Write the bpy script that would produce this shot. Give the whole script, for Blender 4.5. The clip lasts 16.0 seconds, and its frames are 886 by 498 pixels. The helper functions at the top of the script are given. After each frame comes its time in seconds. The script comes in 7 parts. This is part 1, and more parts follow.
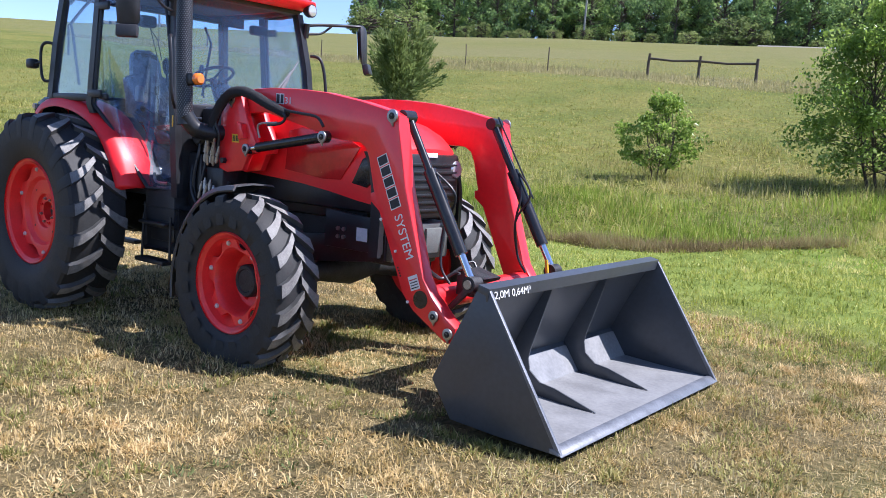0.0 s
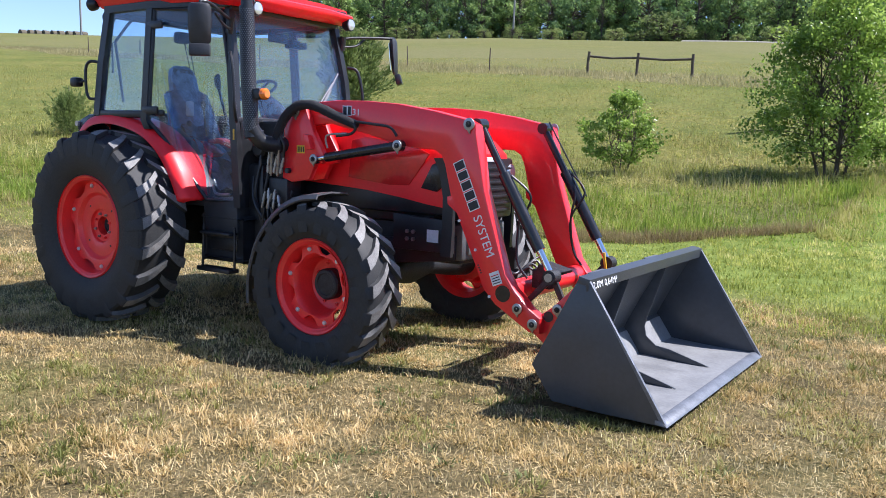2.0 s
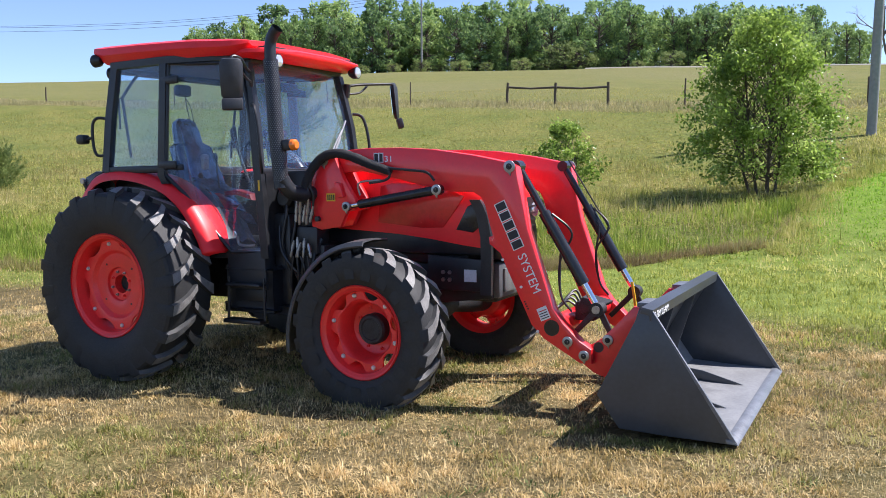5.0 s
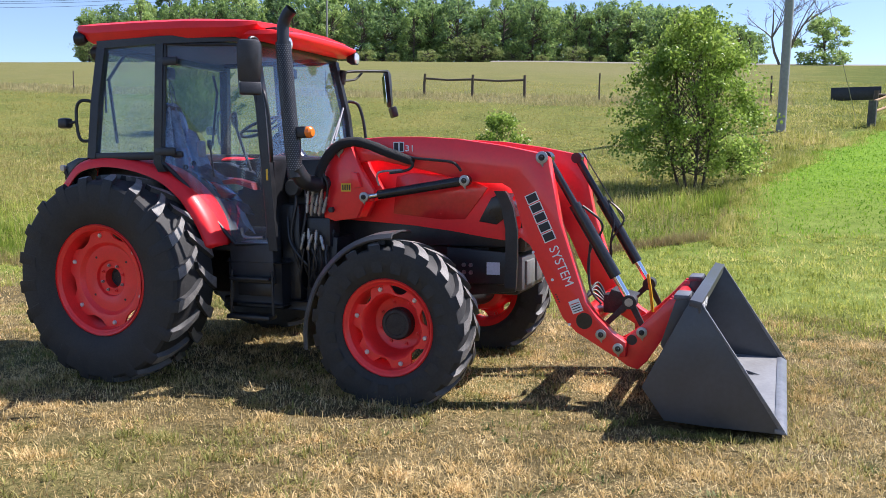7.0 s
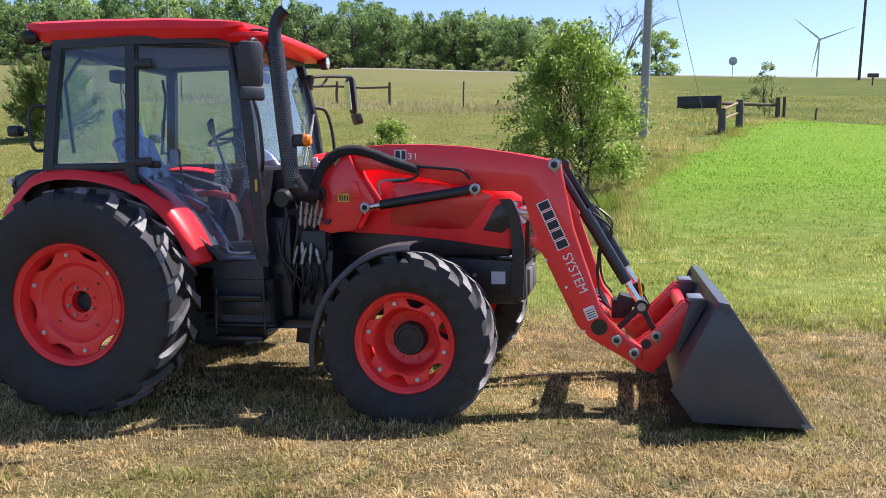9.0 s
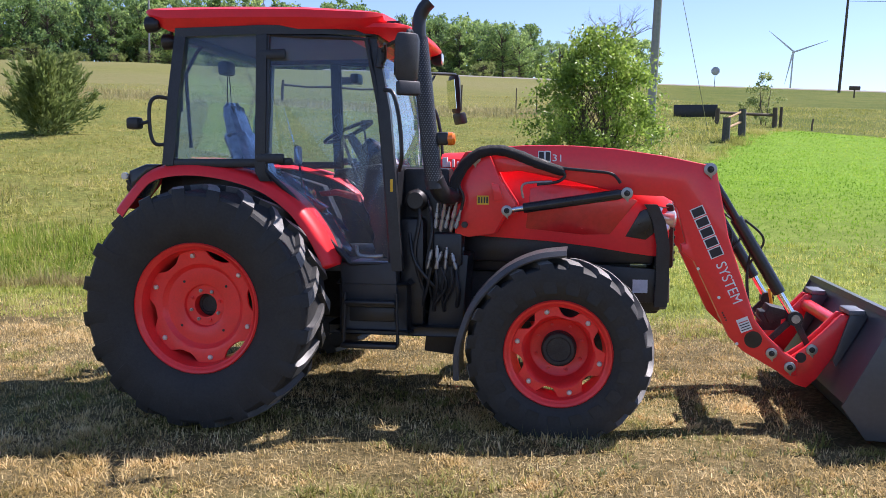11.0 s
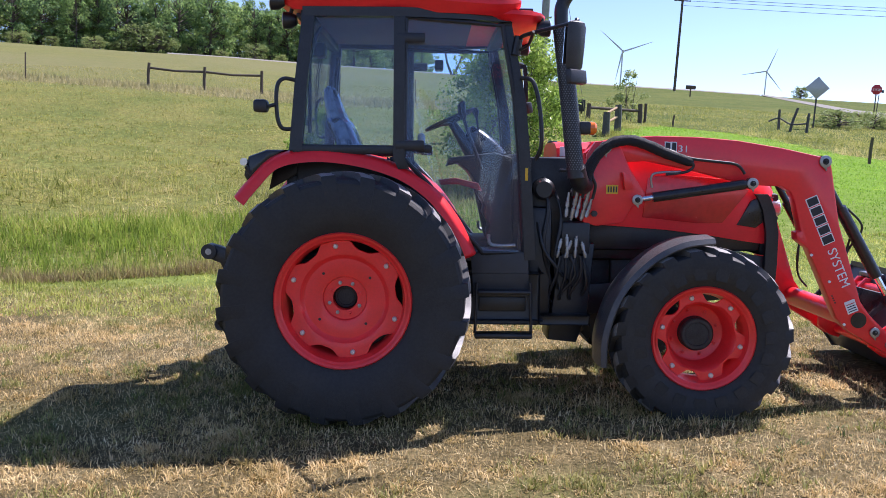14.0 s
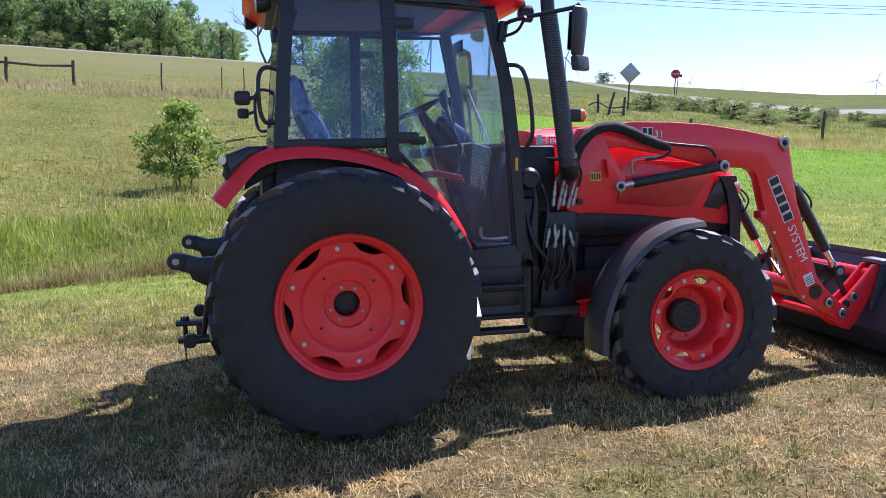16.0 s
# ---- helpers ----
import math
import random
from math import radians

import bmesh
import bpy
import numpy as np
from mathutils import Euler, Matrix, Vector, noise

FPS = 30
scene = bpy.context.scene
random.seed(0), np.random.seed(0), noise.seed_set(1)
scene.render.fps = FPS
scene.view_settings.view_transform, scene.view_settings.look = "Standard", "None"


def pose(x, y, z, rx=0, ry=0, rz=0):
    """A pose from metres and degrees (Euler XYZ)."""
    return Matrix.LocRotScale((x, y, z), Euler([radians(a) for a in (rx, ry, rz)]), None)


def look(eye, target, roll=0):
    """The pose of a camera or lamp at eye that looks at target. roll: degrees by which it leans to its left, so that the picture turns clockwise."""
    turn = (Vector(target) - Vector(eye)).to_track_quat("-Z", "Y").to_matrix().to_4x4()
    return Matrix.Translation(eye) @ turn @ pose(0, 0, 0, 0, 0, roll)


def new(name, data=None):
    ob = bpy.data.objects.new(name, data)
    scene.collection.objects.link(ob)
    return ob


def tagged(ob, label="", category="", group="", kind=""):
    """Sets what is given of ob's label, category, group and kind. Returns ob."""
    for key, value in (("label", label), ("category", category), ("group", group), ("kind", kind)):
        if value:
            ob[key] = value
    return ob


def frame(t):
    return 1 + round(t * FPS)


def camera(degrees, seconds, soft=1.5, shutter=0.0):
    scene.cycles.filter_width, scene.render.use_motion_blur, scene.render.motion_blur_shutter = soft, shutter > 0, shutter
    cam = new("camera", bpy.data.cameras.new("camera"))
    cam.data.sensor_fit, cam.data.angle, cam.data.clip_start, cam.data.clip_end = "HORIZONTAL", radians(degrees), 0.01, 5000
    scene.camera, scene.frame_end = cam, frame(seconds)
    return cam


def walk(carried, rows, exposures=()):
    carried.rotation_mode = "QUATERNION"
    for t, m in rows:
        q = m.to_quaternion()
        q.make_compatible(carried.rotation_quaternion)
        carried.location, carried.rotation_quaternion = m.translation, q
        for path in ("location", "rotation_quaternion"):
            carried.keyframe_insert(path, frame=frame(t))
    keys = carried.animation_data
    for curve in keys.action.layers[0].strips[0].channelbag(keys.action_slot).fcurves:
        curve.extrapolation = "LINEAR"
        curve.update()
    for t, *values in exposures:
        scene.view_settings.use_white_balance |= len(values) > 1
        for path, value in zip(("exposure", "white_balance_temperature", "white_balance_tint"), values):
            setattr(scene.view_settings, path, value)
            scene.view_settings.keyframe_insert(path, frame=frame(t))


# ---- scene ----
cam = camera(55.0, 16.0, soft=0.4)
EXPOSURES = [(0, 0.93, 5650, 20), (2, 0.91, 5750, 18), (3.5, 0.86, 5900, 18), (8, 0.87, 6100, 20), (12.5, 0.91, 6000, 25), (16, 0.86, 5650, 27)]
PATH = [
    (0, (6.789, -4.508, 1.514), (5.553, -2.958, 1.255), 3.3),
    (0.5, (6.594, -4.711, 1.487), (5.362, -3.156, 1.231), 2.6),
    (1, (6.438, -4.904, 1.509), (5.239, -3.323, 1.255), 2.3),
    (1.5, (6.345, -5.188, 1.505), (5.207, -3.562, 1.257), 1.7),
    (2, (6.279, -5.378, 1.512), (5.165, -3.736, 1.261), 1.5),
    (2.5, (6.097, -5.44, 1.513), (5.014, -3.778, 1.262), 1.2),
    (3, (5.959, -5.52, 1.552), (4.896, -3.837, 1.357), 1.2),
    (3.5, (5.855, -5.717, 1.581), (4.812, -4.02, 1.406), 1.1),
    (3.7, (5.817, -5.796, 1.582), (4.781, -4.094, 1.412), 0.5),
    (5.8, (5.4, -5.976, 1.604), (4.479, -4.211, 1.418), -1.2),
    (6, (5.325, -5.982, 1.613), (4.409, -4.215, 1.423), -1.1),
    (6.5, (5.029, -6.099, 1.595), (4.212, -4.283, 1.403), -0.6),
    (7, (4.745, -6.205, 1.594), (4.005, -4.358, 1.394), -0.5),
    (7.5, (4.474, -6.193, 1.607), (3.826, -4.311, 1.411), -1.7),
    (8, (4.19, -6.279, 1.602), (3.65, -4.364, 1.405), -1.3),
    (8.2, (4.074, -6.354, 1.613), (3.595, -4.422, 1.415), -1.3),
    (10.3, (2.925, -6.367, 1.618), (2.56, -4.409, 1.438), -0.6),
    (10.5, (2.799, -6.346, 1.61), (2.442, -4.386, 1.43), -0.2),
    (11, (2.478, -6.306, 1.611), (2.135, -4.344, 1.431), -0.0),
    (11.5, (2.157, -6.335, 1.6), (1.826, -4.371, 1.426), 0.4),
    (12, (1.824, -6.398, 1.614), (1.545, -4.426, 1.439), 0.5),
    (12.5, (1.517, -6.385, 1.6), (1.263, -4.409, 1.417), 0.3),
    (13, (1.203, -6.394, 1.608), (1.005, -4.414, 1.417), 0.3),
    (13.5, (0.862, -6.454, 1.63), (0.857, -4.463, 1.44), 0.6),
    (14, (0.552, -6.422, 1.588), (0.575, -4.433, 1.388), 0.6),
    (14.5, (0.246, -6.38, 1.619), (0.306, -4.393, 1.397), 0.6),
    (15, (-0.101, -6.367, 1.618), (0.21, -4.404, 1.394), -0.0),
    (15.5, (-0.339, -6.22, 1.611), (0.081, -4.278, 1.382), -0.7),
    (16, (-0.528, -6.035, 1.616), (-0.087, -4.098, 1.387), -1.1),
]

walk(cam, [(t, look(eye, target, roll)) for t, eye, target, roll in PATH], EXPOSURES)

# ---- world and sun ----
SUN = Vector((0.472, 0.335, 0.82)).normalized()
world = bpy.data.worlds.new("sky")
scene.world = world
world.use_nodes = True
wn = world.node_tree
sky = wn.nodes.new("ShaderNodeTexSky")
sky.sky_type = "NISHITA"
sky.sun_disc = False
sky.sun_elevation = radians(55)
sky.sun_rotation = radians(54.6)
sky.altitude = 300
sky.air_density = 0.8
sky.dust_density = 0.15
sky.ozone_density = 1.6
wn.links.new(sky.outputs[0], wn.nodes["Background"].inputs[0])
wn.nodes["Background"].inputs[1].default_value = 0.105
sun_data = bpy.data.lights.new("sun", "SUN")
sun_data.energy, sun_data.angle, sun_data.color = 4.9, radians(0.53), (1.0, 0.945, 0.85)
sun = new("sun", sun_data)
sun.matrix_world = look(SUN * 50, (0, 0, 0))


# ---- materials ----
def mat(name, col, rough=0.5, metal=0.0, var=0.12, scale=12.0, bump=0.0, bscale=60.0, coat=0.0, col2=None, spec=0.5):
    """Principled surface whose colour varies at two scales, with fine relief."""
    m = bpy.data.materials.new(name)
    m.use_nodes = True
    nt = m.node_tree
    p = nt.nodes["Principled BSDF"]
    tc = nt.nodes.new("ShaderNodeTexCoord")
    n1, n2 = nt.nodes.new("ShaderNodeTexNoise"), nt.nodes.new("ShaderNodeTexNoise")
    n1.inputs["Scale"].default_value, n2.inputs["Scale"].default_value = scale, scale * 9
    n1.inputs["Detail"].default_value = 5
    for n in (n1, n2):
        nt.links.new(tc.outputs["Object"], n.inputs["Vector"])
    add = nt.nodes.new("ShaderNodeMix")
    add.inputs[0].default_value = 0.4
    nt.links.new(n1.outputs[0], add.inputs[2])
    nt.links.new(n2.outputs[0], add.inputs[3])
    ramp = nt.nodes.new("ShaderNodeValToRGB")
    c2 = col2 or tuple(min(1, c * (1 + var)) for c in col)
    c1 = tuple(c * (1 - var) for c in col) if col2 is None else col
    ramp.color_ramp.elements[0].position, ramp.color_ramp.elements[1].position = 0.35, 0.65
    ramp.color_ramp.elements[0].color, ramp.color_ramp.elements[1].color = (*c1, 1), (*c2, 1)
    nt.links.new(add.outputs[0], ramp.inputs[0])
    nt.links.new(ramp.outputs[0], p.inputs["Base Color"])
    rr = nt.nodes.new("ShaderNodeMapRange")
    rr.inputs[3].default_value, rr.inputs[4].default_value = max(0.02, rough * 0.8), min(1, rough * 1.2)
    nt.links.new(n1.outputs[0], rr.inputs[0])
    nt.links.new(rr.outputs[0], p.inputs["Roughness"])
    p.inputs["Metallic"].default_value = metal
    p.inputs["Coat Weight"].default_value = coat
    p.inputs["Coat Roughness"].default_value = 0.08
    p.inputs["Specular IOR Level"].default_value = spec
    if bump:
        b, n3 = nt.nodes.new("ShaderNodeBump"), nt.nodes.new("ShaderNodeTexNoise")
        n3.inputs["Scale"].default_value = bscale
        n3.inputs["Detail"].default_value = 4
        nt.links.new(tc.outputs["Object"], n3.inputs["Vector"])
        nt.links.new(n3.outputs[0], b.inputs["Height"])
        b.inputs["Strength"].default_value = bump
        b.inputs["Distance"].default_value = 0.01
        nt.links.new(b.outputs[0], p.inputs["Normal"])
    return m


def glass_mat(name, tint, gloss):
    m = bpy.data.materials.new(name)
    m.use_nodes = True
    nt = m.node_tree
    nt.nodes.remove(nt.nodes["Principled BSDF"])
    out = nt.nodes["Material Output"]
    tr, gl, mx, lw = (nt.nodes.new("ShaderNodeBsdfTransparent"), nt.nodes.new("ShaderNodeBsdfGlossy"), nt.nodes.new("ShaderNodeMixShader"), nt.nodes.new("ShaderNodeLayerWeight"))
    tr.inputs[0].default_value = (*tint, 1)
    gl.inputs["Roughness"].default_value = gloss
    pw, ma = nt.nodes.new("ShaderNodeMath"), nt.nodes.new("ShaderNodeMath")
    pw.operation, ma.operation = "POWER", "MULTIPLY_ADD"
    pw.inputs[1].default_value, ma.inputs[1].default_value, ma.inputs[2].default_value = 2.6, 0.6, 0.034
    nt.links.new(lw.outputs["Facing"], pw.inputs[0])
    nt.links.new(pw.outputs[0], ma.inputs[0])
    nt.links.new(ma.outputs[0], mx.inputs[0])
    nt.links.new(tr.outputs[0], mx.inputs[1])
    nt.links.new(gl.outputs[0], mx.inputs[2])
    # a thin diffuse film, its blue painting the sky's haze on the glass
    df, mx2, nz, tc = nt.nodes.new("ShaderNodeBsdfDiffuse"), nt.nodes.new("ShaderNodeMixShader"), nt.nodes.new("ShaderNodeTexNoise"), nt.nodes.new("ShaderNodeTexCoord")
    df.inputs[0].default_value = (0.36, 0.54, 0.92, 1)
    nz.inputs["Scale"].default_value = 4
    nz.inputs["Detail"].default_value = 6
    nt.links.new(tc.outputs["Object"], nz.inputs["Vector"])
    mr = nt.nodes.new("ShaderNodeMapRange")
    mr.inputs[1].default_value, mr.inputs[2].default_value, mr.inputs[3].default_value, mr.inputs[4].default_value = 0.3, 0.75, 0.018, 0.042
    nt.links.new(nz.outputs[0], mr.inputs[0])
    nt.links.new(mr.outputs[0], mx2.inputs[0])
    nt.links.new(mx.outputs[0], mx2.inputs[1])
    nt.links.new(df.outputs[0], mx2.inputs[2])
    nt.links.new(mx2.outputs[0], out.inputs[0])
    return m


def grass_mat(name, cols, scale, rough=0.6, trans=0.35, each=0.0):
    """Blades: each blade takes its own colour from the row of colours, shifted by broad patches."""
    m = bpy.data.materials.new(name)
    m.use_nodes = True
    nt = m.node_tree
    p = nt.nodes["Principled BSDF"]
    geo, tc, nz = nt.nodes.new("ShaderNodeNewGeometry"), nt.nodes.new("ShaderNodeTexCoord"), nt.nodes.new("ShaderNodeTexNoise")
    nz.inputs["Scale"].default_value = scale
    nz.inputs["Detail"].default_value = 3
    nt.links.new(tc.outputs["Object"], nz.inputs["Vector"])
    # broad patches and tufts together
    n2, mz = nt.nodes.new("ShaderNodeTexNoise"), nt.nodes.new("ShaderNodeMix")
    n2.inputs["Scale"].default_value = scale * 0.14
    n2.inputs["Detail"].default_value = 4
    nt.links.new(tc.outputs["Object"], n2.inputs["Vector"])
    mz.inputs[0].default_value = 0.5
    nt.links.new(nz.outputs[0], mz.inputs[2])
    nt.links.new(n2.outputs[0], mz.inputs[3])
    mr = nt.nodes.new("ShaderNodeMapRange")
    mr.inputs[1].default_value, mr.inputs[2].default_value = 0.36, 0.64
    nt.links.new(mz.outputs[0], mr.inputs[0])
    mx = nt.nodes.new("ShaderNodeMix")
    mx.inputs[0].default_value = 0.55
    nt.links.new(geo.outputs["Random Per Island"], mx.inputs[2])
    if each:
        oi, m3 = nt.nodes.new("ShaderNodeObjectInfo"), nt.nodes.new("ShaderNodeMix")
        m3.inputs[0].default_value = each
        nt.links.new(mr.outputs[0], m3.inputs[2])
        nt.links.new(oi.outputs["Random"], m3.inputs[3])
        nt.links.new(m3.outputs[0], mx.inputs[3])
    else:
        nt.links.new(mr.outputs[0], mx.inputs[3])
    ramp = nt.nodes.new("ShaderNodeValToRGB")
    while len(ramp.color_ramp.elements) < len(cols):
        ramp.color_ramp.elements.new(0.5)
    for i, c in enumerate(cols):
        ramp.color_ramp.elements[i].position = 0.12 + 0.76 * i / (len(cols) - 1)
        ramp.color_ramp.elements[i].color = (*c, 1)
    nt.links.new(mx.outputs[0], ramp.inputs[0])
    nt.links.new(ramp.outputs[0], p.inputs["Base Color"])
    p.inputs["Roughness"].default_value = rough
    p.inputs["Specular IOR Level"].default_value = 0.3
    if trans:
        tl, ms = nt.nodes.new("ShaderNodeBsdfTranslucent"), nt.nodes.new("ShaderNodeMixShader")
        nt.links.new(ramp.outputs[0], tl.inputs[0])
        ms.inputs[0].default_value = trans
        nt.links.new(p.outputs[0], ms.inputs[1])
        nt.links.new(tl.outputs[0], ms.inputs[2])
        nt.links.new(ms.outputs[0], nt.nodes["Material Output"].inputs[0])
    return m


RED = mat("red_paint", (0.88, 0.022, 0.027), 0.38, 0, 0.06, 5, 0.02, 300, coat=0.45)
RED_PLASTIC = mat("red_plastic", (0.87, 0.020, 0.024), 0.42, 0, 0.05, 5, 0.02, 200, coat=0.12, spec=0.4)
RED_RIM = mat("red_rim", (0.86, 0.032, 0.030), 0.42, 0, 0.08, 8, 0.03, 200, coat=0.2)
RED_DARK = mat("red_screen", (0.58, 0.016, 0.018), 0.25, 0, 0.12, 30, 0.08, 700, coat=0.5)
DUST_SUN = mat("dusty_sunlit_lug_face", (0.13, 0.127, 0.122), 0.55, 0, 0.3, 14, 0.3, 120, col2=(0.27, 0.26, 0.245), spec=0.45)
BLACK = mat("black_paint", (0.017, 0.018, 0.021), 0.40, 0, 0.4, 10, 0.1, 150)
BLACK_GLOSS = mat("black_gloss", (0.018, 0.018, 0.020), 0.25, 0, 0.3, 10)
PLASTIC = mat("dark_plastic", (0.030, 0.031, 0.035), 0.45, 0, 0.25, 15, 0.15, 400)
RUBBER = mat("tyre_rubber", (0.020, 0.021, 0.022), 0.62, 0, 0.35, 6, 0.25, 120, col2=(0.035, 0.035, 0.035), spec=0.35)
FENDER_BLACK = mat("fender_plastic", (0.075, 0.076, 0.080), 0.40, 0, 0.2, 15, 0.2, 500)
CAST = mat("cast_iron", (0.032, 0.032, 0.033), 0.55, 0.3, 0.5, 14, 0.4, 80)
BOLT = mat("pale_zinc_bolt", (0.62, 0.585, 0.55), 0.45, 0.25, 0.1, 40)
STEEL = mat("zinc_steel", (0.36, 0.36, 0.36), 0.38, 0.85, 0.2, 40, 0.05, 200)
PIN_DARK = mat("pin_hole", (0.03, 0.03, 0.03), 0.6, 0.3, 0.3, 30)
TREAD = mat("dusty_tread", (0.040, 0.040, 0.040), 0.5, 0, 0.35, 9, 0.2, 120, col2=(0.075, 0.073, 0.070), spec=0.7)
CHROME = mat("chrome", (0.75, 0.75, 0.76), 0.12, 1.0, 0.05, 20)
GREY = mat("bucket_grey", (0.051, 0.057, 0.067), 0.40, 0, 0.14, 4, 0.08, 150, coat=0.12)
# the floor's gleam in the sun is put into this paler grey
GREY_SUNLIT = mat("sunlit_bucket_floor", (0.20, 0.202, 0.206), 0.42, 0.1, 0.2, 5, 0.08, 150, col2=(0.30, 0.302, 0.305))
GREY_WORN = mat("bucket_edge_worn", (0.15, 0.16, 0.18), 0.45, 0.2, 0.3, 8, 0.1, 150)
GUARD = mat("perforated_guard", (0.03, 0.03, 0.032), 0.5, 0.4, 0.3, 30)
WHITE = mat("white_decal", (0.78, 0.78, 0.78), 0.45, 0, 0.04, 20)
BLACK_DECAL = mat("black_decal", (0.012, 0.012, 0.02), 0.4, 0, 0.2, 20)
YELLOW = mat("yellow_decal", (0.75, 0.46, 0.02), 0.45, 0, 0.08, 30)
PALE = mat("pale_label", (0.55, 0.6, 0.68), 0.4, 0, 0.1, 40)
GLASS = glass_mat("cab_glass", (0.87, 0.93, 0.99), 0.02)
MIRROR = mat("mirror", (0.8, 0.82, 0.84), 0.04, 1.0, 0.02, 5)
ORANGE = mat("amber_lens", (0.85, 0.20, 0.015), 0.15, 0, 0.1, 20, coat=0.6)
LENS = mat("clear_lens", (0.62, 0.64, 0.66), 0.12, 0.5, 0.1, 20, coat=0.6)
SEAT = mat("seat_cloth", (0.05, 0.055, 0.06), 0.8, 0, 0.2, 30)
FILM = mat("plastic_film", (0.15, 0.20, 0.29), 0.16, 0, 0.45, 14, 0.9, 22, coat=0.7)
DASH_FILM = mat("dash_cover_film", (0.022, 0.027, 0.038), 0.28, 0, 0.3, 12, 0.3, 20)
HAY = mat("hay", (0.11, 0.095, 0.065), 0.95, 0, 0.3, 6, 0.6, 30)
WOOD = mat("weathered_wood", (0.10, 0.075, 0.055), 0.85, 0, 0.3, 20, 0.5, 50)
OLD_POST = mat("old_grey_post", (0.085, 0.082, 0.08), 0.9, 0, 0.35, 14, 0.5, 40)
PLANK = mat("bare_plank", (0.36, 0.23, 0.12), 0.8, 0, 0.25, 14, 0.4, 50)
POLE = mat("grey_pole", (0.27, 0.27, 0.27), 0.75, 0, 0.15, 8, 0.3, 60)
BARK = mat("bark", (0.09, 0.07, 0.055), 0.9, 0, 0.3, 20, 0.6, 40)
LEAF = grass_mat("young_leaves", [(0.09, 0.15, 0.026), (0.20, 0.30, 0.05), (0.345, 0.465, 0.09), (0.55, 0.64, 0.21)], 1.6, 0.32, 0.54)
LEAF_FAR = grass_mat("woodland_leaves", [(0.08, 0.145, 0.068), (0.175, 0.28, 0.105), (0.335, 0.465, 0.15), (0.54, 0.64, 0.22)], 0.12, 0.6, 0.48, 0.7)
LEAF_LOW = grass_mat("undergrowth_leaves", [(0.12, 0.165, 0.06), (0.20, 0.26, 0.085), (0.31, 0.37, 0.125), (0.44, 0.49, 0.19)], 0.3, 0.6, 0.5, 0.6)
NEEDLE = grass_mat("juniper_needles", [(0.11, 0.165, 0.05), (0.21, 0.27, 0.08), (0.34, 0.39, 0.14)], 1.5, 0.5, 0.5)
LAWN = grass_mat("dry_lawn_blades", [(0.14, 0.105, 0.04), (0.35, 0.262, 0.11), (0.60, 0.465, 0.22), (0.84, 0.675, 0.36), (0.95, 0.81, 0.49)], 4.0, 0.7, 0.35)
LAWN_GREEN = grass_mat("green_lawn_blades", [(0.17, 0.205, 0.036), (0.36, 0.40, 0.075), (0.58, 0.57, 0.155), (0.82, 0.73, 0.33)], 2.0, 0.5, 0.5)
MEADOW = grass_mat("meadow_blades", [(0.13, 0.15, 0.028), (0.26, 0.285, 0.058), (0.42, 0.415, 0.105), (0.56, 0.50, 0.18), (0.68, 0.57, 0.28)], 2.0, 0.55, 0.5)
FIELD = grass_mat("field_blades", [(0.18, 0.195, 0.043), (0.37, 0.355, 0.095), (0.59, 0.50, 0.185)], 3.0, 0.6, 0.6)
DITCH = grass_mat("ditch_grass_blades", [(0.12, 0.18, 0.022), (0.22, 0.31, 0.04), (0.36, 0.44, 0.075), (0.55, 0.55, 0.15)], 1.6, 0.5, 0.5)
MIXED = grass_mat("olive_turf_blades", [(0.09, 0.112, 0.026), (0.19, 0.205, 0.05), (0.34, 0.32, 0.095), (0.52, 0.44, 0.18)], 2.0, 0.6, 0.4)
TUFT = grass_mat("dry_tuft_blades", [(0.15, 0.125, 0.036), (0.33, 0.25, 0.085), (0.54, 0.395, 0.165), (0.75, 0.56, 0.27), (0.93, 0.74, 0.41)], 3.0, 0.65, 0.4)
LUSH = grass_mat("lush_lawn_blades", [(0.09, 0.20, 0.013), (0.185, 0.35, 0.022), (0.30, 0.49, 0.042), (0.50, 0.60, 0.11)], 0.8, 0.5, 0.5)
STRAW = grass_mat("straw_blades", [(0.25, 0.235, 0.10), (0.39, 0.345, 0.16), (0.55, 0.47, 0.26)], 0.6, 0.7, 0.5)
STALK = grass_mat("dead_stalks", [(0.15, 0.11, 0.05), (0.27, 0.205, 0.095), (0.42, 0.335, 0.16), (0.34, 0.36, 0.13)], 0.8, 0.8, 0.3)
WEED = grass_mat("weed_leaves", [(0.065, 0.095, 0.026), (0.12, 0.155, 0.045), (0.20, 0.225, 0.08)], 2.0, 0.6, 0.3)
WEED_BROWN = grass_mat("brown_weed_stems", [(0.17, 0.16, 0.05), (0.29, 0.255, 0.085), (0.42, 0.35, 0.14), (0.33, 0.36, 0.10)], 1.2, 0.7, 0.4)
ROADM = mat("pale_road", (0.20, 0.185, 0.15), 0.9, 0, 0.12, 0.3)
SIGN_GREY = mat("sign_back", (0.42, 0.43, 0.43), 0.45, 0.6, 0.1, 8)
SIGN_RED = mat("sign_red", (0.50, 0.03, 0.035), 0.4, 0, 0.05, 8)
TURBINE = mat("turbine_white", (0.62, 0.64, 0.66), 0.5, 0, 0.03, 1)

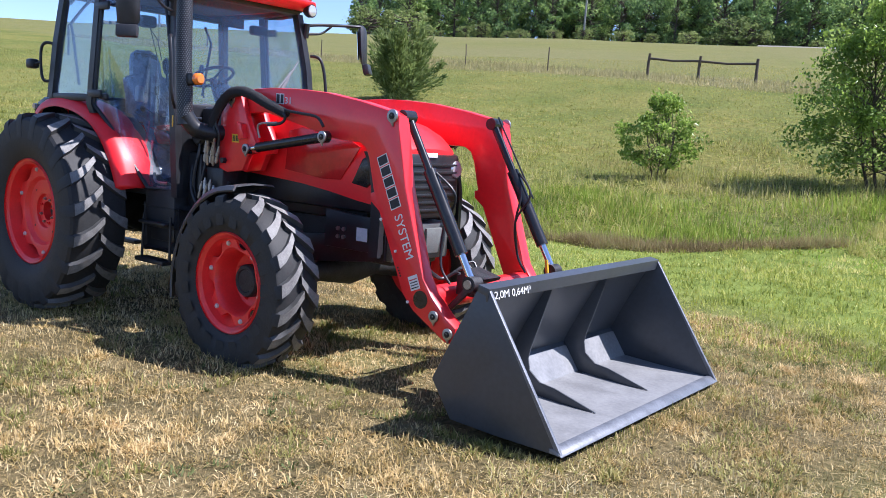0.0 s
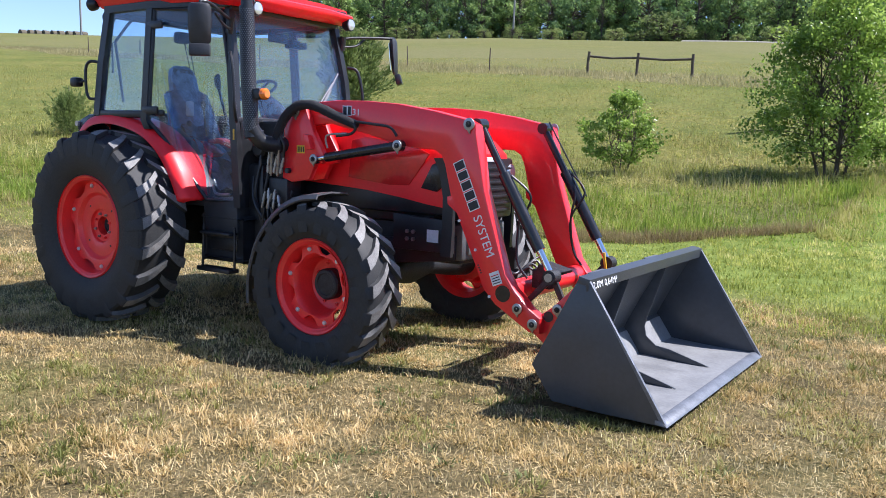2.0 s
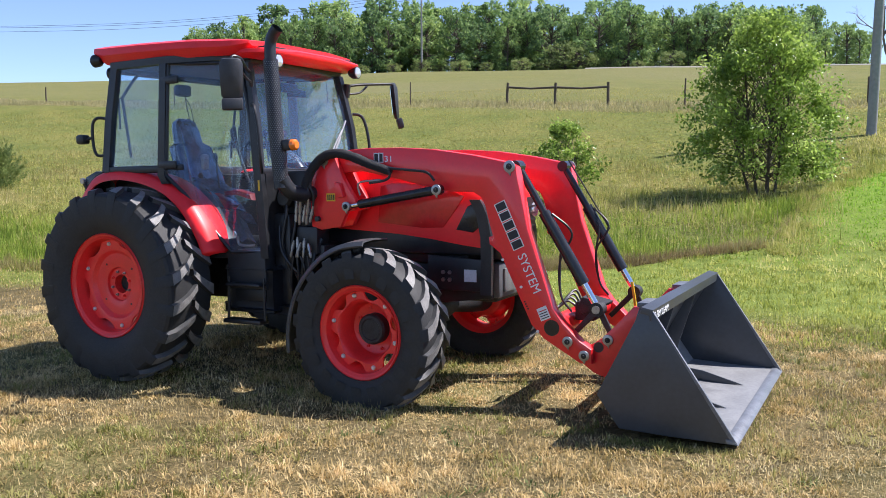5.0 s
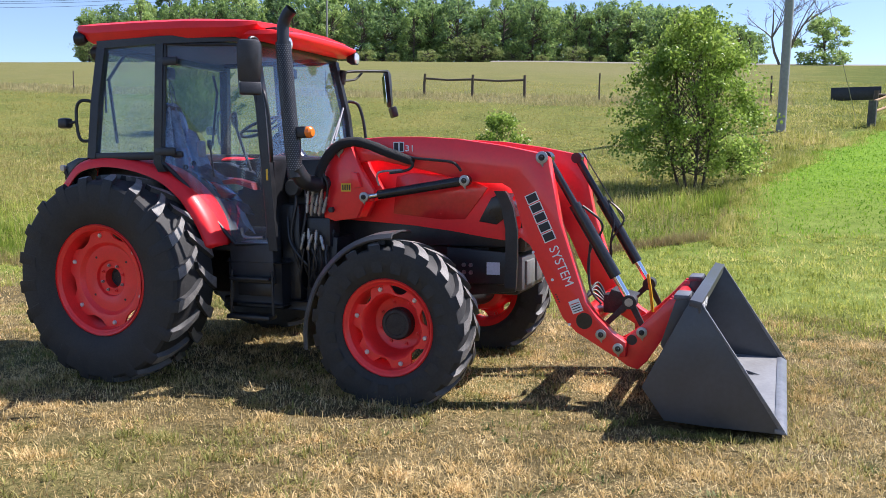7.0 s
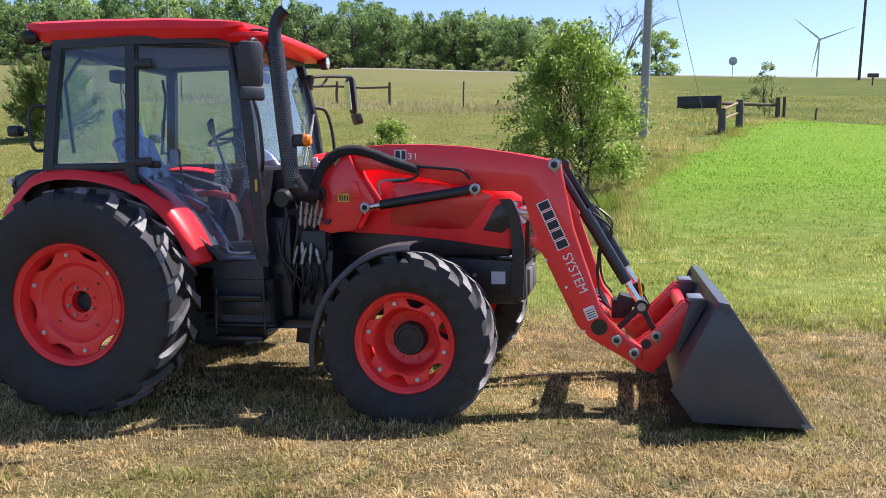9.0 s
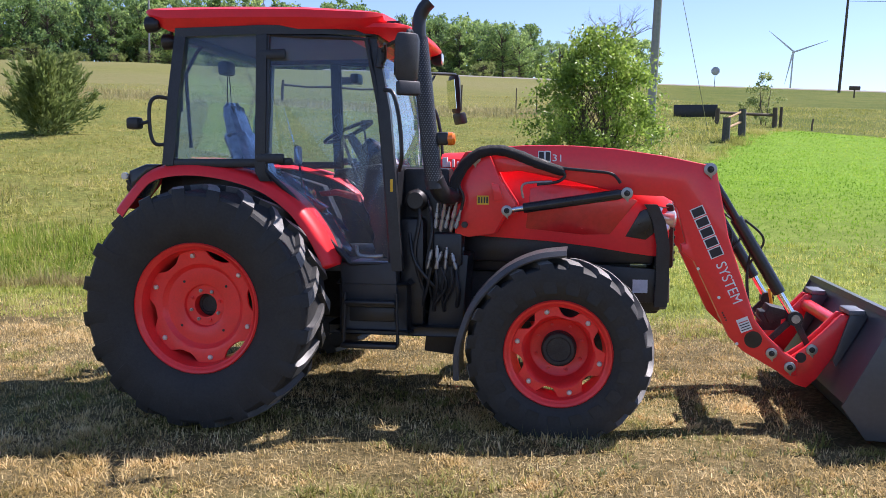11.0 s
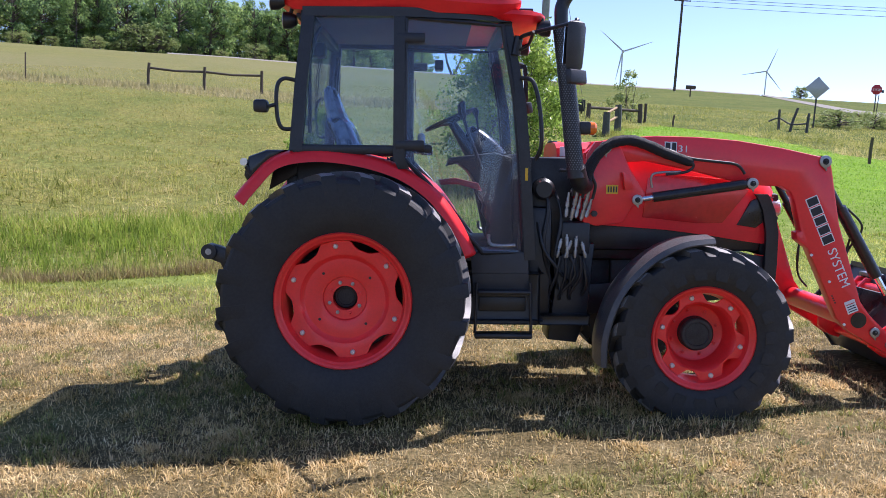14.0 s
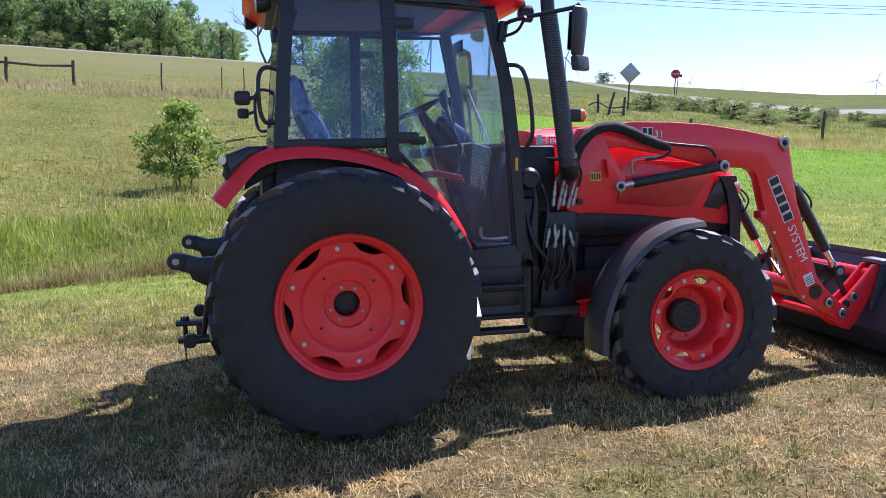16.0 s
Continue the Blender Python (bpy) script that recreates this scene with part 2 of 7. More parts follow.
# ---- mesh helpers ----
def part(name, bm, material, parent=None, label="", smooth=True, angle=35):
    """Links a bmesh as one mesh object under a thing or a part."""
    me = bpy.data.meshes.new(name)
    bmesh.ops.recalc_face_normals(bm, faces=bm.faces)
    bm.to_mesh(me)
    bm.free()
    me.materials.append(material)
    if smooth:
        me.shade_smooth()
        me.set_sharp_from_angle(angle=radians(angle))
    ob = new(name, me)
    ob.parent = parent
    if label:
        ob["label"] = label
    return ob


def thing(name, label, category, group="", kind="", at=(0, 0, 0)):
    ob = new(name)
    ob.location = at
    ob.empty_display_size = 0.2
    return tagged(ob, label, category, group, kind)


def B():
    return bmesh.new()


def bevel(bm, w, geom=None, seg=2):
    edges = [e for e in (geom or bm.edges) if len(e.link_faces) == 2 and e.calc_face_angle(0) > 0.5]
    if edges and w:
        bmesh.ops.bevel(bm, geom=edges, offset=w, segments=seg, affect="EDGES", profile=0.5, clamp_overlap=True)
    return bm


def box(bm, a, b, w=0.0, m=None):
    """A bevelled box from corner a to corner b."""
    t = bmesh.new()
    bmesh.ops.create_cube(t, size=1)
    for v in t.verts:
        v.co = Vector([a[i] + (b[i] - a[i]) * (v.co[i] + 0.5) for i in range(3)])
    bevel(t, w)
    if m is not None:
        t.transform(m)
    return merge(bm, t)


def merge(bm, t):
    me = bpy.data.meshes.new("tmp")
    t.to_mesh(me)
    t.free()
    bm.from_mesh(me)
    bpy.data.meshes.remove(me)
    return bm


def prism(bm, pts, y0, y1, w=0.0):
    """A plate with the outline pts in the x-z plane, from y0 to y1."""
    t = bmesh.new()
    f = t.faces.new([t.verts.new((x, y0, z)) for x, z in pts])
    r = bmesh.ops.extrude_face_region(t, geom=[f])
    for v in [g for g in r["geom"] if isinstance(g, bmesh.types.BMVert)]:
        v.co.y = y1
    bevel(t, w)
    return merge(bm, t)


def loft(bm, rings, closed=True, caps=True):
    """Joins rings of points, each with the same number of them."""
    vs = [[bm.verts.new(p) for p in r] for r in rings]
    n = len(vs[0])
    for a, b in zip(vs, vs[1:]):
        for i in range(n if closed else n - 1):
            j = (i + 1) % n
            bm.faces.new((a[i], a[j], b[j], b[i]))
    if caps and closed:
        bm.faces.new(vs[0])
        bm.faces.new(vs[-1])
    return bm


def tube(bm, pts, r, seg=10, caps=True):
    """A round tube along pts; r is a radius or one a point."""
    pts = [Vector(p) for p in pts]
    rs = r if isinstance(r, (list, tuple)) else [r] * len(pts)
    up, rings = None, []
    for i, p in enumerate(pts):
        d = (pts[min(i + 1, len(pts) - 1)] - pts[max(i - 1, 0)]).normalized()
        if up is None:
            up = d.orthogonal().normalized()
        up = (up - d * up.dot(d)).normalized()
        s = d.cross(up)
        rings.append([p + (up * math.cos(a) + s * math.sin(a)) * rs[i] for a in [2 * math.pi * k / seg for k in range(seg)]])
    return loft(bm, rings, True, caps)


def curve(pts, n=6):
    """A smooth run of points through pts."""
    pts = [Vector(p) for p in pts]
    out = []
    for i in range(len(pts) - 1):
        a, b, c, d = pts[max(i - 1, 0)], pts[i], pts[i + 1], pts[min(i + 2, len(pts) - 1)]
        for k in range(n):
            t = k / n
            out.append(0.5 * ((2 * b) + (c - a) * t + (2 * a - 5 * b + 4 * c - d) * t * t + (3 * b - a - 3 * c + d) * t ** 3))
    return out + [pts[-1]]


def lathe(bm, prof, cx, cz, seg=48, cap=False):
    """A turned body round the axis along y at (cx, cz); prof: (radius, y)."""
    rings = [[(cx + r * math.cos(a), y, cz + r * math.sin(a)) for a in [2 * math.pi * k / seg for k in range(seg)]] for r, y in prof]
    return loft(bm, rings, True, cap)


def disc(bm, c, r, y0, y1, seg=16, w=0.0):
    t = bmesh.new()
    lathe(t, [(r, y0), (r, y1)], c[0], c[1], seg, True)
    bevel(t, w)
    return merge(bm, t)


def text_part(name, words, size, m, material, parent, label="", length=0.0):
    """Flat lettering in the built-in font, size high; length stretches the line."""
    cu = bpy.data.curves.new(name, "FONT")
    cu.body, cu.size, cu.extrude = words, size, 0.0008
    ob = bpy.data.objects.new(name, cu)
    scene.collection.objects.link(ob)
    me = bpy.data.meshes.new_from_object(ob)
    bpy.data.objects.remove(ob)
    if length:
        me.transform(Matrix.Diagonal((length / max(v.co.x for v in me.vertices), 1, 1, 1)))
    me.transform(m)
    me.materials.clear()
    me.materials.append(material)
    out = new(name, me)
    out.parent = parent
    if label:
        out["label"] = label
    return out

# ---- ground ----
C0 = np.array((3.0, -6.0))
AZ = np.array([-180, -135, -90, -60, -44, -30, -15, -4, 5, 10, 16, 23, 28, 36, 60, 100, 140, 180.0])
H23 = np.array([0, 0.3, 0.9, 1.2, 1.2, 1.15, 1.1, 1.1, 1.1, 1.1, 1.0, 0.9, 0.8, 0.6, 0.2, 0, 0, 0])
H40 = np.array([0, 1, 2.3, 3.0, 3.5, 4.1, 4.2, 4.0, 3.7, 3.4, 2.9, 2.4, 2.1, 1.7, 0.8, 0.1, 0, 0])
H66 = np.array([0, 2, 5.5, 6.4, 7.4, 8.3, 8.2, 7.4, 6.6, 6.0, 5.6, 5.1, 4.5, 3.4, 2.0, 0.3, 0, 0])
RISE = np.array([0, 0.03, 0.08, 0.100, 0.112, 0.1195, 0.116, 0.107, 0.0972, 0.0915, 0.084, 0.073, 0.0655, 0.052, 0.035, 0.01, 0, 0])
EDGE = np.array([(-60, -16), (-9, 3.2), (-3.5, 5.5), (-1.2, 6.95), (0.4, 7.3), (1.75, 8.05), (3.55, 9.75), (3.75, 14), (4.3, 18), (5.3, 22), (7.5, 28), (9, 33), (12, 37.5), (15, 36), (17, 28), (20, 23), (23, 21.5), (30, 19), (45, 10), (90, -10.0)])
BASE = -0.04
UP = Vector((0.045, -0.044, 1.0)).normalized()  # plumb: the lawn under the tractor slopes away from it
PLUMB = Vector((0, 0, 1)).rotation_difference(UP)


def wob(x, y, s, seed=0.0):
    """Broad waves, about -1 to 1."""
    return (np.sin(x * s + 1.3 * np.sin(y * s * 0.7 + seed) + seed) + np.sin(y * s * 1.13 + 1.7 * np.sin(x * s * 0.6 + seed * 2) + 2.1)) / 2


def ground_z(x, y):
    x, y = np.asarray(x, float), np.asarray(y, float)
    dx, dy = x - C0[0], y - C0[1]
    r, az = np.hypot(dx, dy), np.degrees(np.arctan2(dx, dy))
    rise = np.interp(az, AZ, RISE)
    hs = [np.interp(az, AZ, h) for h in (H23, H40, H66)] + [1.6 * (rise > 0.02) + rise * 140, 1.6 * (rise > 0.02) + rise * 200]
    rs = (13.5, 23, 40, 66, 140, 200)
    hh = [np.zeros_like(r)] + hs
    z = np.where(r > 200, hs[4] + (r - 200) * 0.01, 0.0)
    for i in range(5):
        t = np.clip((r - rs[i]) / (rs[i + 1] - rs[i]), 0, 1)
        z = np.where((r >= rs[i]) & (r <= rs[i + 1]), hh[i] + (hh[i + 1] - hh[i]) * t, z)
    ditch = 0.12 * np.exp(-((y - np.interp(x, EDGE[:, 0], EDGE[:, 1]) - 1.5) / 1.5) ** 2)
    bumps = 0.018 * wob(x, y, 1.7) * np.clip(r / 6, 0, 1) + 0.10 * wob(x, y, 0.35, 1) * np.clip((r - 14) / 10, 0, 1) * np.clip((160 - r) / 40, 0, 1)
    return BASE + z - ditch * 0.6 + bumps


def gz(x, y):
    return float(ground_z(x, y))


def is_tall(x, y):
    return y - np.interp(x, EDGE[:, 0], EDGE[:, 1])


def ground_mat():
    m = bpy.data.materials.new("ground_soil_and_turf")
    m.use_nodes = True
    nt = m.node_tree
    p = nt.nodes["Principled BSDF"]
    at = nt.nodes.new("ShaderNodeAttribute")
    at.attribute_name = "turf"
    tc = nt.nodes.new("ShaderNodeTexCoord")
    ns = []
    for s, d in ((0.35, 4), (3.0, 5), (28, 4), (7.0, 6)):
        n = nt.nodes.new("ShaderNodeTexNoise")
        n.inputs["Scale"].default_value, n.inputs["Detail"].default_value = s, d
        nt.links.new(tc.outputs["Object"], n.inputs["Vector"])
        ns.append(n)

    def mix(f, a, b, blend="MIX"):
        x = nt.nodes.new("ShaderNodeMix")
        x.data_type, x.blend_type = "RGBA", blend
        for sock, v in ((x.inputs[0], f), (x.inputs[6], a), (x.inputs[7], b)):
            if isinstance(v, (int, float)):
                sock.default_value = v
            elif isinstance(v, tuple):
                sock.default_value = (*v, 1)
            else:
                nt.links.new(v, sock)
        return x.outputs[2]

    def span(v, a, b):
        x = nt.nodes.new("ShaderNodeMapRange")
        nt.links.new(v, x.inputs[0])
        x.inputs[1].default_value, x.inputs[2].default_value = a, b
        return x.outputs[0]

    sep = nt.nodes.new("ShaderNodeSeparateColor")
    nt.links.new(at.outputs["Color"], sep.inputs[0])
    dry = mix(span(ns[1].outputs[0], 0.35, 0.65), (0.10, 0.078, 0.036), (0.21, 0.16, 0.075))
    dry = mix(span(ns[2].outputs[0], 0.45, 0.75), dry, (0.07, 0.062, 0.026))
    green = mix(span(ns[1].outputs[0], 0.3, 0.7), (0.125, 0.17, 0.03), (0.225, 0.275, 0.06))
    meadow = mix(span(ns[0].outputs[0], 0.35, 0.65), (0.10, 0.122, 0.030), (0.17, 0.165, 0.05))
    meadow = mix(span(ns[1].outputs[0], 0.45, 0.75), meadow, (0.14, 0.17, 0.045))
    band = mix(span(ns[1].outputs[0], 0.35, 0.65), (0.225, 0.20, 0.095), (0.165, 0.17, 0.062))
    meadow = mix(span(ns[2].outputs[0], 0.35, 0.65), meadow, mix(1.0, meadow, (1.28, 1.22, 1.1), "MULTIPLY"))
    meadow = mix(1.0, meadow, mix(span(ns[3].outputs[0], 0.36, 0.64), (0.72, 0.75, 0.68), (1.35, 1.30, 1.32)), "MULTIPLY")
    c = mix(sep.outputs[0], dry, green)
    c = mix(sep.outputs[1], c, meadow)
    c = mix(sep.outputs[2], c, band)
    c = mix(span(ns[2].outputs[0], 0.3, 0.7), c, mix(1.0, c, (0.72, 0.72, 0.7), "MULTIPLY"))
    c = mix(at.outputs["Alpha"], mix(1.0, c, (0.60, 0.72, 0.50), "MULTIPLY"), c)
    lush = nt.nodes.new("ShaderNodeAttribute")
    lush.attribute_name = "lush"
    c = mix(lush.outputs["Fac"], c, mix(span(ns[3].outputs[0], 0.35, 0.65), (0.10, 0.19, 0.016), (0.18, 0.30, 0.03)))
    nt.links.new(c, p.inputs["Base Color"])
    p.inputs["Roughness"].default_value = 0.95
    p.inputs["Specular IOR Level"].default_value = 0.1
    b = nt.nodes.new("ShaderNodeBump")
    b.inputs["Strength"].default_value, b.inputs["Distance"].default_value = 0.7, 0.05
    nt.links.new(ns[2].outputs[0], b.inputs["Height"])
    nt.links.new(b.outputs[0], p.inputs["Normal"])
    return m


def dryness(x, y):
    """How green the lawn is, 0 dry to 1 lush."""
    g = np.clip((y - 2.0) / 3.0 + 0.35 * wob(x, y, 0.9, 3), 0, 1)
    g = np.maximum(g, np.clip((x - 5.5) / 3, 0, 1) * np.clip((y - 0.5) / 3, 0, 1))
    return np.clip(g + 0.35 * np.clip(wob(x, y, 1.6, 5) - 0.35, 0, 1), 0, 1)


def build_ground():
    rs = np.concatenate([np.linspace(0.0, 14, 57), np.linspace(14.5, 60, 92), np.geomspace(61, 4200, 60)])
    nz = 240
    th = np.linspace(0, 2 * np.pi, nz, endpoint=False)
    R, T = np.meshgrid(rs[1:], th, indexing="ij")
    X, Y = C0[0] + R * np.sin(T), C0[1] + R * np.cos(T)
    x, y = np.concatenate([[C0[0]], X.ravel()]), np.concatenate([[C0[1]], Y.ravel()])
    z = ground_z(x, y)
    faces = [(0, 1 + k, 1 + (k + 1) % nz) for k in range(nz)]
    for i in range(len(rs) - 2):
        o, q = 1 + i * nz, 1 + (i + 1) * nz
        faces += [(o + k, q + k, q + (k + 1) % nz, o + (k + 1) % nz) for k in range(nz)]
    me = bpy.data.meshes.new("ground")
    me.from_pydata(np.stack([x, y, z], 1).tolist(), [], faces)
    col = np.zeros((len(x), 4), np.float32)
    r = np.hypot(x - C0[0], y - C0[1])
    col[:, 0] = dryness(x, y)
    col[:, 1] = np.clip(is_tall(x, y) / 0.4, 0, 1)
    col[:, 2] = np.clip(1 - np.abs(y - 39.0 + 1.2 * wob(x, y, 0.2)) / 4, 0, 1) * np.clip((6 - x) / 5, 0, 1) * 0.85
    col[:, 2] = np.maximum(col[:, 2], np.clip((y - 39) / 8, 0, 1) * np.clip((8 - x) / 10, 0, 1) * (0.6 + 0.25 * wob(x, y, 0.11, 4)))
    az = np.degrees(np.arctan2(x - C0[0], y - C0[1]))
    col[:, 3] = 1 - np.clip((az - 0.5) / 5, 0, 1) * np.clip((r - 30) / 12, 0, 1) * np.clip((90 - az) / 20, 0, 1) * (0.85 + 0.15 * wob(x, y, 0.15, 7))
    a = me.color_attributes.new("turf", "FLOAT_COLOR", "POINT")
    a.data.foreach_set("color", col.ravel())
    a = me.attributes.new("lush", "FLOAT", "POINT")
    a.data.foreach_set("value", (np.clip((y - 9.5 - 0.8 * wob(x, y, 0.5, 3)) / 8, 0, 1) * np.clip((x - 3.5) / 1.5, 0, 1) * np.clip(0.4 - is_tall(x, y) / 0.4, 0, 1)).astype(np.float32))
    me.materials.append(ground_mat())
    me.shade_smooth()
    return tagged(new("ground", me), "dry mown lawn rising into a grassy hillside", "ground", kind="structure")


build_ground()


def blades(name, xs, ys, hs, ws, lean, material, label, seed):
    """Many grass blades in one mesh, each a tapered sliver."""
    rng = np.random.default_rng(seed)
    n = len(xs)
    zs = ground_z(xs, ys) - 0.01
    a = rng.uniform(0, 2 * np.pi, n)
    d = rng.uniform(0, 2 * np.pi, n)
    tilt = rng.normal(0, lean, n)
    ux, uy = np.cos(a) * ws / 2, np.sin(a) * ws / 2
    lx, ly = np.cos(d) * tilt * hs, np.sin(d) * tilt * hs
    # nothing grows through the bucket's floor
    out = (np.abs(ys) < 1.01) & (xs > 3.97) & (xs < 4.80)
    hs = np.where(out, 0.0, hs)
    co = np.empty((n, 3, 3), np.float32)
    for k, (f, s) in enumerate(((0, -1), (0, 1), (1, 0))):
        co[:, k, 0] = xs + lx * f + ux * s
        co[:, k, 1] = ys + ly * f + uy * s
        co[:, k, 2] = zs + hs * f * np.sqrt(np.clip(1 - np.minimum(tilt * tilt, 0.88), 0.12, 1))
    co = co[~out]
    n = len(co)
    me = bpy.data.meshes.new(name)
    me.vertices.add(n * 3)
    me.vertices.foreach_set("co", co.ravel())
    me.loops.add(n * 3)
    me.loops.foreach_set("vertex_index", np.arange(n * 3, dtype=np.int32))
    me.polygons.add(n)
    me.polygons.foreach_set("loop_start", (np.arange(n) * 3).astype(np.int32))
    me.update(calc_edges=True)
    me.validate()
    me.materials.append(material)
    return tagged(new(name, me), label, "grass", kind="stuff")


def bent_blades(name, xs, ys, ls, ws, turn, tilt, material, label, seed):
    """Arching grass blades in one mesh: each rises, bends over and ends in a point. turn: the way it leans; tilt: how far, in radians."""
    rng = np.random.default_rng(seed)
    ok = ~((np.abs(ys) < 1.03) & (xs > 3.93) & (xs < 4.84))
    xs, ys, ls, ws, turn, tilt = (v[ok] for v in (xs, ys, ls, ws, turn, tilt))
    n = len(xs)
    base = np.stack([xs, ys, ground_z(xs, ys) - 0.006], 1)
    way = np.stack([np.cos(turn), np.sin(turn), np.zeros(n)], 1)
    roll = turn + np.pi / 2 + rng.normal(0, 0.5, n)
    side = np.stack([np.cos(roll), np.sin(roll), np.zeros(n)], 1) * ws[:, None] / 2
    up = np.array([0, 0, 1.0])
    t2 = np.minimum(tilt * 1.5 + 0.35, 1.95)
    mid = base + (way * np.sin(tilt)[:, None] + up * np.cos(tilt)[:, None]) * ls[:, None] * 0.55
    tip = mid + (way * np.sin(t2)[:, None] + up * np.cos(t2)[:, None]) * ls[:, None] * 0.45
    tip[:, 2] = np.maximum(tip[:, 2], base[:, 2] + 0.008)
    co = np.stack([base - side, base + side, mid - side * 0.8, mid + side * 0.8, tip], 1).astype(np.float32)
    me = bpy.data.meshes.new(name)
    me.vertices.add(n * 5)
    me.vertices.foreach_set("co", co.ravel())
    first = (np.arange(n) * 5)[:, None]
    me.loops.add(n * 7)
    me.loops.foreach_set("vertex_index", (first + np.array([0, 1, 3, 2, 2, 3, 4])).ravel().astype(np.int32))
    me.polygons.add(n * 2)
    me.polygons.foreach_set("loop_start", ((np.arange(n) * 7)[:, None] + np.array([0, 4])).ravel().astype(np.int32))
    me.update(calc_edges=True)
    me.validate()
    me.materials.append(material)
    return tagged(new(name, me), label, "grass", kind="stuff")


def tufts(cx, cy, per, spread, rng, wild=0.7):
    """Blades of tufts that fan out from their centres: places, leaning ways and tilts."""
    n = len(cx) * per
    a, r = rng.uniform(0, 2 * np.pi, n), np.abs(rng.normal(0, 1, n))
    x, y = np.repeat(cx, per) + np.cos(a) * r * spread, np.repeat(cy, per) + np.sin(a) * r * spread
    return x, y, a + rng.normal(0, wild, n), np.clip(0.25 + 0.42 * r + rng.normal(0, 0.25, n), 0.02, 1.45)


def lumps(cx, cy, rng, low, high, most):
    """Lumps of turf: each centre given becomes a knot of tufts, from low to high wide."""
    k = rng.integers(4, most, len(cx))
    r = np.repeat(rng.uniform(low, high, len(cx)), k)
    return np.repeat(cx, k) + rng.normal(0, 1, k.sum()) * r, np.repeat(cy, k) + rng.normal(0, 1, k.sum()) * r


def scatter(n, x0, x1, y0, y1, rng, keep):
    x, y = rng.uniform(x0, x1, n), rng.uniform(y0, y1, n)
    k = keep(x, y, rng.uniform(0, 1, n))
    return x[k], y[k]


def clumped(n_clump, per, spread, x0, x1, y0, y1, rng, keep):
    """Blades gathered in tufts."""
    cx, cy = scatter(n_clump, x0, x1, y0, y1, rng, keep)
    x = np.repeat(cx, per) + rng.normal(0, spread, len(cx) * per)
    y = np.repeat(cy, per) + rng.normal(0, spread, len(cx) * per)
    return x, y


def grass():
    rng = np.random.default_rng(7)
    fuzz = lambda x, y: (wob(x, y, 1.15, 3.3) + 0.9 * wob(x + 0.3 * y, y, 2.9, 1.2) + 0.8 * wob(x - 0.4 * y, y, 6.7, 5.1)) / 1.7
    patch = lambda x, y: 0.5 + 0.5 * wob(x, y, 2.3, 9)
    near = lambda x, y: (np.hypot((x - 2.5) / 8.5, (y + 2.0) / 5.5) < 1) & (is_tall(x, y) < 0.1)
    # dry turf round the tractor: matted straw, then tufts that fan out of it
    x, y = scatter(470000, -6.5, 11.5, -3.9, 3.8, rng, lambda x, y, u: near(x, y) & (u > dryness(x, y) * 0.6))
    k = len(x)
    blades("dry_thatch", x, y, rng.uniform(0.022, 0.060, k), rng.uniform(0.005, 0.012, k), 2.0, LAWN, "matted dry straw in the mown lawn", 1)
    dry_spot = lambda x, y, u: near(x, y) & (u > dryness(x, y) * 0.7) & (u < 0.30 + 0.55 * patch(x, y) + 0.2 * wob(x, y, 6.1, 3))
    cx, cy = scatter(19000, -6.5, 11.5, -3.9, 3.7, rng, dry_spot)
    lx, ly = lumps(*scatter(3000, -6.5, 11.5, -3.9, 3.7, rng, dry_spot), rng, 0.03, 0.09, 18)
    cx, cy = np.concatenate([cx, lx]), np.concatenate([cy, ly])
    x, y, a, t = tufts(cx, cy, 8, 0.028, rng)
    k = len(x)
    bent_blades("dry_turf", x, y, rng.uniform(0.028, 0.080, k) * (0.7 + 0.5 * patch(x, y)), rng.uniform(0.004, 0.009, k), a, t + 0.2, TUFT, "dry straw-coloured mown grass tufts", 11)
    cx, cy = scatter(4200, -7, 12, -3.9, 3.8, rng, lambda x, y, u: near(x, y) & (u < 0.05 + 0.7 * dryness(x, y) + 0.75 * np.clip(wob(x, y, 2.1, 4) + 0.5 * wob(x, y, 5.3, 2), 0, 1)))
    cx, cy = lumps(cx, cy, rng, 0.03, 0.11, 12)
    x, y, a, t = tufts(cx, cy, 9, 0.028, rng)
    k = len(x)
    bent_blades("green_turf", x, y, rng.uniform(0.035, 0.095, k), rng.uniform(0.0045, 0.0095, k), a, t + 0.1, MIXED, "olive-green grass tufts among dry turf", 2)
    # coarser cover where the dry lawn runs on behind the tractor
    x, y = scatter(110000, -20, 0, -6, 4.5, rng, lambda x, y, u: ~near(x, y) & (is_tall(x, y) < 0.1) & (u > dryness(x, y) * 0.5))
    k = len(x)
    blades("outer_turf", x, y, rng.uniform(0.03, 0.08, k), rng.uniform(0.009, 0.022, k), 1.8, TUFT, "dry mown grass away from the tractor", 35)
    # low broad-leaved weeds in the lawn
    cx, cy = scatter(1300, -6.5, 11.5, -5.0, 3.5, rng, lambda x, y, u: near(x, y) & (u < 0.02 + 0.75 * wob(x, y, 1.1, 15)))
    x, y, a, t = tufts(cx, cy, 20, 0.05, rng)
    k = len(x)
    bent_blades("lawn_weeds", x, y, rng.uniform(0.03, 0.07, k), rng.uniform(0.006, 0.013, k), a, t + 0.3, WEED, "low dark green weeds in the dry lawn", 21)
    x, y = scatter(480000, -18, 30, 2.3, 32, rng, lambda x, y, u: (is_tall(x, y) < 0.2) & ((u * 5 + 7 + wob(x, y, 0.5, 3) + wob(x, y, 2.3, 7) > y) | (x < 2)) & (u < np.clip(1.2 - y / 20, 0.12, 1)))
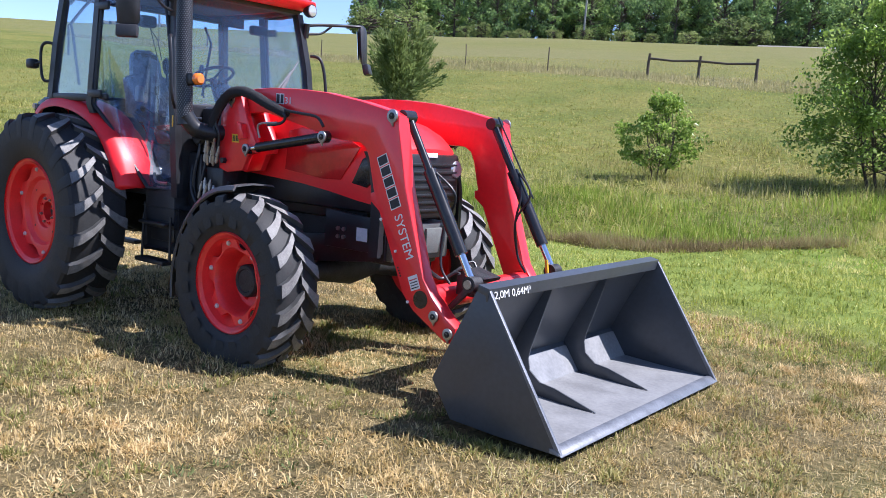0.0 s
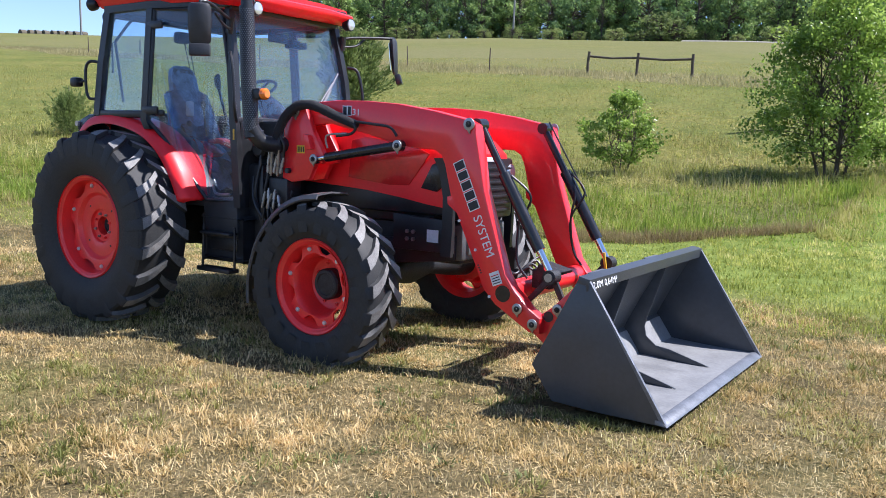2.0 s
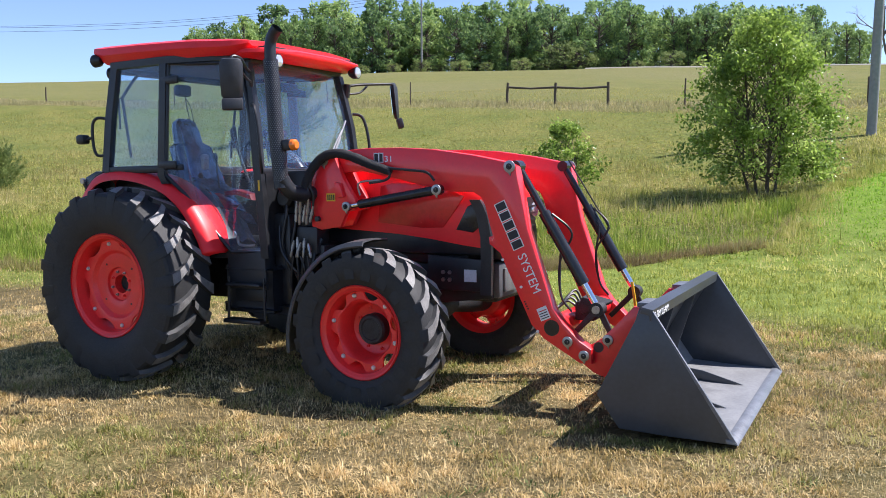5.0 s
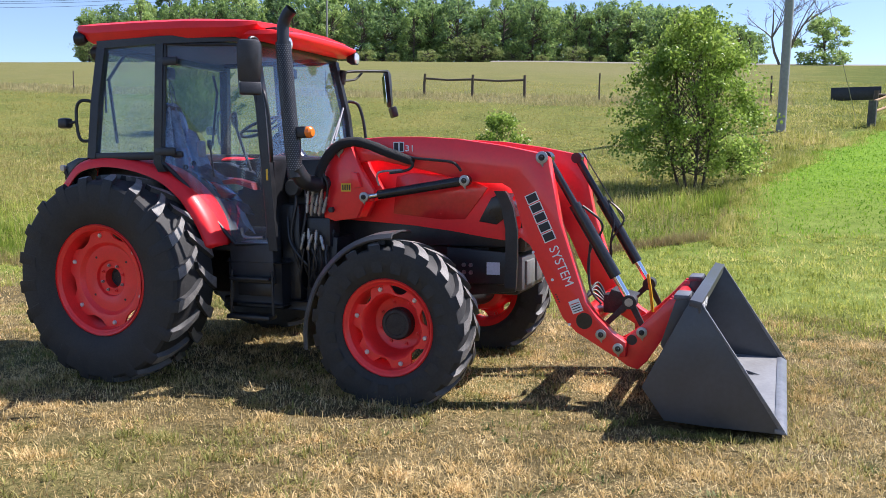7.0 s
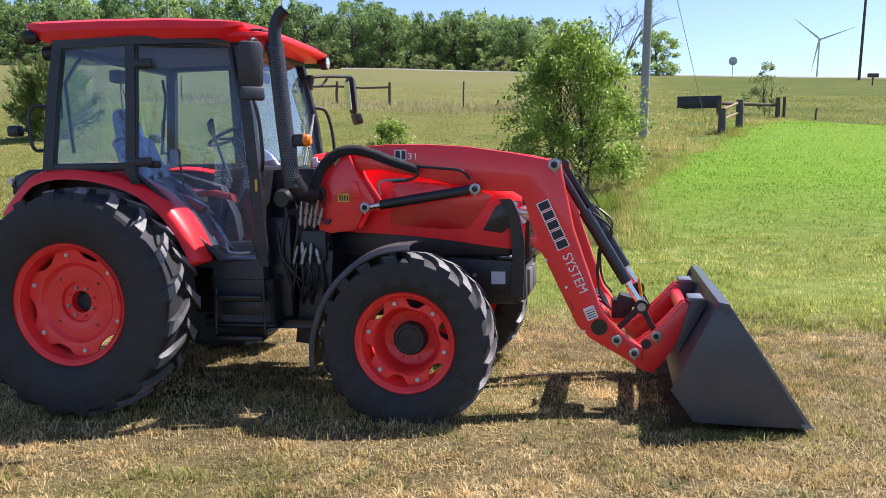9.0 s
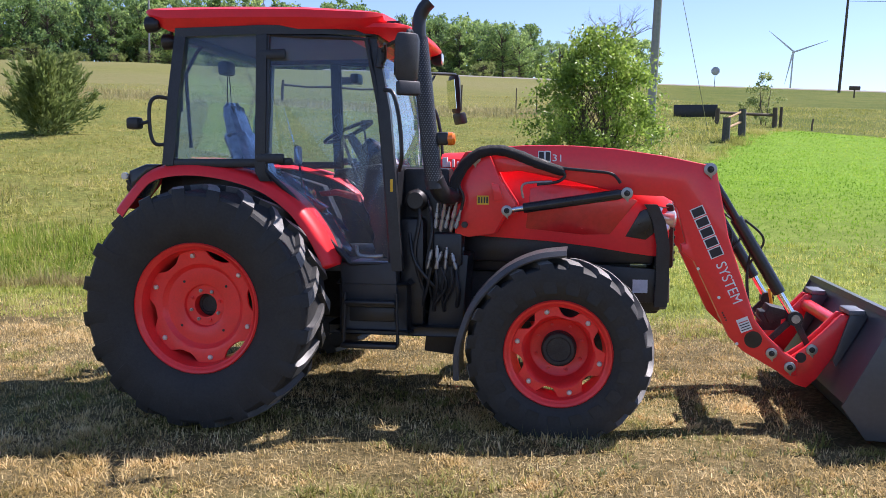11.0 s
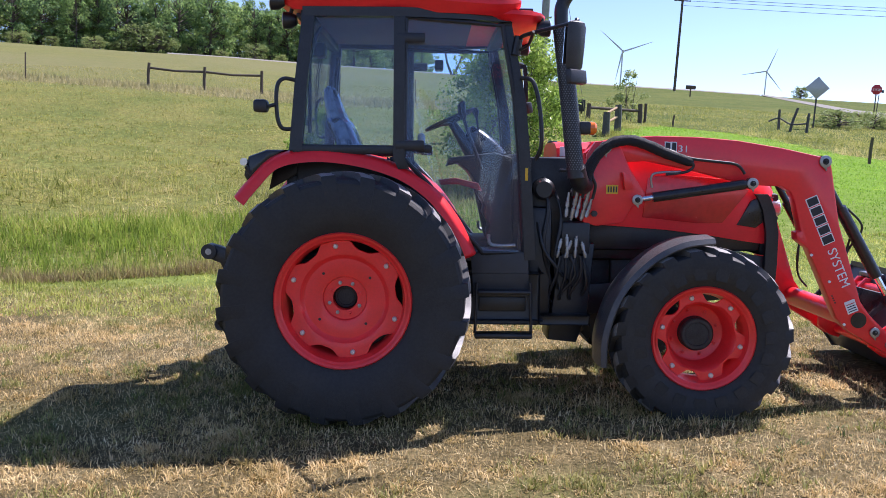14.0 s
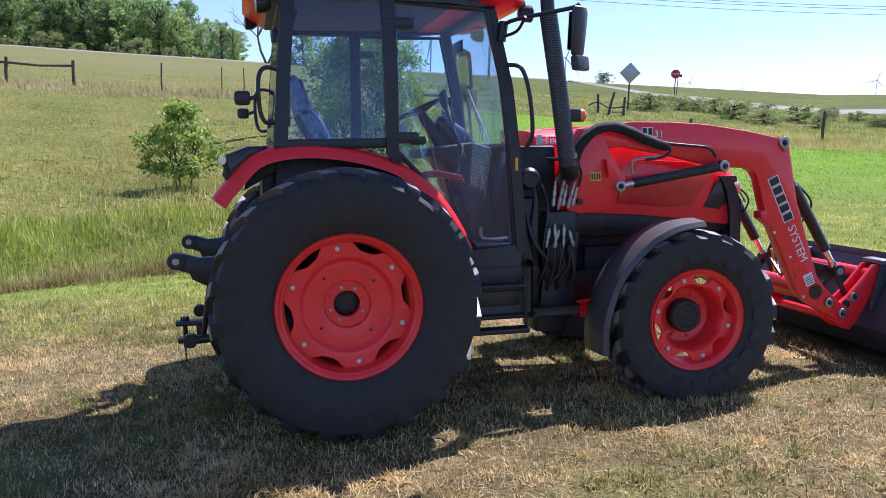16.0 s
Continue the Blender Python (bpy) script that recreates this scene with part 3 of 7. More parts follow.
    lx, ly = clumped(9000, 16, 0.06, -9, 14, 2.3, 10, rng, lambda x, y, u: (is_tall(x, y) < 0.1) & (u < 0.5 + 0.5 * wob(x, y, 1.3, 2)))
    x, y = np.concatenate([x, lx]), np.concatenate([y, ly])
    blades("lawn_grass", x, y, rng.uniform(0.04, 0.10, len(x)) * np.where(np.arange(len(x)) < len(x) - len(lx), 0.8, 1.05), rng.uniform(0.007, 0.016, len(x)) * (1 + y / 9), 0.95, LAWN_GREEN, "bright green mown lawn grass", 3)
    x, y = scatter(520000, 1.5, 44, 8, 48, rng, lambda x, y, u: (is_tall(x, y) < 0.2) & (y > 7 + 5 * (1 - u) + wob(x, y, 0.5, 3) + wob(x, y, 2.3, 7)) & (u < np.clip(1.2 - y / 30, 0.25, 1)))
    blades("lush_lawn", x, y, rng.uniform(0.03, 0.08, len(x)), rng.uniform(0.012, 0.024, len(x)) * (1 + y / 14), 1.3, LUSH, "vivid green lawn grass beyond the tractor", 9)
    # uncut meadow: a dense front, then patchy tall grass
    x, y = scatter(520000, -26, 27, -3, 36, rng, lambda x, y, u: (is_tall(x, y) > -0.1) & (is_tall(x, y) < 20) & (u < np.clip(1.0 - is_tall(x, y) / 18, 0.15, 1) * (0.6 + 0.5 * patch(x * 0.4, y * 0.4)) * np.where(is_tall(x, y) < 4.5, 0.6, 1) * np.clip(0.62 + 0.9 * fuzz(x, y), 0.05, 1)))
    x3, y3 = scatter(110000, 20, 62, 8, 52, rng, lambda x, y, u: (is_tall(x, y) > 0) & (is_tall(x, y) < 24))
    x, y = np.concatenate([x, x3]), np.concatenate([y, y3])
    x2, y2 = clumped(9000, 22, 0.09, -24, 26, -2, 26, rng, lambda x, y, u: (is_tall(x, y) > 0.2) & (u < 0.8))
    x, y = np.concatenate([x, x2]), np.concatenate([y, y2])
    h = rng.uniform(0.12, 0.34, len(x)) * (0.85 + 0.25 * wob(x, y, 0.8, 2) + 0.35 * fuzz(x, y)) * np.clip(0.8 + is_tall(x, y) * 0.6, 0.6, 1.1) * np.clip(1.25 - is_tall(x, y) / 18, 0.3, 1)
    blades("meadow_grass", x, y, h, rng.uniform(0.012, 0.026, len(x)) * (1 + np.maximum(y, 0) / 40), 1.7, MEADOW, "tall uncut meadow grass gone to seed", 4)
    # greener, leafy grass in the damp ditch
    x, y = clumped(42000, 11, 0.10, -20, 14, -3, 15, rng, lambda x, y, u: (is_tall(x, y) > 0.5) & (is_tall(x, y) < 5.2 + wob(x, y, 0.6, 2)) & (u < 0.55 + 0.5 * wob(x, y, 0.7, 31)))
    blades("ditch_grass", x, y, rng.uniform(0.12, 0.36, len(x)) * (0.85 + 0.3 * wob(x, y, 1.1, 6)), rng.uniform(0.014, 0.030, len(x)), 1.0, DITCH, "bright green tufted grass in the ditch", 27)
    # seeding stalks standing above the uncut grass
    x, y = scatter(30000, -3.5, 26, 5, 26, rng, lambda x, y, u: (is_tall(x, y) > 0.3) & (is_tall(x, y) < 11) & (u < np.clip(0.35 + 0.7 * wob(x, y, 0.9, 12), 0.02, 1)))
    blades("seed_stalks", x, y, rng.uniform(0.25, 0.58, len(x)), rng.uniform(0.008, 0.015, len(x)), 0.8, STRAW, "pale seeding grass stalks above the meadow", 16)
    # ragged tall grass where the meadow meets the lush lawn
    by = rng.uniform(9.0, 37.0, 26000)
    bx = np.interp(by, EDGE[6:13, 1], EDGE[6:13, 0]) - 0.1 + 0.35 * wob(by, by, 1.7, 4) + 0.2 * wob(by, by, 4.9, 1) + np.abs(rng.normal(0, 0.38, len(by)))
    keep = rng.uniform(0, 1, len(by)) < np.clip(0.55 + 0.8 * fuzz(bx, by), 0.1, 1)
    bx, by = bx[keep], by[keep]
    blades("border_grass", bx, by, rng.uniform(0.06, 0.26, len(bx)), rng.uniform(0.009, 0.020, len(bx)), 1.1, MEADOW, "ragged tall grass along the lush lawn", 33)
    # dead stalks along the mower's edge
    ex = rng.uniform(-9, 3.9, 60000)
    ey = np.interp(ex, EDGE[:, 0], EDGE[:, 1]) + rng.uniform(-0.10, 0.60, len(ex)) * rng.uniform(0.3, 1, len(ex)) + 0.16 * wob(ex, ex, 2.3, 8) + 0.07 * wob(ex, ex, 7.1, 2)
    keep = rng.uniform(0, 1, len(ex)) < np.interp(ex, [-9, -4, -1, 0, 3.9], [0.12, 0.3, 0.5, 0.75, 0.75]) * np.clip(0.65 + 0.6 * wob(ex, ey, 3.1, 5), 0.15, 1)
    ex, ey = ex[keep], ey[keep]
    blades("edge_stalks", ex, ey, rng.uniform(0.07, 0.24, len(ex)) * (1 + 0.35 * wob(ex, ey, 4.3, 1)), rng.uniform(0.007, 0.015, len(ex)), 0.7, STALK, "brown dead stalks along the mown edge", 6)
    x, y = scatter(330000, -60, 40, 8, 64, rng, lambda x, y, u: (is_tall(x, y) > 9) & (x - C0[0] < 0.03 * (y - C0[1])) & (np.hypot(x - C0[0], y - C0[1]) < 62) & (u < 0.5))
    blades("field_grass", x, y, rng.uniform(0.05, 0.12, len(x)), rng.uniform(0.025, 0.05, len(x)), 0.9, FIELD, "short pale green field grass on the hillside", 8)
    x, y = scatter(100000, 3, 60, 14, 70, rng, lambda x, y, u: (is_tall(x, y) > 2) & (x - C0[0] > 0.03 * (y - C0[1])) & (np.hypot(x - C0[0], y - C0[1]) < 74))
    blades("slope_grass", x, y, rng.uniform(0.06, 0.18, len(x)), rng.uniform(0.025, 0.05, len(x)), 0.7, MEADOW, "olive green grass on the slope below the road", 18)
    # longer grass left standing round the tyres
    x, y = [], []
    for cx, cy, w, l, n in ((0.0, -1.13, 0.30, 0.42, 1500), (2.285, -0.96, 0.24, 0.34, 1100), (0.0, 1.13, 0.30, 0.42, 500), (2.285, 0.96, 0.24, 0.34, 500)):
        x.append(cx + rng.normal(0, 1, n) * l)
        y.append(cy + rng.normal(0, 1, n) * w * 0.8)
    x, y = np.concatenate(x), np.concatenate(y)
    blades("tyre_foot_grass", x, y, rng.uniform(0.05, 0.12, len(x)), rng.uniform(0.002, 0.004, len(x)), 0.6, MIXED, "longer grass left round the tyres", 19)
    # grass pushed up along the bucket's edges
    x = np.concatenate([rng.uniform(4.80, 4.93, 1500), rng.uniform(4.05, 4.85, 1300)])
    y = np.concatenate([rng.uniform(-1.05, 1.05, 1500), rng.uniform(-1.09, -1.02, 1300)])
    blades("bucket_edge_grass", x, y, rng.uniform(0.02, 0.065, len(x)), rng.uniform(0.004, 0.009, len(x)), 0.9, MIXED, "grass pushed up along the bucket edge", 23)
    # brown weeds in patches through the meadow
    x, y = clumped(1500, 20, 0.25, -24, 2, 3, 22, rng, lambda x, y, u: (is_tall(x, y) > 1.6) & (wob(x, y, 0.35, 21) + 0.5 * wob(x, y, 1.3, 5) > 0.25))
    blades("brown_weeds", x, y, rng.uniform(0.16, 0.34, len(x)), rng.uniform(0.010, 0.022, len(x)), 1.0, WEED_BROWN, "brown seeding weeds in the meadow", 24)
    x, y = clumped(30000, 7, 0.05, -16, -1, 2, 16, rng, lambda x, y, u: (np.abs(is_tall(x, y) - 0.1 - 0.2 * wob(x, y, 2.1, 8)) < 0.30) & (u < 0.45 + 0.6 * wob(x, y, 1.2, 3)))
    blades("edge_weeds", x, y, rng.uniform(0.14, 0.32, len(x)), rng.uniform(0.010, 0.020, len(x)), 0.5, WEED_BROWN, "brown and olive weeds along the mown edge", 25)
    # seed heads of the band beside the far fence
    x, y = scatter(45000, -75, 5, 34, 44, rng, lambda x, y, u: np.abs(y - 38.8 - 1.0 * wob(x, y, 0.25)) < 2.6)
    blades("fence_line_grass", x, y, rng.uniform(0.12, 0.36, len(x)), rng.uniform(0.03, 0.06, len(x)), 0.9, STRAW, "pale tan long grass along the far fence", 5)


grass()

# ---- tractor ----
TR = thing("tractor", "red cab tractor with front loader and bucket on dry grass", "tractor")


def wheel(name, s, cx, cz, yc, R, W, rim_r, lug_n, bolt_y, bolt_r, bolt_a, hub_y, hub_r, rear):
    """A wheel: rim, tyre with lugs, disc, hub and bolts. s: -1 right side, 1 left side; y grows outward."""
    Y = lambda o: s * o
    # rim
    bm = B()
    o, i = yc + W * 0.40, yc - W * 0.40
    prof = [(rim_r, Y(o + 0.012)), (rim_r + 0.008, Y(o)), (rim_r - 0.012, Y(o - 0.004)), (rim_r - 0.026, Y(o - 0.014)), (rim_r - 0.032, Y(o - 0.05)), (rim_r - 0.040, Y(o - 0.09)), (rim_r - 0.048, Y(yc + W * 0.05)), (rim_r - 0.048, Y(yc - W * 0.1)), (rim_r - 0.03, Y(i + 0.03)), (rim_r + 0.008, Y(i))]
    lathe(bm, prof, cx, cz, 64)
    lathe(bm, [(r - 0.010, y) for r, y in prof[2:]], cx, cz, 64)
    rim = part(name, bm, RED_RIM, TR, "red painted steel wheel")
    # tyre
    bm = B()
    h = W / 2
    rb = R - 0.034 if rear else R - 0.030
    k = rb - rim_r
    prof = [(rim_r + 0.004, o - 0.004), (rim_r + 0.03, o + 0.014), (rim_r + k * 0.3, yc + h * 0.98), (rim_r + k * 0.52, yc + h * 1.03), (rim_r + k * 0.75, yc + h * 1.02), (rim_r + k * 0.9, yc + h * 0.985), (rb - 0.014, yc + h * 0.91), (rb - 0.002, yc + h * 0.5), (rb + 0.004, yc)]
    prof = prof + [(r, 2 * yc - y) for r, y in prof[-2::-1]]
    lathe(bm, [(r, Y(y)) for r, y in prof], cx, cz, 72)
    crown = lambda f: rb + 0.004 - 0.016 * f * f
    lugh = R - rb
    part("tyre", bm, RUBBER, rim, "black lugged agricultural tyre", angle=28)
    for side in (1, -1):
        lug = None
        for j in range(lug_n):
            turn = 2 * math.pi * (j + (0.5 if side < 0 else 0)) / lug_n
            m = Matrix.Translation((cx, 0, cz)) @ Matrix.Rotation(-turn, 4, "Y")
            if lug is not None:
                ob = new("tread_lug", lug.data)
                ob.parent, ob.matrix_basis = rim, m
                continue
            rings = []
            # from the centre line to over the shoulder
            for f, da in ((-0.06, 0.0), (0.3, 0.10), (0.65, 0.17), (0.92, 0.205), (1.0, 0.215), (1.035, 0.222)):
                da *= 1.35 if not rear else 1.0
                a = -da
                wd = (0.025 + 0.020 * max(0.0, f)) / R
                top = crown(f) + lugh * (1 if f < 0.9 else 0.75) if f < 0.95 else rb - (0.02 if f < 1.02 else 0.115)
                bot = crown(min(f, 1)) - 0.02 if f < 0.95 else rb - (0.09 if f < 1.02 else 0.17)
                y = Y(yc + side * f * h)
                rings.append([(r * math.cos(a + q), y, r * math.sin(a + q)) for r, q in ((bot, -wd * 1.25), (top, -wd), (top, wd), (bot, wd * 1.25))])
            bm = loft(B(), rings)
            lug = part("tread_lug", bm, TREAD, rim, "dusty tread bar with sunlight in its top colour", angle=28)
            lug.data.materials.append(DUST_SUN)
            lug.data.materials.append(RUBBER)
            # top faces: dust, with sunlight put into the paler colour; shoulder ends plain rubber
            for p in lug.data.polygons:
                p.material_index = 2 if p.index >= 12 else 1 if p.index % 4 == 1 else 0
            lug.matrix_basis = m
    # disc, scalloped between the rim bolts
    bm = B()
    seg = 96

    def ring(r0, r1, y):
        pts = []
        for q in range(seg):
            a = 2 * math.pi * q / seg
            d = (a - bolt_a + math.pi / 6) % (math.pi / 3) - math.pi / 6
            e = 0.5 - 0.5 * math.cos(6 * d)
            e = max(0.0, (e - 0.25) / 0.75)
            e = e * e * (3 - 2 * e)
            r = r1 + (r0 - r1) * e
            pts.append((cx + r * math.cos(a), Y(y), cz + r * math.sin(a)))
        return pts
    y0 = bolt_y
    if rear:
        prof = [(bolt_r - 0.012, bolt_r + 0.046, y0 - 0.012), (bolt_r - 0.016, bolt_r + 0.042, y0), (bolt_r - 0.045, bolt_r - 0.025, y0), (0.275, 0.278, y0 - 0.006), (0.262, 0.262, y0 - 0.026), (0.250, 0.250, y0 - 0.034), (0.150, 0.150, y0 - 0.030), (0.138, 0.138, y0 - 0.036), (0.132, 0.132, y0 - 0.058), (hub_r, hub_r, y0 - 0.060), (hub_r, hub_r, hub_y - 0.06)]
    else:
        prof = [(bolt_r - 0.030, bolt_r + 0.050, y0 - 0.012), (bolt_r - 0.034, bolt_r + 0.046, y0), (bolt_r - 0.043, bolt_r - 0.030, y0 + 0.001), (0.211, 0.217, y0 - 0.012), (0.202, 0.204, y0 - 0.05), (0.196, 0.196, y0 - 0.115), (0.186, 0.186, y0 - 0.148), (0.172, 0.172, y0 - 0.158), (hub_r, hub_r, y0 - 0.160), (hub_r, hub_r, y0 - 0.20)]
    rings = [ring(*p) for p in prof]
    loft(bm, rings, True, False)
    part("wheel_disc", bm, RED_RIM, rim, "red scalloped steel wheel disc")
    bm = B()
    face = (bolt_y - 0.16) if not rear else (bolt_y - 0.08)
    lathe(bm, [(hub_r * 1.0, Y(face - 0.1)), (hub_r, Y(hub_y - 0.015)), (hub_r - 0.012, Y(hub_y)), (hub_r * 0.72, Y(hub_y + 0.001)), (hub_r * 0.66, Y(hub_y - 0.006)), (0.001, Y(hub_y - 0.004))], cx, cz, 32)
    part("hub", bm, CAST, rim, "black cast hub")
    for q in range(6):
        a = bolt_a + q * math.pi / 3
        bm = B()
        c = (cx + bolt_r * math.cos(a), cz + bolt_r * math.sin(a))
        lathe(bm, [(0.017, Y(bolt_y - 0.005)), (0.017, Y(bolt_y + 0.008)), (0.012, Y(bolt_y + 0.015)), (0.001, Y(bolt_y + 0.016))], c[0], c[1], 10)
        part("rim_bolt", bm, BOLT, rim, "bright zinc bolt head")
    nr = 0.101 if rear else hub_r + 0.040
    ny = bolt_y - 0.060 if rear else bolt_y - 0.159
    for q in range(8):
        a = 0.3 + q * math.pi / 4
        bm = B()
        c = (cx + nr * math.cos(a), cz + nr * math.sin(a))
        lathe(bm, [(0.012, Y(ny)), (0.012, Y(ny + 0.014)), (0.007, Y(ny + 0.015)), (0.006, Y(ny + 0.024)), (0.001, Y(ny + 0.024))], c[0], c[1], 6)
        part("wheel_nut", bm, STEEL if rear and q % 3 else RED_RIM, rim)
    if rear:
        for q in range(4):
            a = radians(130) + q * math.pi / 2
            bm = B()
            disc(bm, (cx + 0.204 * math.cos(a), cz + 0.204 * math.sin(a)), 0.009, Y(bolt_y - 0.05), Y(bolt_y - 0.0305), 10)
            part("disc_hole", bm, PIN_DARK, rim)
    return rim


for s in (-1, 1):
    wheel("rear_wheel", s, 0.005, 0.745, 1.118, 0.786, 0.46, 0.415, 20, 1.213, 0.334, radians(99), 1.10, 0.077, True)
    wheel("front_wheel", s, 2.285, 0.492, 0.962, 0.584, 0.335, 0.330, 19, 1.035, 0.262, radians(106), 0.955, 0.111, False)

# chassis, engine and axles
bm = B()
box(bm, (-0.35, -0.24, 0.52), (1.0, 0.24, 1.05), 0.04)
box(bm, (0.95, -0.2, 0.55), (1.9, 0.2, 1.0), 0.03)
box(bm, (1.85, -0.24, 0.62), (2.95, 0.24, 0.92), 0.025)
part("transmission", bm, CAST, TR, "black cast transmission housing")
bm = B()
box(bm, (1.5, -0.3, 0.9), (2.75, 0.3, 1.35), 0.05)
box(bm, (1.6, -0.335, 0.98), (2.6, 0.335, 1.16), 0.04)
part("engine", bm, BLACK, TR, "black engine block under the hood")
bm = B()
tube(bm, [(0.012, -0.85, 0.745), (0.012, -0.5, 0.745), (0.012, -0.3, 0.745), (0.012, 0.3, 0.745), (0.012, 0.5, 0.745), (0.012, 0.85, 0.745)], [0.10, 0.13, 0.22, 0.22, 0.13, 0.10], 20)
part("rear_axle", bm, CAST, TR)
bm = B()
tube(bm, [(2.285, -0.82, 0.495), (2.285, -0.62, 0.495), (2.285, -0.3, 0.5), (2.285, 0, 0.52), (2.285, 0.3, 0.5), (2.285, 0.62, 0.495), (2.285, 0.82, 0.495)], [0.14, 0.12, 0.07, 0.14, 0.07, 0.12, 0.14], 18)
tube(bm, [(2.1, -0.7, 0.5), (2.1, 0.7, 0.5)], 0.02)
part("front_axle", bm, CAST, TR, "black driven front axle")
bm = B()
prism(bm, [(1.35, 0.38), (1.55, 0.36), (1.62, 0.55), (1.66, 1.05), (1.45, 1.08), (1.40, 0.8)], -0.62, -0.3, 0.015)
part("loader_subframe", bm, BLACK, TR, "black steel loader mounting plate")
bm = B()
prism(bm, [(1.35, 0.38), (1.55, 0.36), (1.62, 0.55), (1.66, 1.05), (1.45, 1.08), (1.40, 0.8)], 0.3, 0.62, 0.015)
part("loader_subframe", bm, BLACK, TR, "black steel loader mounting plate")
bm = B()
for s in (-1, 1):
    prism(bm, [(1.4, 0.55), (1.6, 0.5), (2.95, 0.66), (2.95, 0.84), (1.6, 0.72)], s * 0.29, s * 0.325, 0.006)
part("side_rail", bm, BLACK, TR)
# side bracket with bolts and a label
bm = B()
prism(bm, [(2.45, 0.72), (2.98, 0.72), (2.98, 0.95), (2.45, 0.98)], -0.40, -0.37, 0.006)
sb = part("side_plate", bm, BLACK, TR)
for i in range(2):
    for j in range(2):
        bm = B()
        disc(bm, (2.585 + i * 0.055, 0.80 + j * 0.055), 0.016, -0.415, -0.40, 6)
        part("bolt", bm, STEEL, sb)
bm = B()
prism(bm, [(2.76, 0.79), (2.86, 0.79), (2.86, 0.88), (2.76, 0.88)], -0.404, -0.4005)
part("maker_plate", bm, PALE, sb, "pale rating plate")

# hood: sections from the cab to the nose, red down to the lower edge
def hood_ring(x, w, zl, zs, zt, crown):
    half = [(w, zl), (w + 0.012, (zl + zs) / 2), (w, zs), (w - 0.035, zs + (zt - zs) * 0.65), (w * 0.72, zt - crown * 0.3), (w * 0.35, zt)]
    return [(x, -a, b) for a, b in half] + [(x, a, b) for a, b in half[::-1]]


HOOD = [(1.42, 0.38, 1.32, 1.62, 1.75, 0.04), (1.62, 0.39, 1.17, 1.60, 1.755, 0.04), (1.9, 0.40, 1.155, 1.57, 1.74, 0.05), (2.2, 0.405, 1.135, 1.52, 1.71, 0.05), (2.5, 0.405, 1.10, 1.46, 1.665, 0.05), (2.75, 0.40, 1.06, 1.40, 1.60, 0.05), (2.90, 0.385, 1.04, 1.36, 1.535, 0.05), (2.985, 0.35, 1.05, 1.33, 1.47, 0.05), (3.02, 0.30, 1.10, 1.31, 1.43, 0.04)]
bm = B()
loft(bm, [hood_ring(*r) for r in HOOD], True, True)
hood = part("hood", bm, RED_PLASTIC, TR, "glossy red sloping engine hood", angle=40)
for s in (-1, 1):
    bm = B()
    prism(bm, [(2.03, 1.225), (2.42, 1.185), (2.60, 1.19), (2.78, 1.42), (2.60, 1.50), (2.20, 1.53), (2.06, 1.50)], s * 0.413, s * 0.422, 0.004)
    part("side_screen", bm, RED_DARK, hood, "dark red perforated side screen")
    bm = B()
    prism(bm, [(2.705, 1.175), (2.84, 1.155), (2.89, 1.195), (2.89, 1.325), (2.855, 1.37), (2.80, 1.345)], s * 0.36, s * 0.418, 0.006)
    part("headlamp_surround", bm, BLACK_GLOSS, hood, "black glossy headlamp recess")
    bm = B()
    lens = [(2.892, 0.402, 1.20), (2.99, 0.362, 1.215), (3.035, 0.30, 1.25), (3.03, 0.298, 1.345), (2.985, 0.352, 1.375), (2.90, 0.392, 1.385)]
    loft(bm, [[(x, s * y, z) for x, y, z in lens], [(x - 0.015, s * (y - 0.05), z) for x, y, z in lens]])
    part("wrap_lens", bm, LENS, hood, "clear wrap-round headlamp lens", smooth=False)
    bm = B()
    tube(bm, [(2.93, s * 0.30, 1.30), (3.03, s * 0.30, 1.29), (3.045, s * 0.30, 1.29)], [0.07, 0.065, 0.05], 20)
    part("headlamp", bm, LENS, hood, "clear round headlamp")
    bm = B()
    disc(bm, (2.19, 1.66), 0.03, s * 0.40, s * 0.41, 12)
    part("hood_catch", bm, BLACK, hood)
bm = B()
box(bm, (2.90, -0.34, 0.95), (3.035, 0.34, 1.40), 0.03)
for i in range(7):
    box(bm, (3.03, -0.30, 1.0 + i * 0.052), (3.045, 0.30, 1.02 + i * 0.052), 0.004)
part("grille", bm, BLACK, hood, "black front grille")
bm = B()
box(bm, (3.036, -0.07, 1.372), (3.047, 0.07, 1.405), 0.004)
part("maker_badge", bm, WHITE, hood, "white maker's badge on black")
bm = B()
for i, (w, h) in enumerate(((0.045, 0.07), (0.025, 0.04), (0.02, 0.055), (0.03, 0.04), (0.025, 0.04))):
    x = 1.44 + i * 0.034
    box(bm, (x, -0.392, 1.645), (x + w * 0.8, -0.372, 1.645 + h), 0.003)
part("hood_badge", bm, WHITE, hood, "white script badge")
bm = B()
box(bm, (1.5, -0.36, 0.98), (2.9, 0.36, 1.2), 0.03)
part("engine_bay_shroud", bm, BLACK, TR, "black lower engine panels")

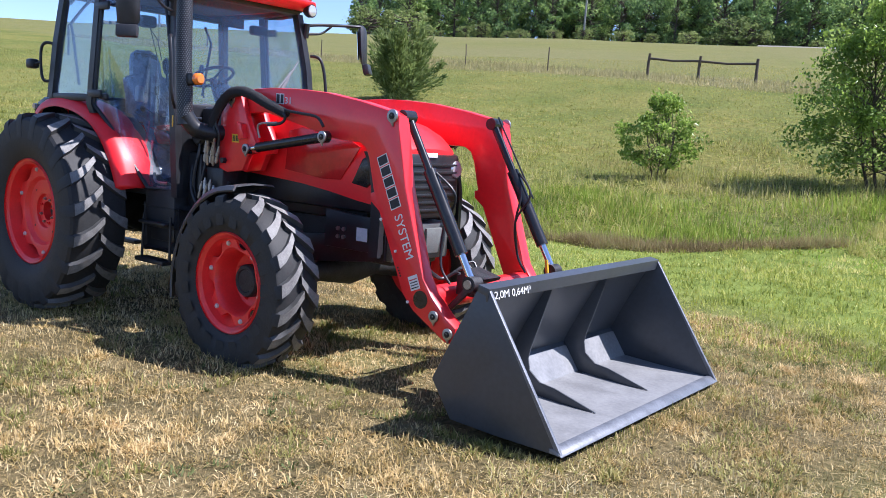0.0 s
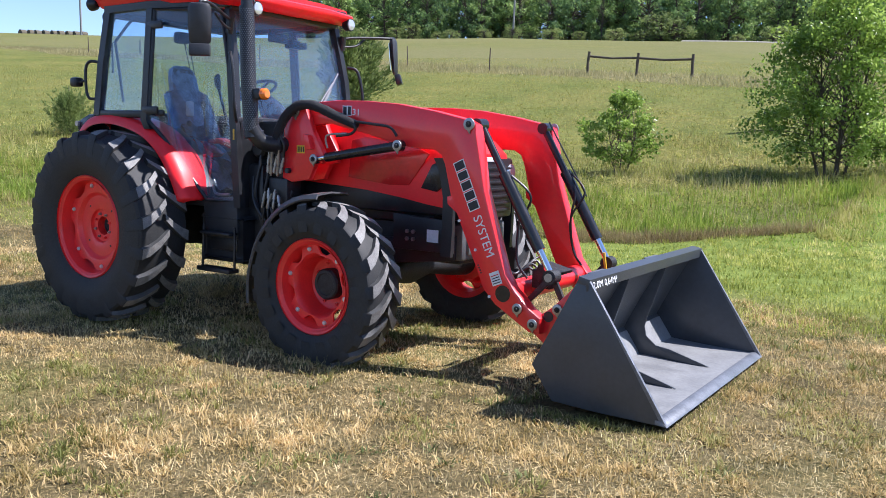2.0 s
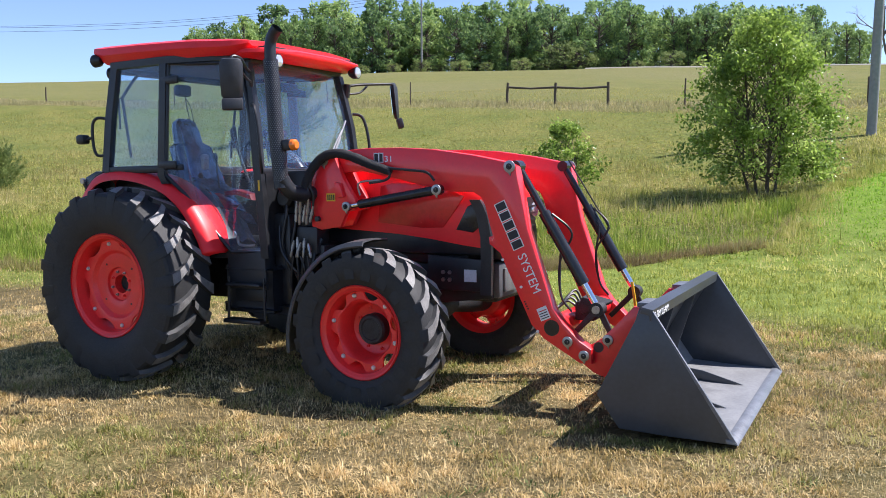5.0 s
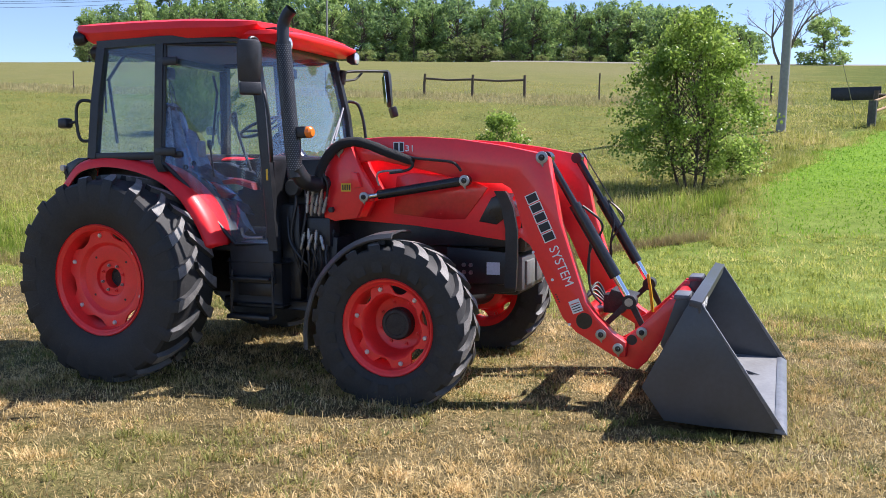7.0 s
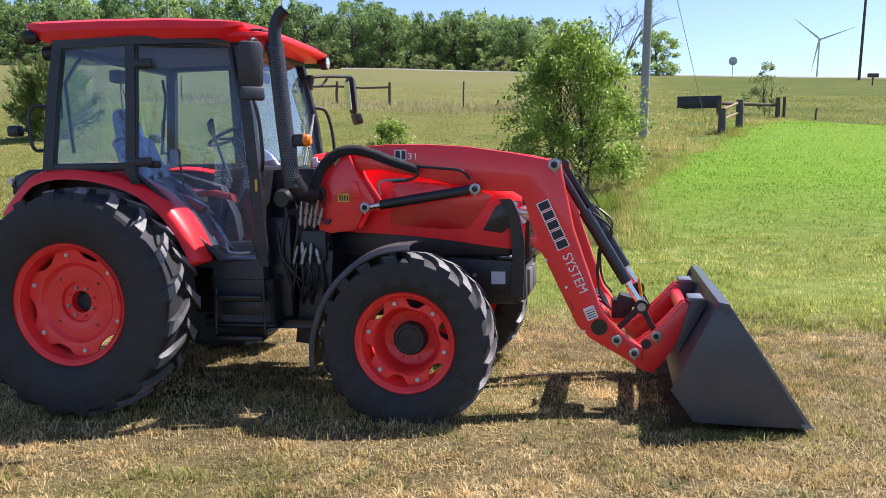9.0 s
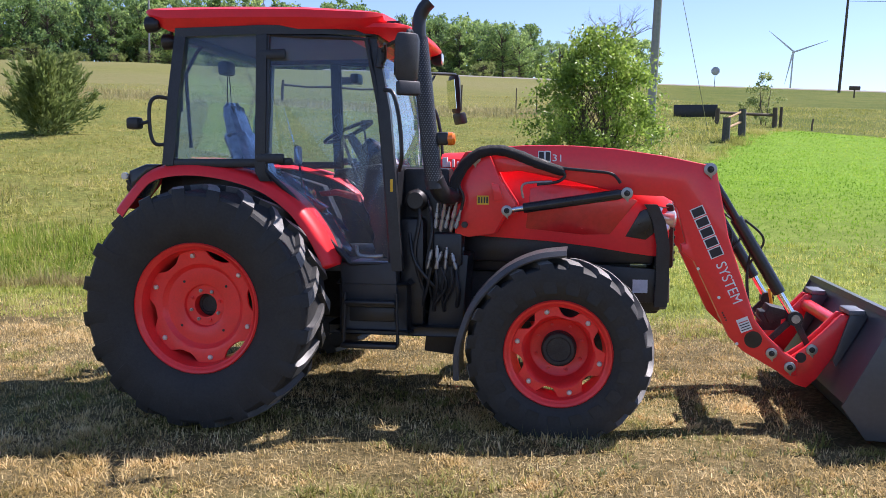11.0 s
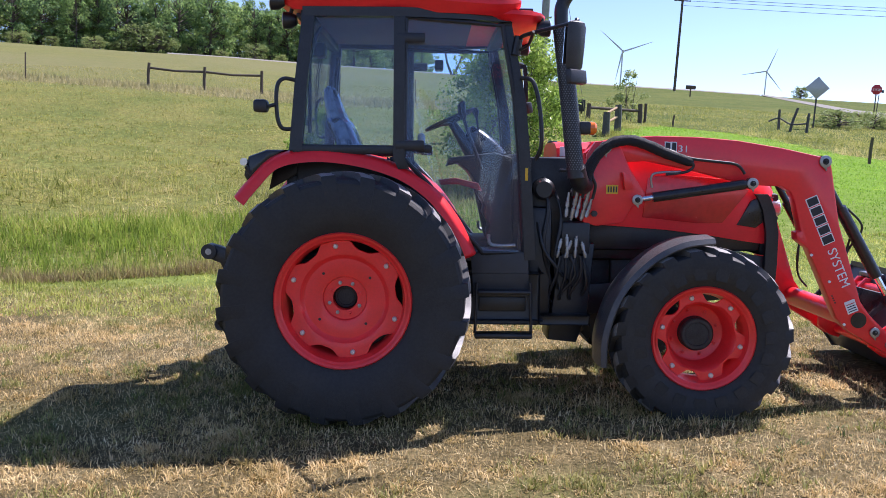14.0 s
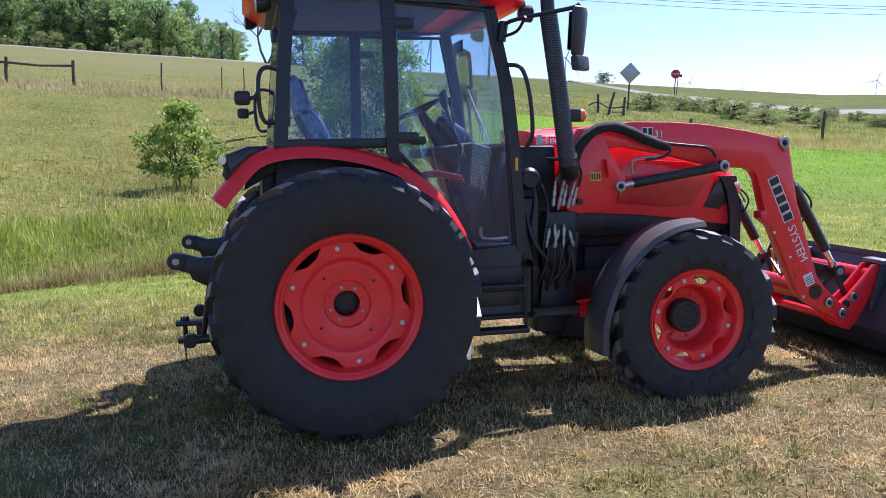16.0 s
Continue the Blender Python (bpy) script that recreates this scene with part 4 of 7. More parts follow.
# front weight bracket and guard
bm = B()
box(bm, (2.86, -0.30, 0.66), (3.0, 0.30, 0.92), 0.02)
part("front_bumper", bm, mat("grey_hitch_paint", (0.11, 0.115, 0.115), 0.5, 0.2, 0.2, 12, 0.2, 90), TR, "grey-black front hitch block")
bm = B()
box(bm, (2.995, -0.24, 0.70), (3.02, -0.03, 0.88), 0.01)
box(bm, (2.995, 0.03, 0.70), (3.02, 0.24, 0.88), 0.01)
part("front_plate", bm, mat("grey_casting", (0.16, 0.17, 0.16), 0.6, 0.2, 0.2, 12, 0.2, 90), TR, "grey cast front plate")
for s in (-1, 1):
    bm = B()
    rings = []
    for x, z in ((2.945, 0.70), (2.955, 0.90), (2.955, 1.12), (2.925, 1.28), (2.885, 1.37), (2.868, 1.395)):
        w = 0.043
        rings.append([(x - w, s * 0.40, z), (x + w, s * 0.40, z), (x + w, s * 0.435, z), (x - w, s * 0.435, z)])
    loft(bm, rings)
    bevel(bm, 0.006)
    part("front_guard", bm, BLACK, TR, "curved black hood guard bar")

# rear mudguards
def fender(s):
    outer = [(-0.735, 1.37), (-0.66, 1.46), (-0.49, 1.625), (-0.25, 1.68), (0.04, 1.66), (0.34, 1.575), (0.56, 1.43), (0.715, 1.24), (0.81, 1.06), (0.835, 1.00)]
    c = curve([(x, 0, z) for x, z in outer], 7)
    rings = []
    for i, p in enumerate(c):
        d = (c[min(i + 1, len(c) - 1)] - c[max(i - 1, 0)]).normalized()
        n = Vector((-d.z, 0, d.x))
        f = i / (len(c) - 1)
        lip = 0.10 - 0.02 * f
        q = lambda off, y: (p.x + n.x * off, s * y, p.z + n.z * off)
        # narrower towards the step, with a rounded end
        e = max(0.0, (f - 0.72) / 0.28)
        inn = 0.66 + 0.13 * e * e
        out = 1.0 - 0.05 * max(0.0, (f - 0.93) / 0.07) ** 2
        mid = 0.5 * (inn + out)
        rings.append([q(-0.03, inn), q(-0.008, inn + 0.05), q(0, mid), q(-0.004, out - 0.08), q(-0.016, out - 0.04), q(-0.045, out - 0.005), q(-lip, out), q(-lip, out - 0.015), q(-0.05, out - 0.02), q(-0.035, out - 0.05), q(-0.022, out - 0.10), q(-0.018, mid), q(-0.042, inn)])
    bm = B()
    loft(bm, rings)
    ob = part("rear_mudguard", bm, RED_PLASTIC, TR, "red arched rear mudguard", angle=50)
    bm = B()
    prism(bm, [(-0.63, 1.43), (-0.49, 1.60), (-0.40, 1.665), (-0.52, 1.665), (-0.64, 1.62), (-0.67, 1.50)], s * 0.66, s * 0.93, 0.02)
    part("tail_lamp_housing", bm, BLACK_GLOSS, ob, "black tail lamp housing")
    bm = B()
    tube(bm, [(-0.60, s * 0.90, 1.44), (-0.65, s * 0.93, 1.56)], 0.016)
    part("lamp_stalk", bm, BLACK, ob)
    bm = B()
    disc(bm, (-0.665, 1.585), 0.024, s * 0.92, s * 0.945, 18, 0.006)
    part("marker_lamp", bm, LENS, ob, "round clear marker lamp")
    bm = B()
    prism(bm, [(-0.50, 1.62), (-0.25, 1.665), (0.04, 1.64), (0.34, 1.55), (0.55, 1.40), (0.70, 1.20), (0.74, 1.0), (0.66, 1.0), (0.55, 1.22), (0.3, 1.45), (0, 1.54), (-0.3, 1.54), (-0.55, 1.40)], s * 0.69, s * 0.71, 0.004)
    part("inner_mudguard", bm, BLACK, ob, "black inner wheel arch")


for s in (-1, 1):
    fender(s)

# front mudguards
for s in (-1, 1):
    c = curve([(1.63, 0, 0.30), (1.64, 0, 0.52), (1.74, 0, 0.79), (1.93, 0, 1.0), (2.13, 0, 1.105), (2.33, 0, 1.135)], 5)
    rings = []
    for i, p in enumerate(c):
        d = (c[min(i + 1, len(c) - 1)] - c[max(i - 1, 0)]).normalized()
        n = Vector((-d.z, 0, d.x))
        q = lambda off, y: (p.x + n.x * off, s * y, p.z + n.z * off)
        rings.append([q(-0.02, 0.76), q(0.0, 0.78), q(0.012, 0.94), q(0, 1.09), q(-0.03, 1.11), q(-0.04, 1.10), q(-0.012, 1.08), q(0.0, 0.94), q(-0.012, 0.78)])
    bm = B()
    loft(bm, rings)
    part("front_mudguard", bm, FENDER_BLACK, TR, "dusty black plastic front mudguard", angle=50)
    bm = B()
    tube(bm, curve([(1.95, s * 0.62, 0.6), (1.85, s * 0.75, 0.72), (1.86, s * 0.88, 0.88)]), 0.02)
    part("mudguard_bracket", bm, BLACK, TR)

# ---- cab ----
BODY = set(TR.children_recursive)
A_T, A_M, A_B = (1.02, 0.66, 2.49), (1.115, 0.70, 2.02), (1.15, 0.72, 1.65)
D_T, D_B = (-0.253, 0.845, 2.52), (-0.33, 0.925, 1.66)
B_T, B_B = (0.327, 0.865, 2.52), (0.327, 0.945, 1.62)


def door_y(x, z):
    """The cab's half width along the door, which bows in towards the front."""
    f = (z - 1.65) / 0.85
    back = 0.945 - 0.08 * max(0.0, f) - (0.10 * min(1.0, -f * 1.3) if f < 0 else 0.0)
    front = 0.72 - 0.06 * max(0.0, f)
    return back + (front - back) * min(1.0, max(0.0, (x - 0.33) / 0.80)) ** 1.35


def sd(p, s):
    return (p[0], s * p[1], p[2])


def post(pts, wx, wy):
    """A pillar of rectangular section along pts."""
    t = bmesh.new()
    loft(t, [[(p[0] - wx, p[1] - wy, p[2]), (p[0] + wx, p[1] - wy, p[2]), (p[0] + wx, p[1] + wy, p[2]), (p[0] - wx, p[1] + wy, p[2])] for p in pts])
    return bevel(t, 0.01)


def pane(bm):
    """Gives a sheet of glass its thickness."""
    bmesh.ops.recalc_face_normals(bm, faces=bm.faces)
    bmesh.ops.solidify(bm, geom=bm.faces[:], thickness=0.005)
    return bm


for s in (-1, 1):
    part("front_pillar", post([sd((1.20, 0.72, 0.95), s), sd(A_B, s), sd(A_M, s), sd(A_T, s)], 0.036, 0.03), BLACK, TR, "black cab pillar")
    part("door_pillar", post([sd((0.36, 0.935, 1.55), s), sd(B_B, s), sd(B_T, s)], 0.036, 0.025), BLACK, TR, "black cab pillar")
    part("rear_pillar", post([sd(D_B, s), sd((-0.295, 0.895, 2.1), s), sd(D_T, s)], 0.04, 0.03), BLACK, TR, "black cab pillar")
    bm = B()
    rail = []
    for x, y in ((-0.29, 0.845), (0.327, 0.865), (0.75, 0.78), (1.05, 0.66)):
        rail.append([(x, s * (y - 0.05), 2.512), (x, s * (y + 0.03), 2.512), (x, s * (y + 0.03), 2.57), (x, s * (y - 0.05), 2.57)])
    loft(bm, rail)
    part("roof_rail", bm, BLACK, TR)
    bm = B()
    box(bm, (-0.35, s * 0.925 - 0.025, 1.64), (0.36, s * 0.925 + 0.025, 1.70), 0.012)
    part("window_sill", bm, BLACK, TR)
    # side glass: rear quarter and door
    bm = B()
    loft(bm, [[sd((-0.30, 0.925, 1.69), s), sd((0.31, 0.942, 1.67), s)], [sd((-0.23, 0.845, 2.53), s), sd((0.31, 0.865, 2.53), s)]], False)
    g = part("side_window", pane(bm), GLASS, TR, "tinted rear side window", smooth=False)
    g.visible_shadow = False
    bm = B()
    pts = [(0.335, 1.64), (0.335, 2.52), (1.00, 2.50), (1.085, 2.05), (1.13, 1.65), (1.165, 1.0), (0.88, 1.0), (0.70, 1.22), (0.52, 1.46)]
    bm.faces.new([bm.verts.new((x, s * door_y(x, z), z)) for x, z in pts])
    bmesh.ops.triangulate(bm, faces=bm.faces[:])
    bmesh.ops.subdivide_edges(bm, edges=bm.edges[:], cuts=2)
    for v in bm.verts:
        v.co.y = s * door_y(v.co.x, v.co.z)
    door = part("door_glass", pane(bm), GLASS, TR, "full-height tinted glass cab door", smooth=False)
    door.visible_shadow = False
    bm = B()
    loop = [(0.355, 1.62), (0.365, 2.0), (0.365, 2.505), (0.6, 2.50), (0.8, 2.495), (0.99, 2.485), (1.075, 2.05), (1.115, 1.65), (1.155, 1.0), (0.88, 1.0), (0.70, 1.215), (0.52, 1.455), (0.355, 1.62)]
    tube(bm, [(x, s * (door_y(x, z) + 0.003), z) for x, z in loop], 0.016, 8)
    part("door_frame", bm, BLACK, door, "black door frame")
    for z in (2.38, 1.70):
        bm = B()
        box(bm, (0.30, s * (door_y(0.4, z) + 0.02) - 0.014, z - 0.032), (0.49, s * (door_y(0.4, z) + 0.02) + 0.014, z + 0.032), 0.012)
        part("door_hinge", bm, BLACK, door, "black door hinge")
    bm = B()
    box(bm, (0.44, s * 0.93 - 0.014, 1.655), (0.54, s * 0.93 + 0.02, 1.705), 0.015)
    part("door_latch", bm, BLACK, door)
    bm = B()
    tube(bm, curve([(0.92, s * 0.74, 1.12), (0.93, s * 0.735, 1.06), (1.0, s * 0.735, 1.045), (1.10, s * 0.735, 1.05)]), 0.012)
    part("grab_rail", bm, STEEL, door, "grey grab rail inside the door")
    # lower door panel, tank, steps
    bm = B()
    prism(bm, [(0.80, 1.0), (1.19, 1.0), (1.20, 0.70), (0.82, 0.70)], s * 0.60, s * 0.745, 0.012)
    part("lower_panel", bm, PLASTIC, TR, "dark lower cab panel")
    bm = B()
    box(bm, (0.80, s * 0.34, 0.54), (1.27, s * 0.72, 0.86), 0.03)
    box(bm, (0.86, s * 0.72 - 0.01, 0.60), (1.18, s * 0.72 + 0.012, 0.70), 0.01)
    part("fuel_tank", bm, BLACK, TR, "black tank box under the cab")
    bm = B()
    box(bm, (0.70, s * 0.30, 0.50), (1.62, s * 0.66, 0.565), 0.012)
    part("running_frame", bm, BLACK, TR)
    bm = B()
    tube(bm, [(0.845, s * 0.78, 0.80), (0.835, s * 0.79, 0.46)], 0.011)
    tube(bm, [(1.20, s * 0.78, 0.80), (1.21, s * 0.79, 0.46)], 0.011)
    box(bm, (0.83, s * 0.79 - 0.07, 0.435), (1.215, s * 0.79 + 0.05, 0.47), 0.012)
    box(bm, (0.85, s * 0.79 - 0.05, 0.73), (1.20, s * 0.79 + 0.05, 0.755), 0.01)
    part("step", bm, BLACK, TR, "black two-rung cab step")
    bm = B()
    tube(bm, curve([sd((1.12, 0.74, 2.15), s), sd((1.19, 0.80, 2.12), s), sd((1.235, 0.82, 1.95), s), sd((1.25, 0.82, 1.72), s), sd((1.22, 0.77, 1.62), s)]), 0.014)
    part("hand_rail", bm, BLACK, TR, "black tubular hand rail")
    bm = B()
    box(bm, (1.155, s * 0.745 - 0.006, 1.48), (1.175, s * 0.745 + 0.008, 1.565), 0.003)
    part("side_reflector", bm, YELLOW, TR, "amber side reflector")
# windscreen and rear window
bm = B()
rings = []
for p, x in ((A_T, 0.05), (A_M, 0.055), (A_B, 0.05)):
    rings.append([(p[0] + x * (1 - (k / 4) ** 2), p[1] * 0.97 * k / 4, p[2]) for k in range(-4, 5)])
loft(bm, rings, False)
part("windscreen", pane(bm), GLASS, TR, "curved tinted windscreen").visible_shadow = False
bm = B()
loft(bm, [[(-0.34, -0.90, 1.70), (-0.39, 0, 1.70), (-0.34, 0.90, 1.70)], [(-0.265, -0.82, 2.49), (-0.31, 0, 2.49), (-0.265, 0.82, 2.49)]], False)
part("rear_window", pane(bm), GLASS, TR, "tinted rear window").visible_shadow = False
bm = B()
box(bm, (-0.37, -0.90, 1.62), (-0.30, 0.90, 1.70), 0.015)
part("cab_crossbar", bm, BLACK, TR)
for a, b in (((-0.31, -0.82, 2.48), (-0.23, 0.82, 2.56)), ((0.97, -0.66, 2.485), (1.06, 0.66, 2.54)), ((1.10, -0.72, 1.60), (1.19, 0.72, 1.66))):
    part("cab_crossbar", box(B(), a, b, 0.012), BLACK, TR)
bm = B()
box(bm, (1.19, -0.50, 0.90), (1.52, 0.50, 1.64), 0.03)
box(bm, (1.19, -0.62, 0.56), (1.36, 0.62, 1.30), 0.03)
part("cowl", bm, BLACK, TR, "black cowl between cab and hood")
bm = B()
prism(bm, [(1.12, 0.95), (1.2, 0.95), (1.2, 1.62), (1.12, 1.62)], -0.70, 0.70, 0.01)
part("firewall", bm, BLACK, TR, "black cab firewall")
bm = B()
box(bm, (-0.35, -0.74, 0.94), (1.15, 0.74, 0.99), 0.01)
box(bm, (-0.44, -0.62, 1.0), (-0.36, 0.62, 1.66), 0.01)
for s in (-1, 1):
    front = [(0.84, 1.0), (0.70, 1.22), (0.52, 1.45), (0.34, 1.56)] if s < 0 else [(0.46, 1.0), (0.42, 1.25), (0.3, 1.5)]
    prism(bm, [(-0.36, 1.0)] + front + [(-0.1, 1.62), (-0.36, 1.63)], s * 0.56, s * 0.70, 0.02)
part("cab_floor", bm, PLASTIC, TR, "dark cab floor and inner wheel arches")

# roof
def roof_ring(x, w, zb, zt):
    h = [(w * 0.94, zb), (w, zb + (zt - zb) * 0.45), (w * 0.99, zb + (zt - zb) * 0.8), (w * 0.9, zt - 0.005), (w * 0.5, zt + 0.012)]
    return [(x, -a, b) for a, b in h] + [(x, a, b) for a, b in h[::-1]]


bm = B()
loft(bm, [roof_ring(*r) for r in ((-0.51, 0.84, 2.66, 2.71), (-0.46, 0.895, 2.61, 2.72), (-0.34, 0.91, 2.555, 2.72), (0.1, 0.925, 2.55, 2.71), (0.6, 0.90, 2.545, 2.695), (0.95, 0.83, 2.545, 2.675), (1.06, 0.79, 2.575, 2.665), (1.11, 0.74, 2.61, 2.655))])
roof = part("roof", bm, RED_PLASTIC, TR, "red moulded cab roof", angle=45)
bm = B()
loft(bm, [roof_ring(*r) for r in ((0.80, 0.76, 2.53, 2.585), (1.05, 0.765, 2.52, 2.60), (1.18, 0.73, 2.515, 2.60), (1.25, 0.66, 2.525, 2.592), (1.285, 0.58, 2.54, 2.575))])
part("roof_visor", bm, RED_PLASTIC, roof, "red front roof visor", angle=45)
bm = B()
box(bm, (-0.36, -0.68, 2.53), (1.0, 0.68, 2.56), 0.01)
part("headliner", bm, mat("grey_headliner", (0.11, 0.12, 0.14), 0.8, 0, 0.1, 20), roof, "grey cab headliner")
# black grille strip, also the painted shadow of the step above the visor
bm = B()
box(bm, (1.02, -0.62, 2.597), (1.20, 0.62, 2.616), 0.005)
part("roof_grille_shade", bm, BLACK, roof)
for x, y, z, d, lab in ((1.28, -0.62, 2.485, 1, ""), (1.26, 0.58, 2.50, 1, ""), (-0.46, -0.86, 2.60, -1, ""), (-0.40, -0.74, 2.50, -1, ""), (-0.46, 0.80, 2.60, -1, "")):
    bm = B()
    tube(bm, [(x - 0.055 * d, y, z), (x - 0.02 * d, y, z), (x + 0.03 * d, y, z)], [0.03, 0.052, 0.055], 16)
    w = part("work_lamp", bm, BLACK, TR, "round black work lamp")
    bm = B()
    tube(bm, [(x + 0.025 * d, y, z), (x + 0.036 * d, y, z), (x + 0.042 * d, y, z)], [0.049, 0.045, 0.02], 16)
    part("lamp_lens", bm, LENS, w, "clear lamp lens")
    bm = B()
    tube(bm, [(x, y, z), (x - 0.03 * d, y, z + 0.09)], 0.012)
    part("lamp_bracket", bm, BLACK, w)
# rear lamps on a bent tube
for s in (-1, 1):
    bm = B()
    tube(bm, curve([(-0.32, s * 0.90, 2.10), (-0.40, s * 0.95, 2.11), (-0.44, s * 0.97, 2.05), (-0.44, s * 0.97, 1.88), (-0.41, s * 0.96, 1.80), (-0.34, s * 0.925, 1.80)]), 0.013)
    h = part("lamp_hoop", bm, BLACK, TR, "black bent tube carrying the rear lamp")
    bm = B()
    box(bm, (-0.58, s * 1.0 - 0.045, 1.895), (-0.49, s * 1.0 + 0.045, 1.975), 0.02)
    tube(bm, [(-0.50, s * 1.0, 1.93), (-0.44, s * 0.97, 1.95)], 0.012)
    part("rear_work_lamp", bm, BLACK, h, "black rear work lamp")

# seat, wheel and controls
SY = -0.11
bm = B()
box(bm, (-0.10, SY - 0.24, 1.34), (0.36, SY + 0.24, 1.46), 0.05)
prism(bm, [(-0.06, 1.40), (0.06, 1.42), (0.02, 1.64), (-0.08, 1.88), (-0.15, 1.90), (-0.20, 1.86), (-0.09, 1.60)], SY - 0.22, SY + 0.22, 0.03)
prism(bm, [(-0.11, 1.88), (-0.15, 2.10), (-0.20, 2.11), (-0.225, 2.08), (-0.19, 1.88)], SY - 0.12, SY + 0.12, 0.02)
box(bm, (-0.05, SY - 0.19, 1.0), (0.28, SY + 0.19, 1.34), 0.03)
part("seat", bm, SEAT, TR, "dark driver's seat")
bm = B()
rng = random.Random(4)
rings = []
for z, x0, x1, w in ((1.38, -0.14, 0.40, 0.29), (1.48, -0.13, 0.40, 0.285), (1.51, -0.12, 0.11, 0.27), (1.62, -0.11, 0.07, 0.26), (1.76, -0.16, 0.01, 0.25), (1.87, -0.205, -0.05, 0.23), (1.905, -0.215, -0.08, 0.15), (2.02, -0.235, -0.125, 0.145), (2.09, -0.24, -0.15, 0.13), (2.125, -0.22, -0.18, 0.07)):
    ring_ = []
    for k in range(28):
        a = 2 * math.pi * k / 28
        ca, sa = math.cos(a), math.sin(a)
        q = (abs(ca) ** 4 + abs(sa) ** 4) ** -0.25
        f = 1 + rng.uniform(-0.06, 0.06)
        ring_.append(((x0 + x1) / 2 + (x1 - x0) / 2 * ca * q * f, SY + w * sa * q * f, z + rng.uniform(-0.012, 0.012)))
    rings.append(ring_)
loft(bm, rings)
part("seat_cover", bm, FILM, TR, "crinkled translucent plastic seat cover", angle=20)
bm = B()
tube(bm, [(1.0, 0, 1.05), (0.86, 0, 1.62), (0.68, 0, 1.89)], [0.07, 0.06, 0.03], 14)
prism(bm, [(0.64, 1.57), (0.66, 1.63), (0.98, 1.67), (1.11, 1.63), (1.12, 1.0), (0.96, 1.0), (0.93, 1.10), (0.945, 1.16), (0.90, 1.24), (0.91, 1.29), (0.86, 1.38), (0.865, 1.43), (0.80, 1.53), (0.72, 1.59)], -0.34, 0.34, 0.02)
dash = part("dashboard", bm, BLACK, TR, "black dashboard and steering column")
bm = B()
tube(bm, [(0.795, 0, 1.83), (0.805, 0, 1.825), (0.87, 0, 1.77), (0.95, 0, 1.70), (1.0, 0, 1.62)], [0.03, 0.055, 0.075, 0.085, 0.10], 20)
part("instrument_cover", bm, DASH_FILM, dash, "shiny blue film over the instruments")
bm = B()
prism(bm, [(0.58, 1.475), (0.70, 1.49), (0.86, 1.455), (0.885, 1.40), (0.72, 1.445), (0.60, 1.44)], -0.50, -0.38, 0.012)
part("console_trim", bm, mat("console_red", (0.20, 0.012, 0.014), 0.4, 0, 0.1, 10), TR, "red console trim beside the seat")
rng = random.Random(14)
bm = B()
grid = [[bm.verts.new((0.22 + 0.055 * a + rng.uniform(-0.02, 0.02), -0.50 + 0.11 * b - 0.03 * a * 0.3, 1.60 - 0.022 * a - 0.0025 * a * a + rng.uniform(-0.035, 0.035))) for b in range(4)] for a in range(12)]
for a in range(11):
    for b in range(3):
        if rng.random() > 0.2:
            bm.faces.new((grid[a][b], grid[a + 1][b], grid[a + 1][b + 1], grid[a][b + 1]))
bmesh.ops.solidify(bm, geom=bm.faces[:], thickness=0.002)
part("console_film", bm, FILM, TR, "crumpled clear film over the controls", smooth=False)
bm = B()
tube(bm, [(0.43, -0.80, 1.49), (0.62, -0.77, 1.22)], 0.008, 8)
tube(bm, [(0.60, -0.77, 1.25), (0.66, -0.765, 1.165)], 0.013, 8)
part("gas_strut", bm, STEEL, TR, "grey gas strut inside the door")
bm = B()
box(bm, (0.88, -0.70, 0.99), (1.13, -0.50, 1.012), 0.006)
part("sill_plate", bm, STEEL, TR, "bare metal door sill plate")
bm = B()
box(bm, (0.44, -0.62, 1.66), (0.49, -0.55, 1.79), 0.02)
part("arm_rest", bm, mat("pale_grey_plastic", (0.32, 0.34, 0.37), 0.5, 0, 0.1, 20), TR, "pale grey arm rest end")
bm = B()
tube(bm, curve([(0.88, -0.52, 1.55), (0.83, -0.52, 1.68), (0.77, -0.52, 1.84), (0.745, -0.52, 1.92)]), 0.012, 8)
tube(bm, [(0.755, -0.52, 1.89), (0.74, -0.52, 1.93), (0.735, -0.52, 1.98), (0.75, -0.52, 2.01)], [0.018, 0.028, 0.028, 0.012], 10)
part("shuttle_lever", bm, BLACK, TR, "long black control lever")
bm = B()
m = pose(0.67, 0, 1.91, 0, -24, 0)
n = 32
rr = [m @ Vector((0.19 * math.cos(2 * math.pi * k / n), 0.19 * math.sin(2 * math.pi * k / n), 0)) for k in range(n + 1)]
tube(bm, rr, 0.014, 8, False)
for k in range(3):
    a = 2 * math.pi * k / 3
    tube(bm, [m @ Vector((0, 0, -0.03)), m @ Vector((0.18 * math.cos(a), 0.18 * math.sin(a), 0))], 0.011, 6)
part("steering_wheel", bm, BLACK, TR, "black steering wheel")
for i, (x, y, z, hgt) in enumerate(((0.30, -0.42, 1.45, 0.18), (0.22, -0.42, 1.45, 0.15), (0.42, -0.36, 1.5, 0.30), (0.88, -0.24, 1.72, 0.26))):
    bm = B()
    tube(bm, [(x, y, z), (x - 0.03, y, z + hgt * 0.8)], 0.008, 6)
    tube(bm, [(x - 0.028, y, z + hgt * 0.75), (x - 0.035, y, z + hgt * 0.9), (x - 0.04, y, z + hgt)], [0.012, 0.024, 0.015], 8)
    part("control_lever", bm, BLACK, TR)
bm = B()
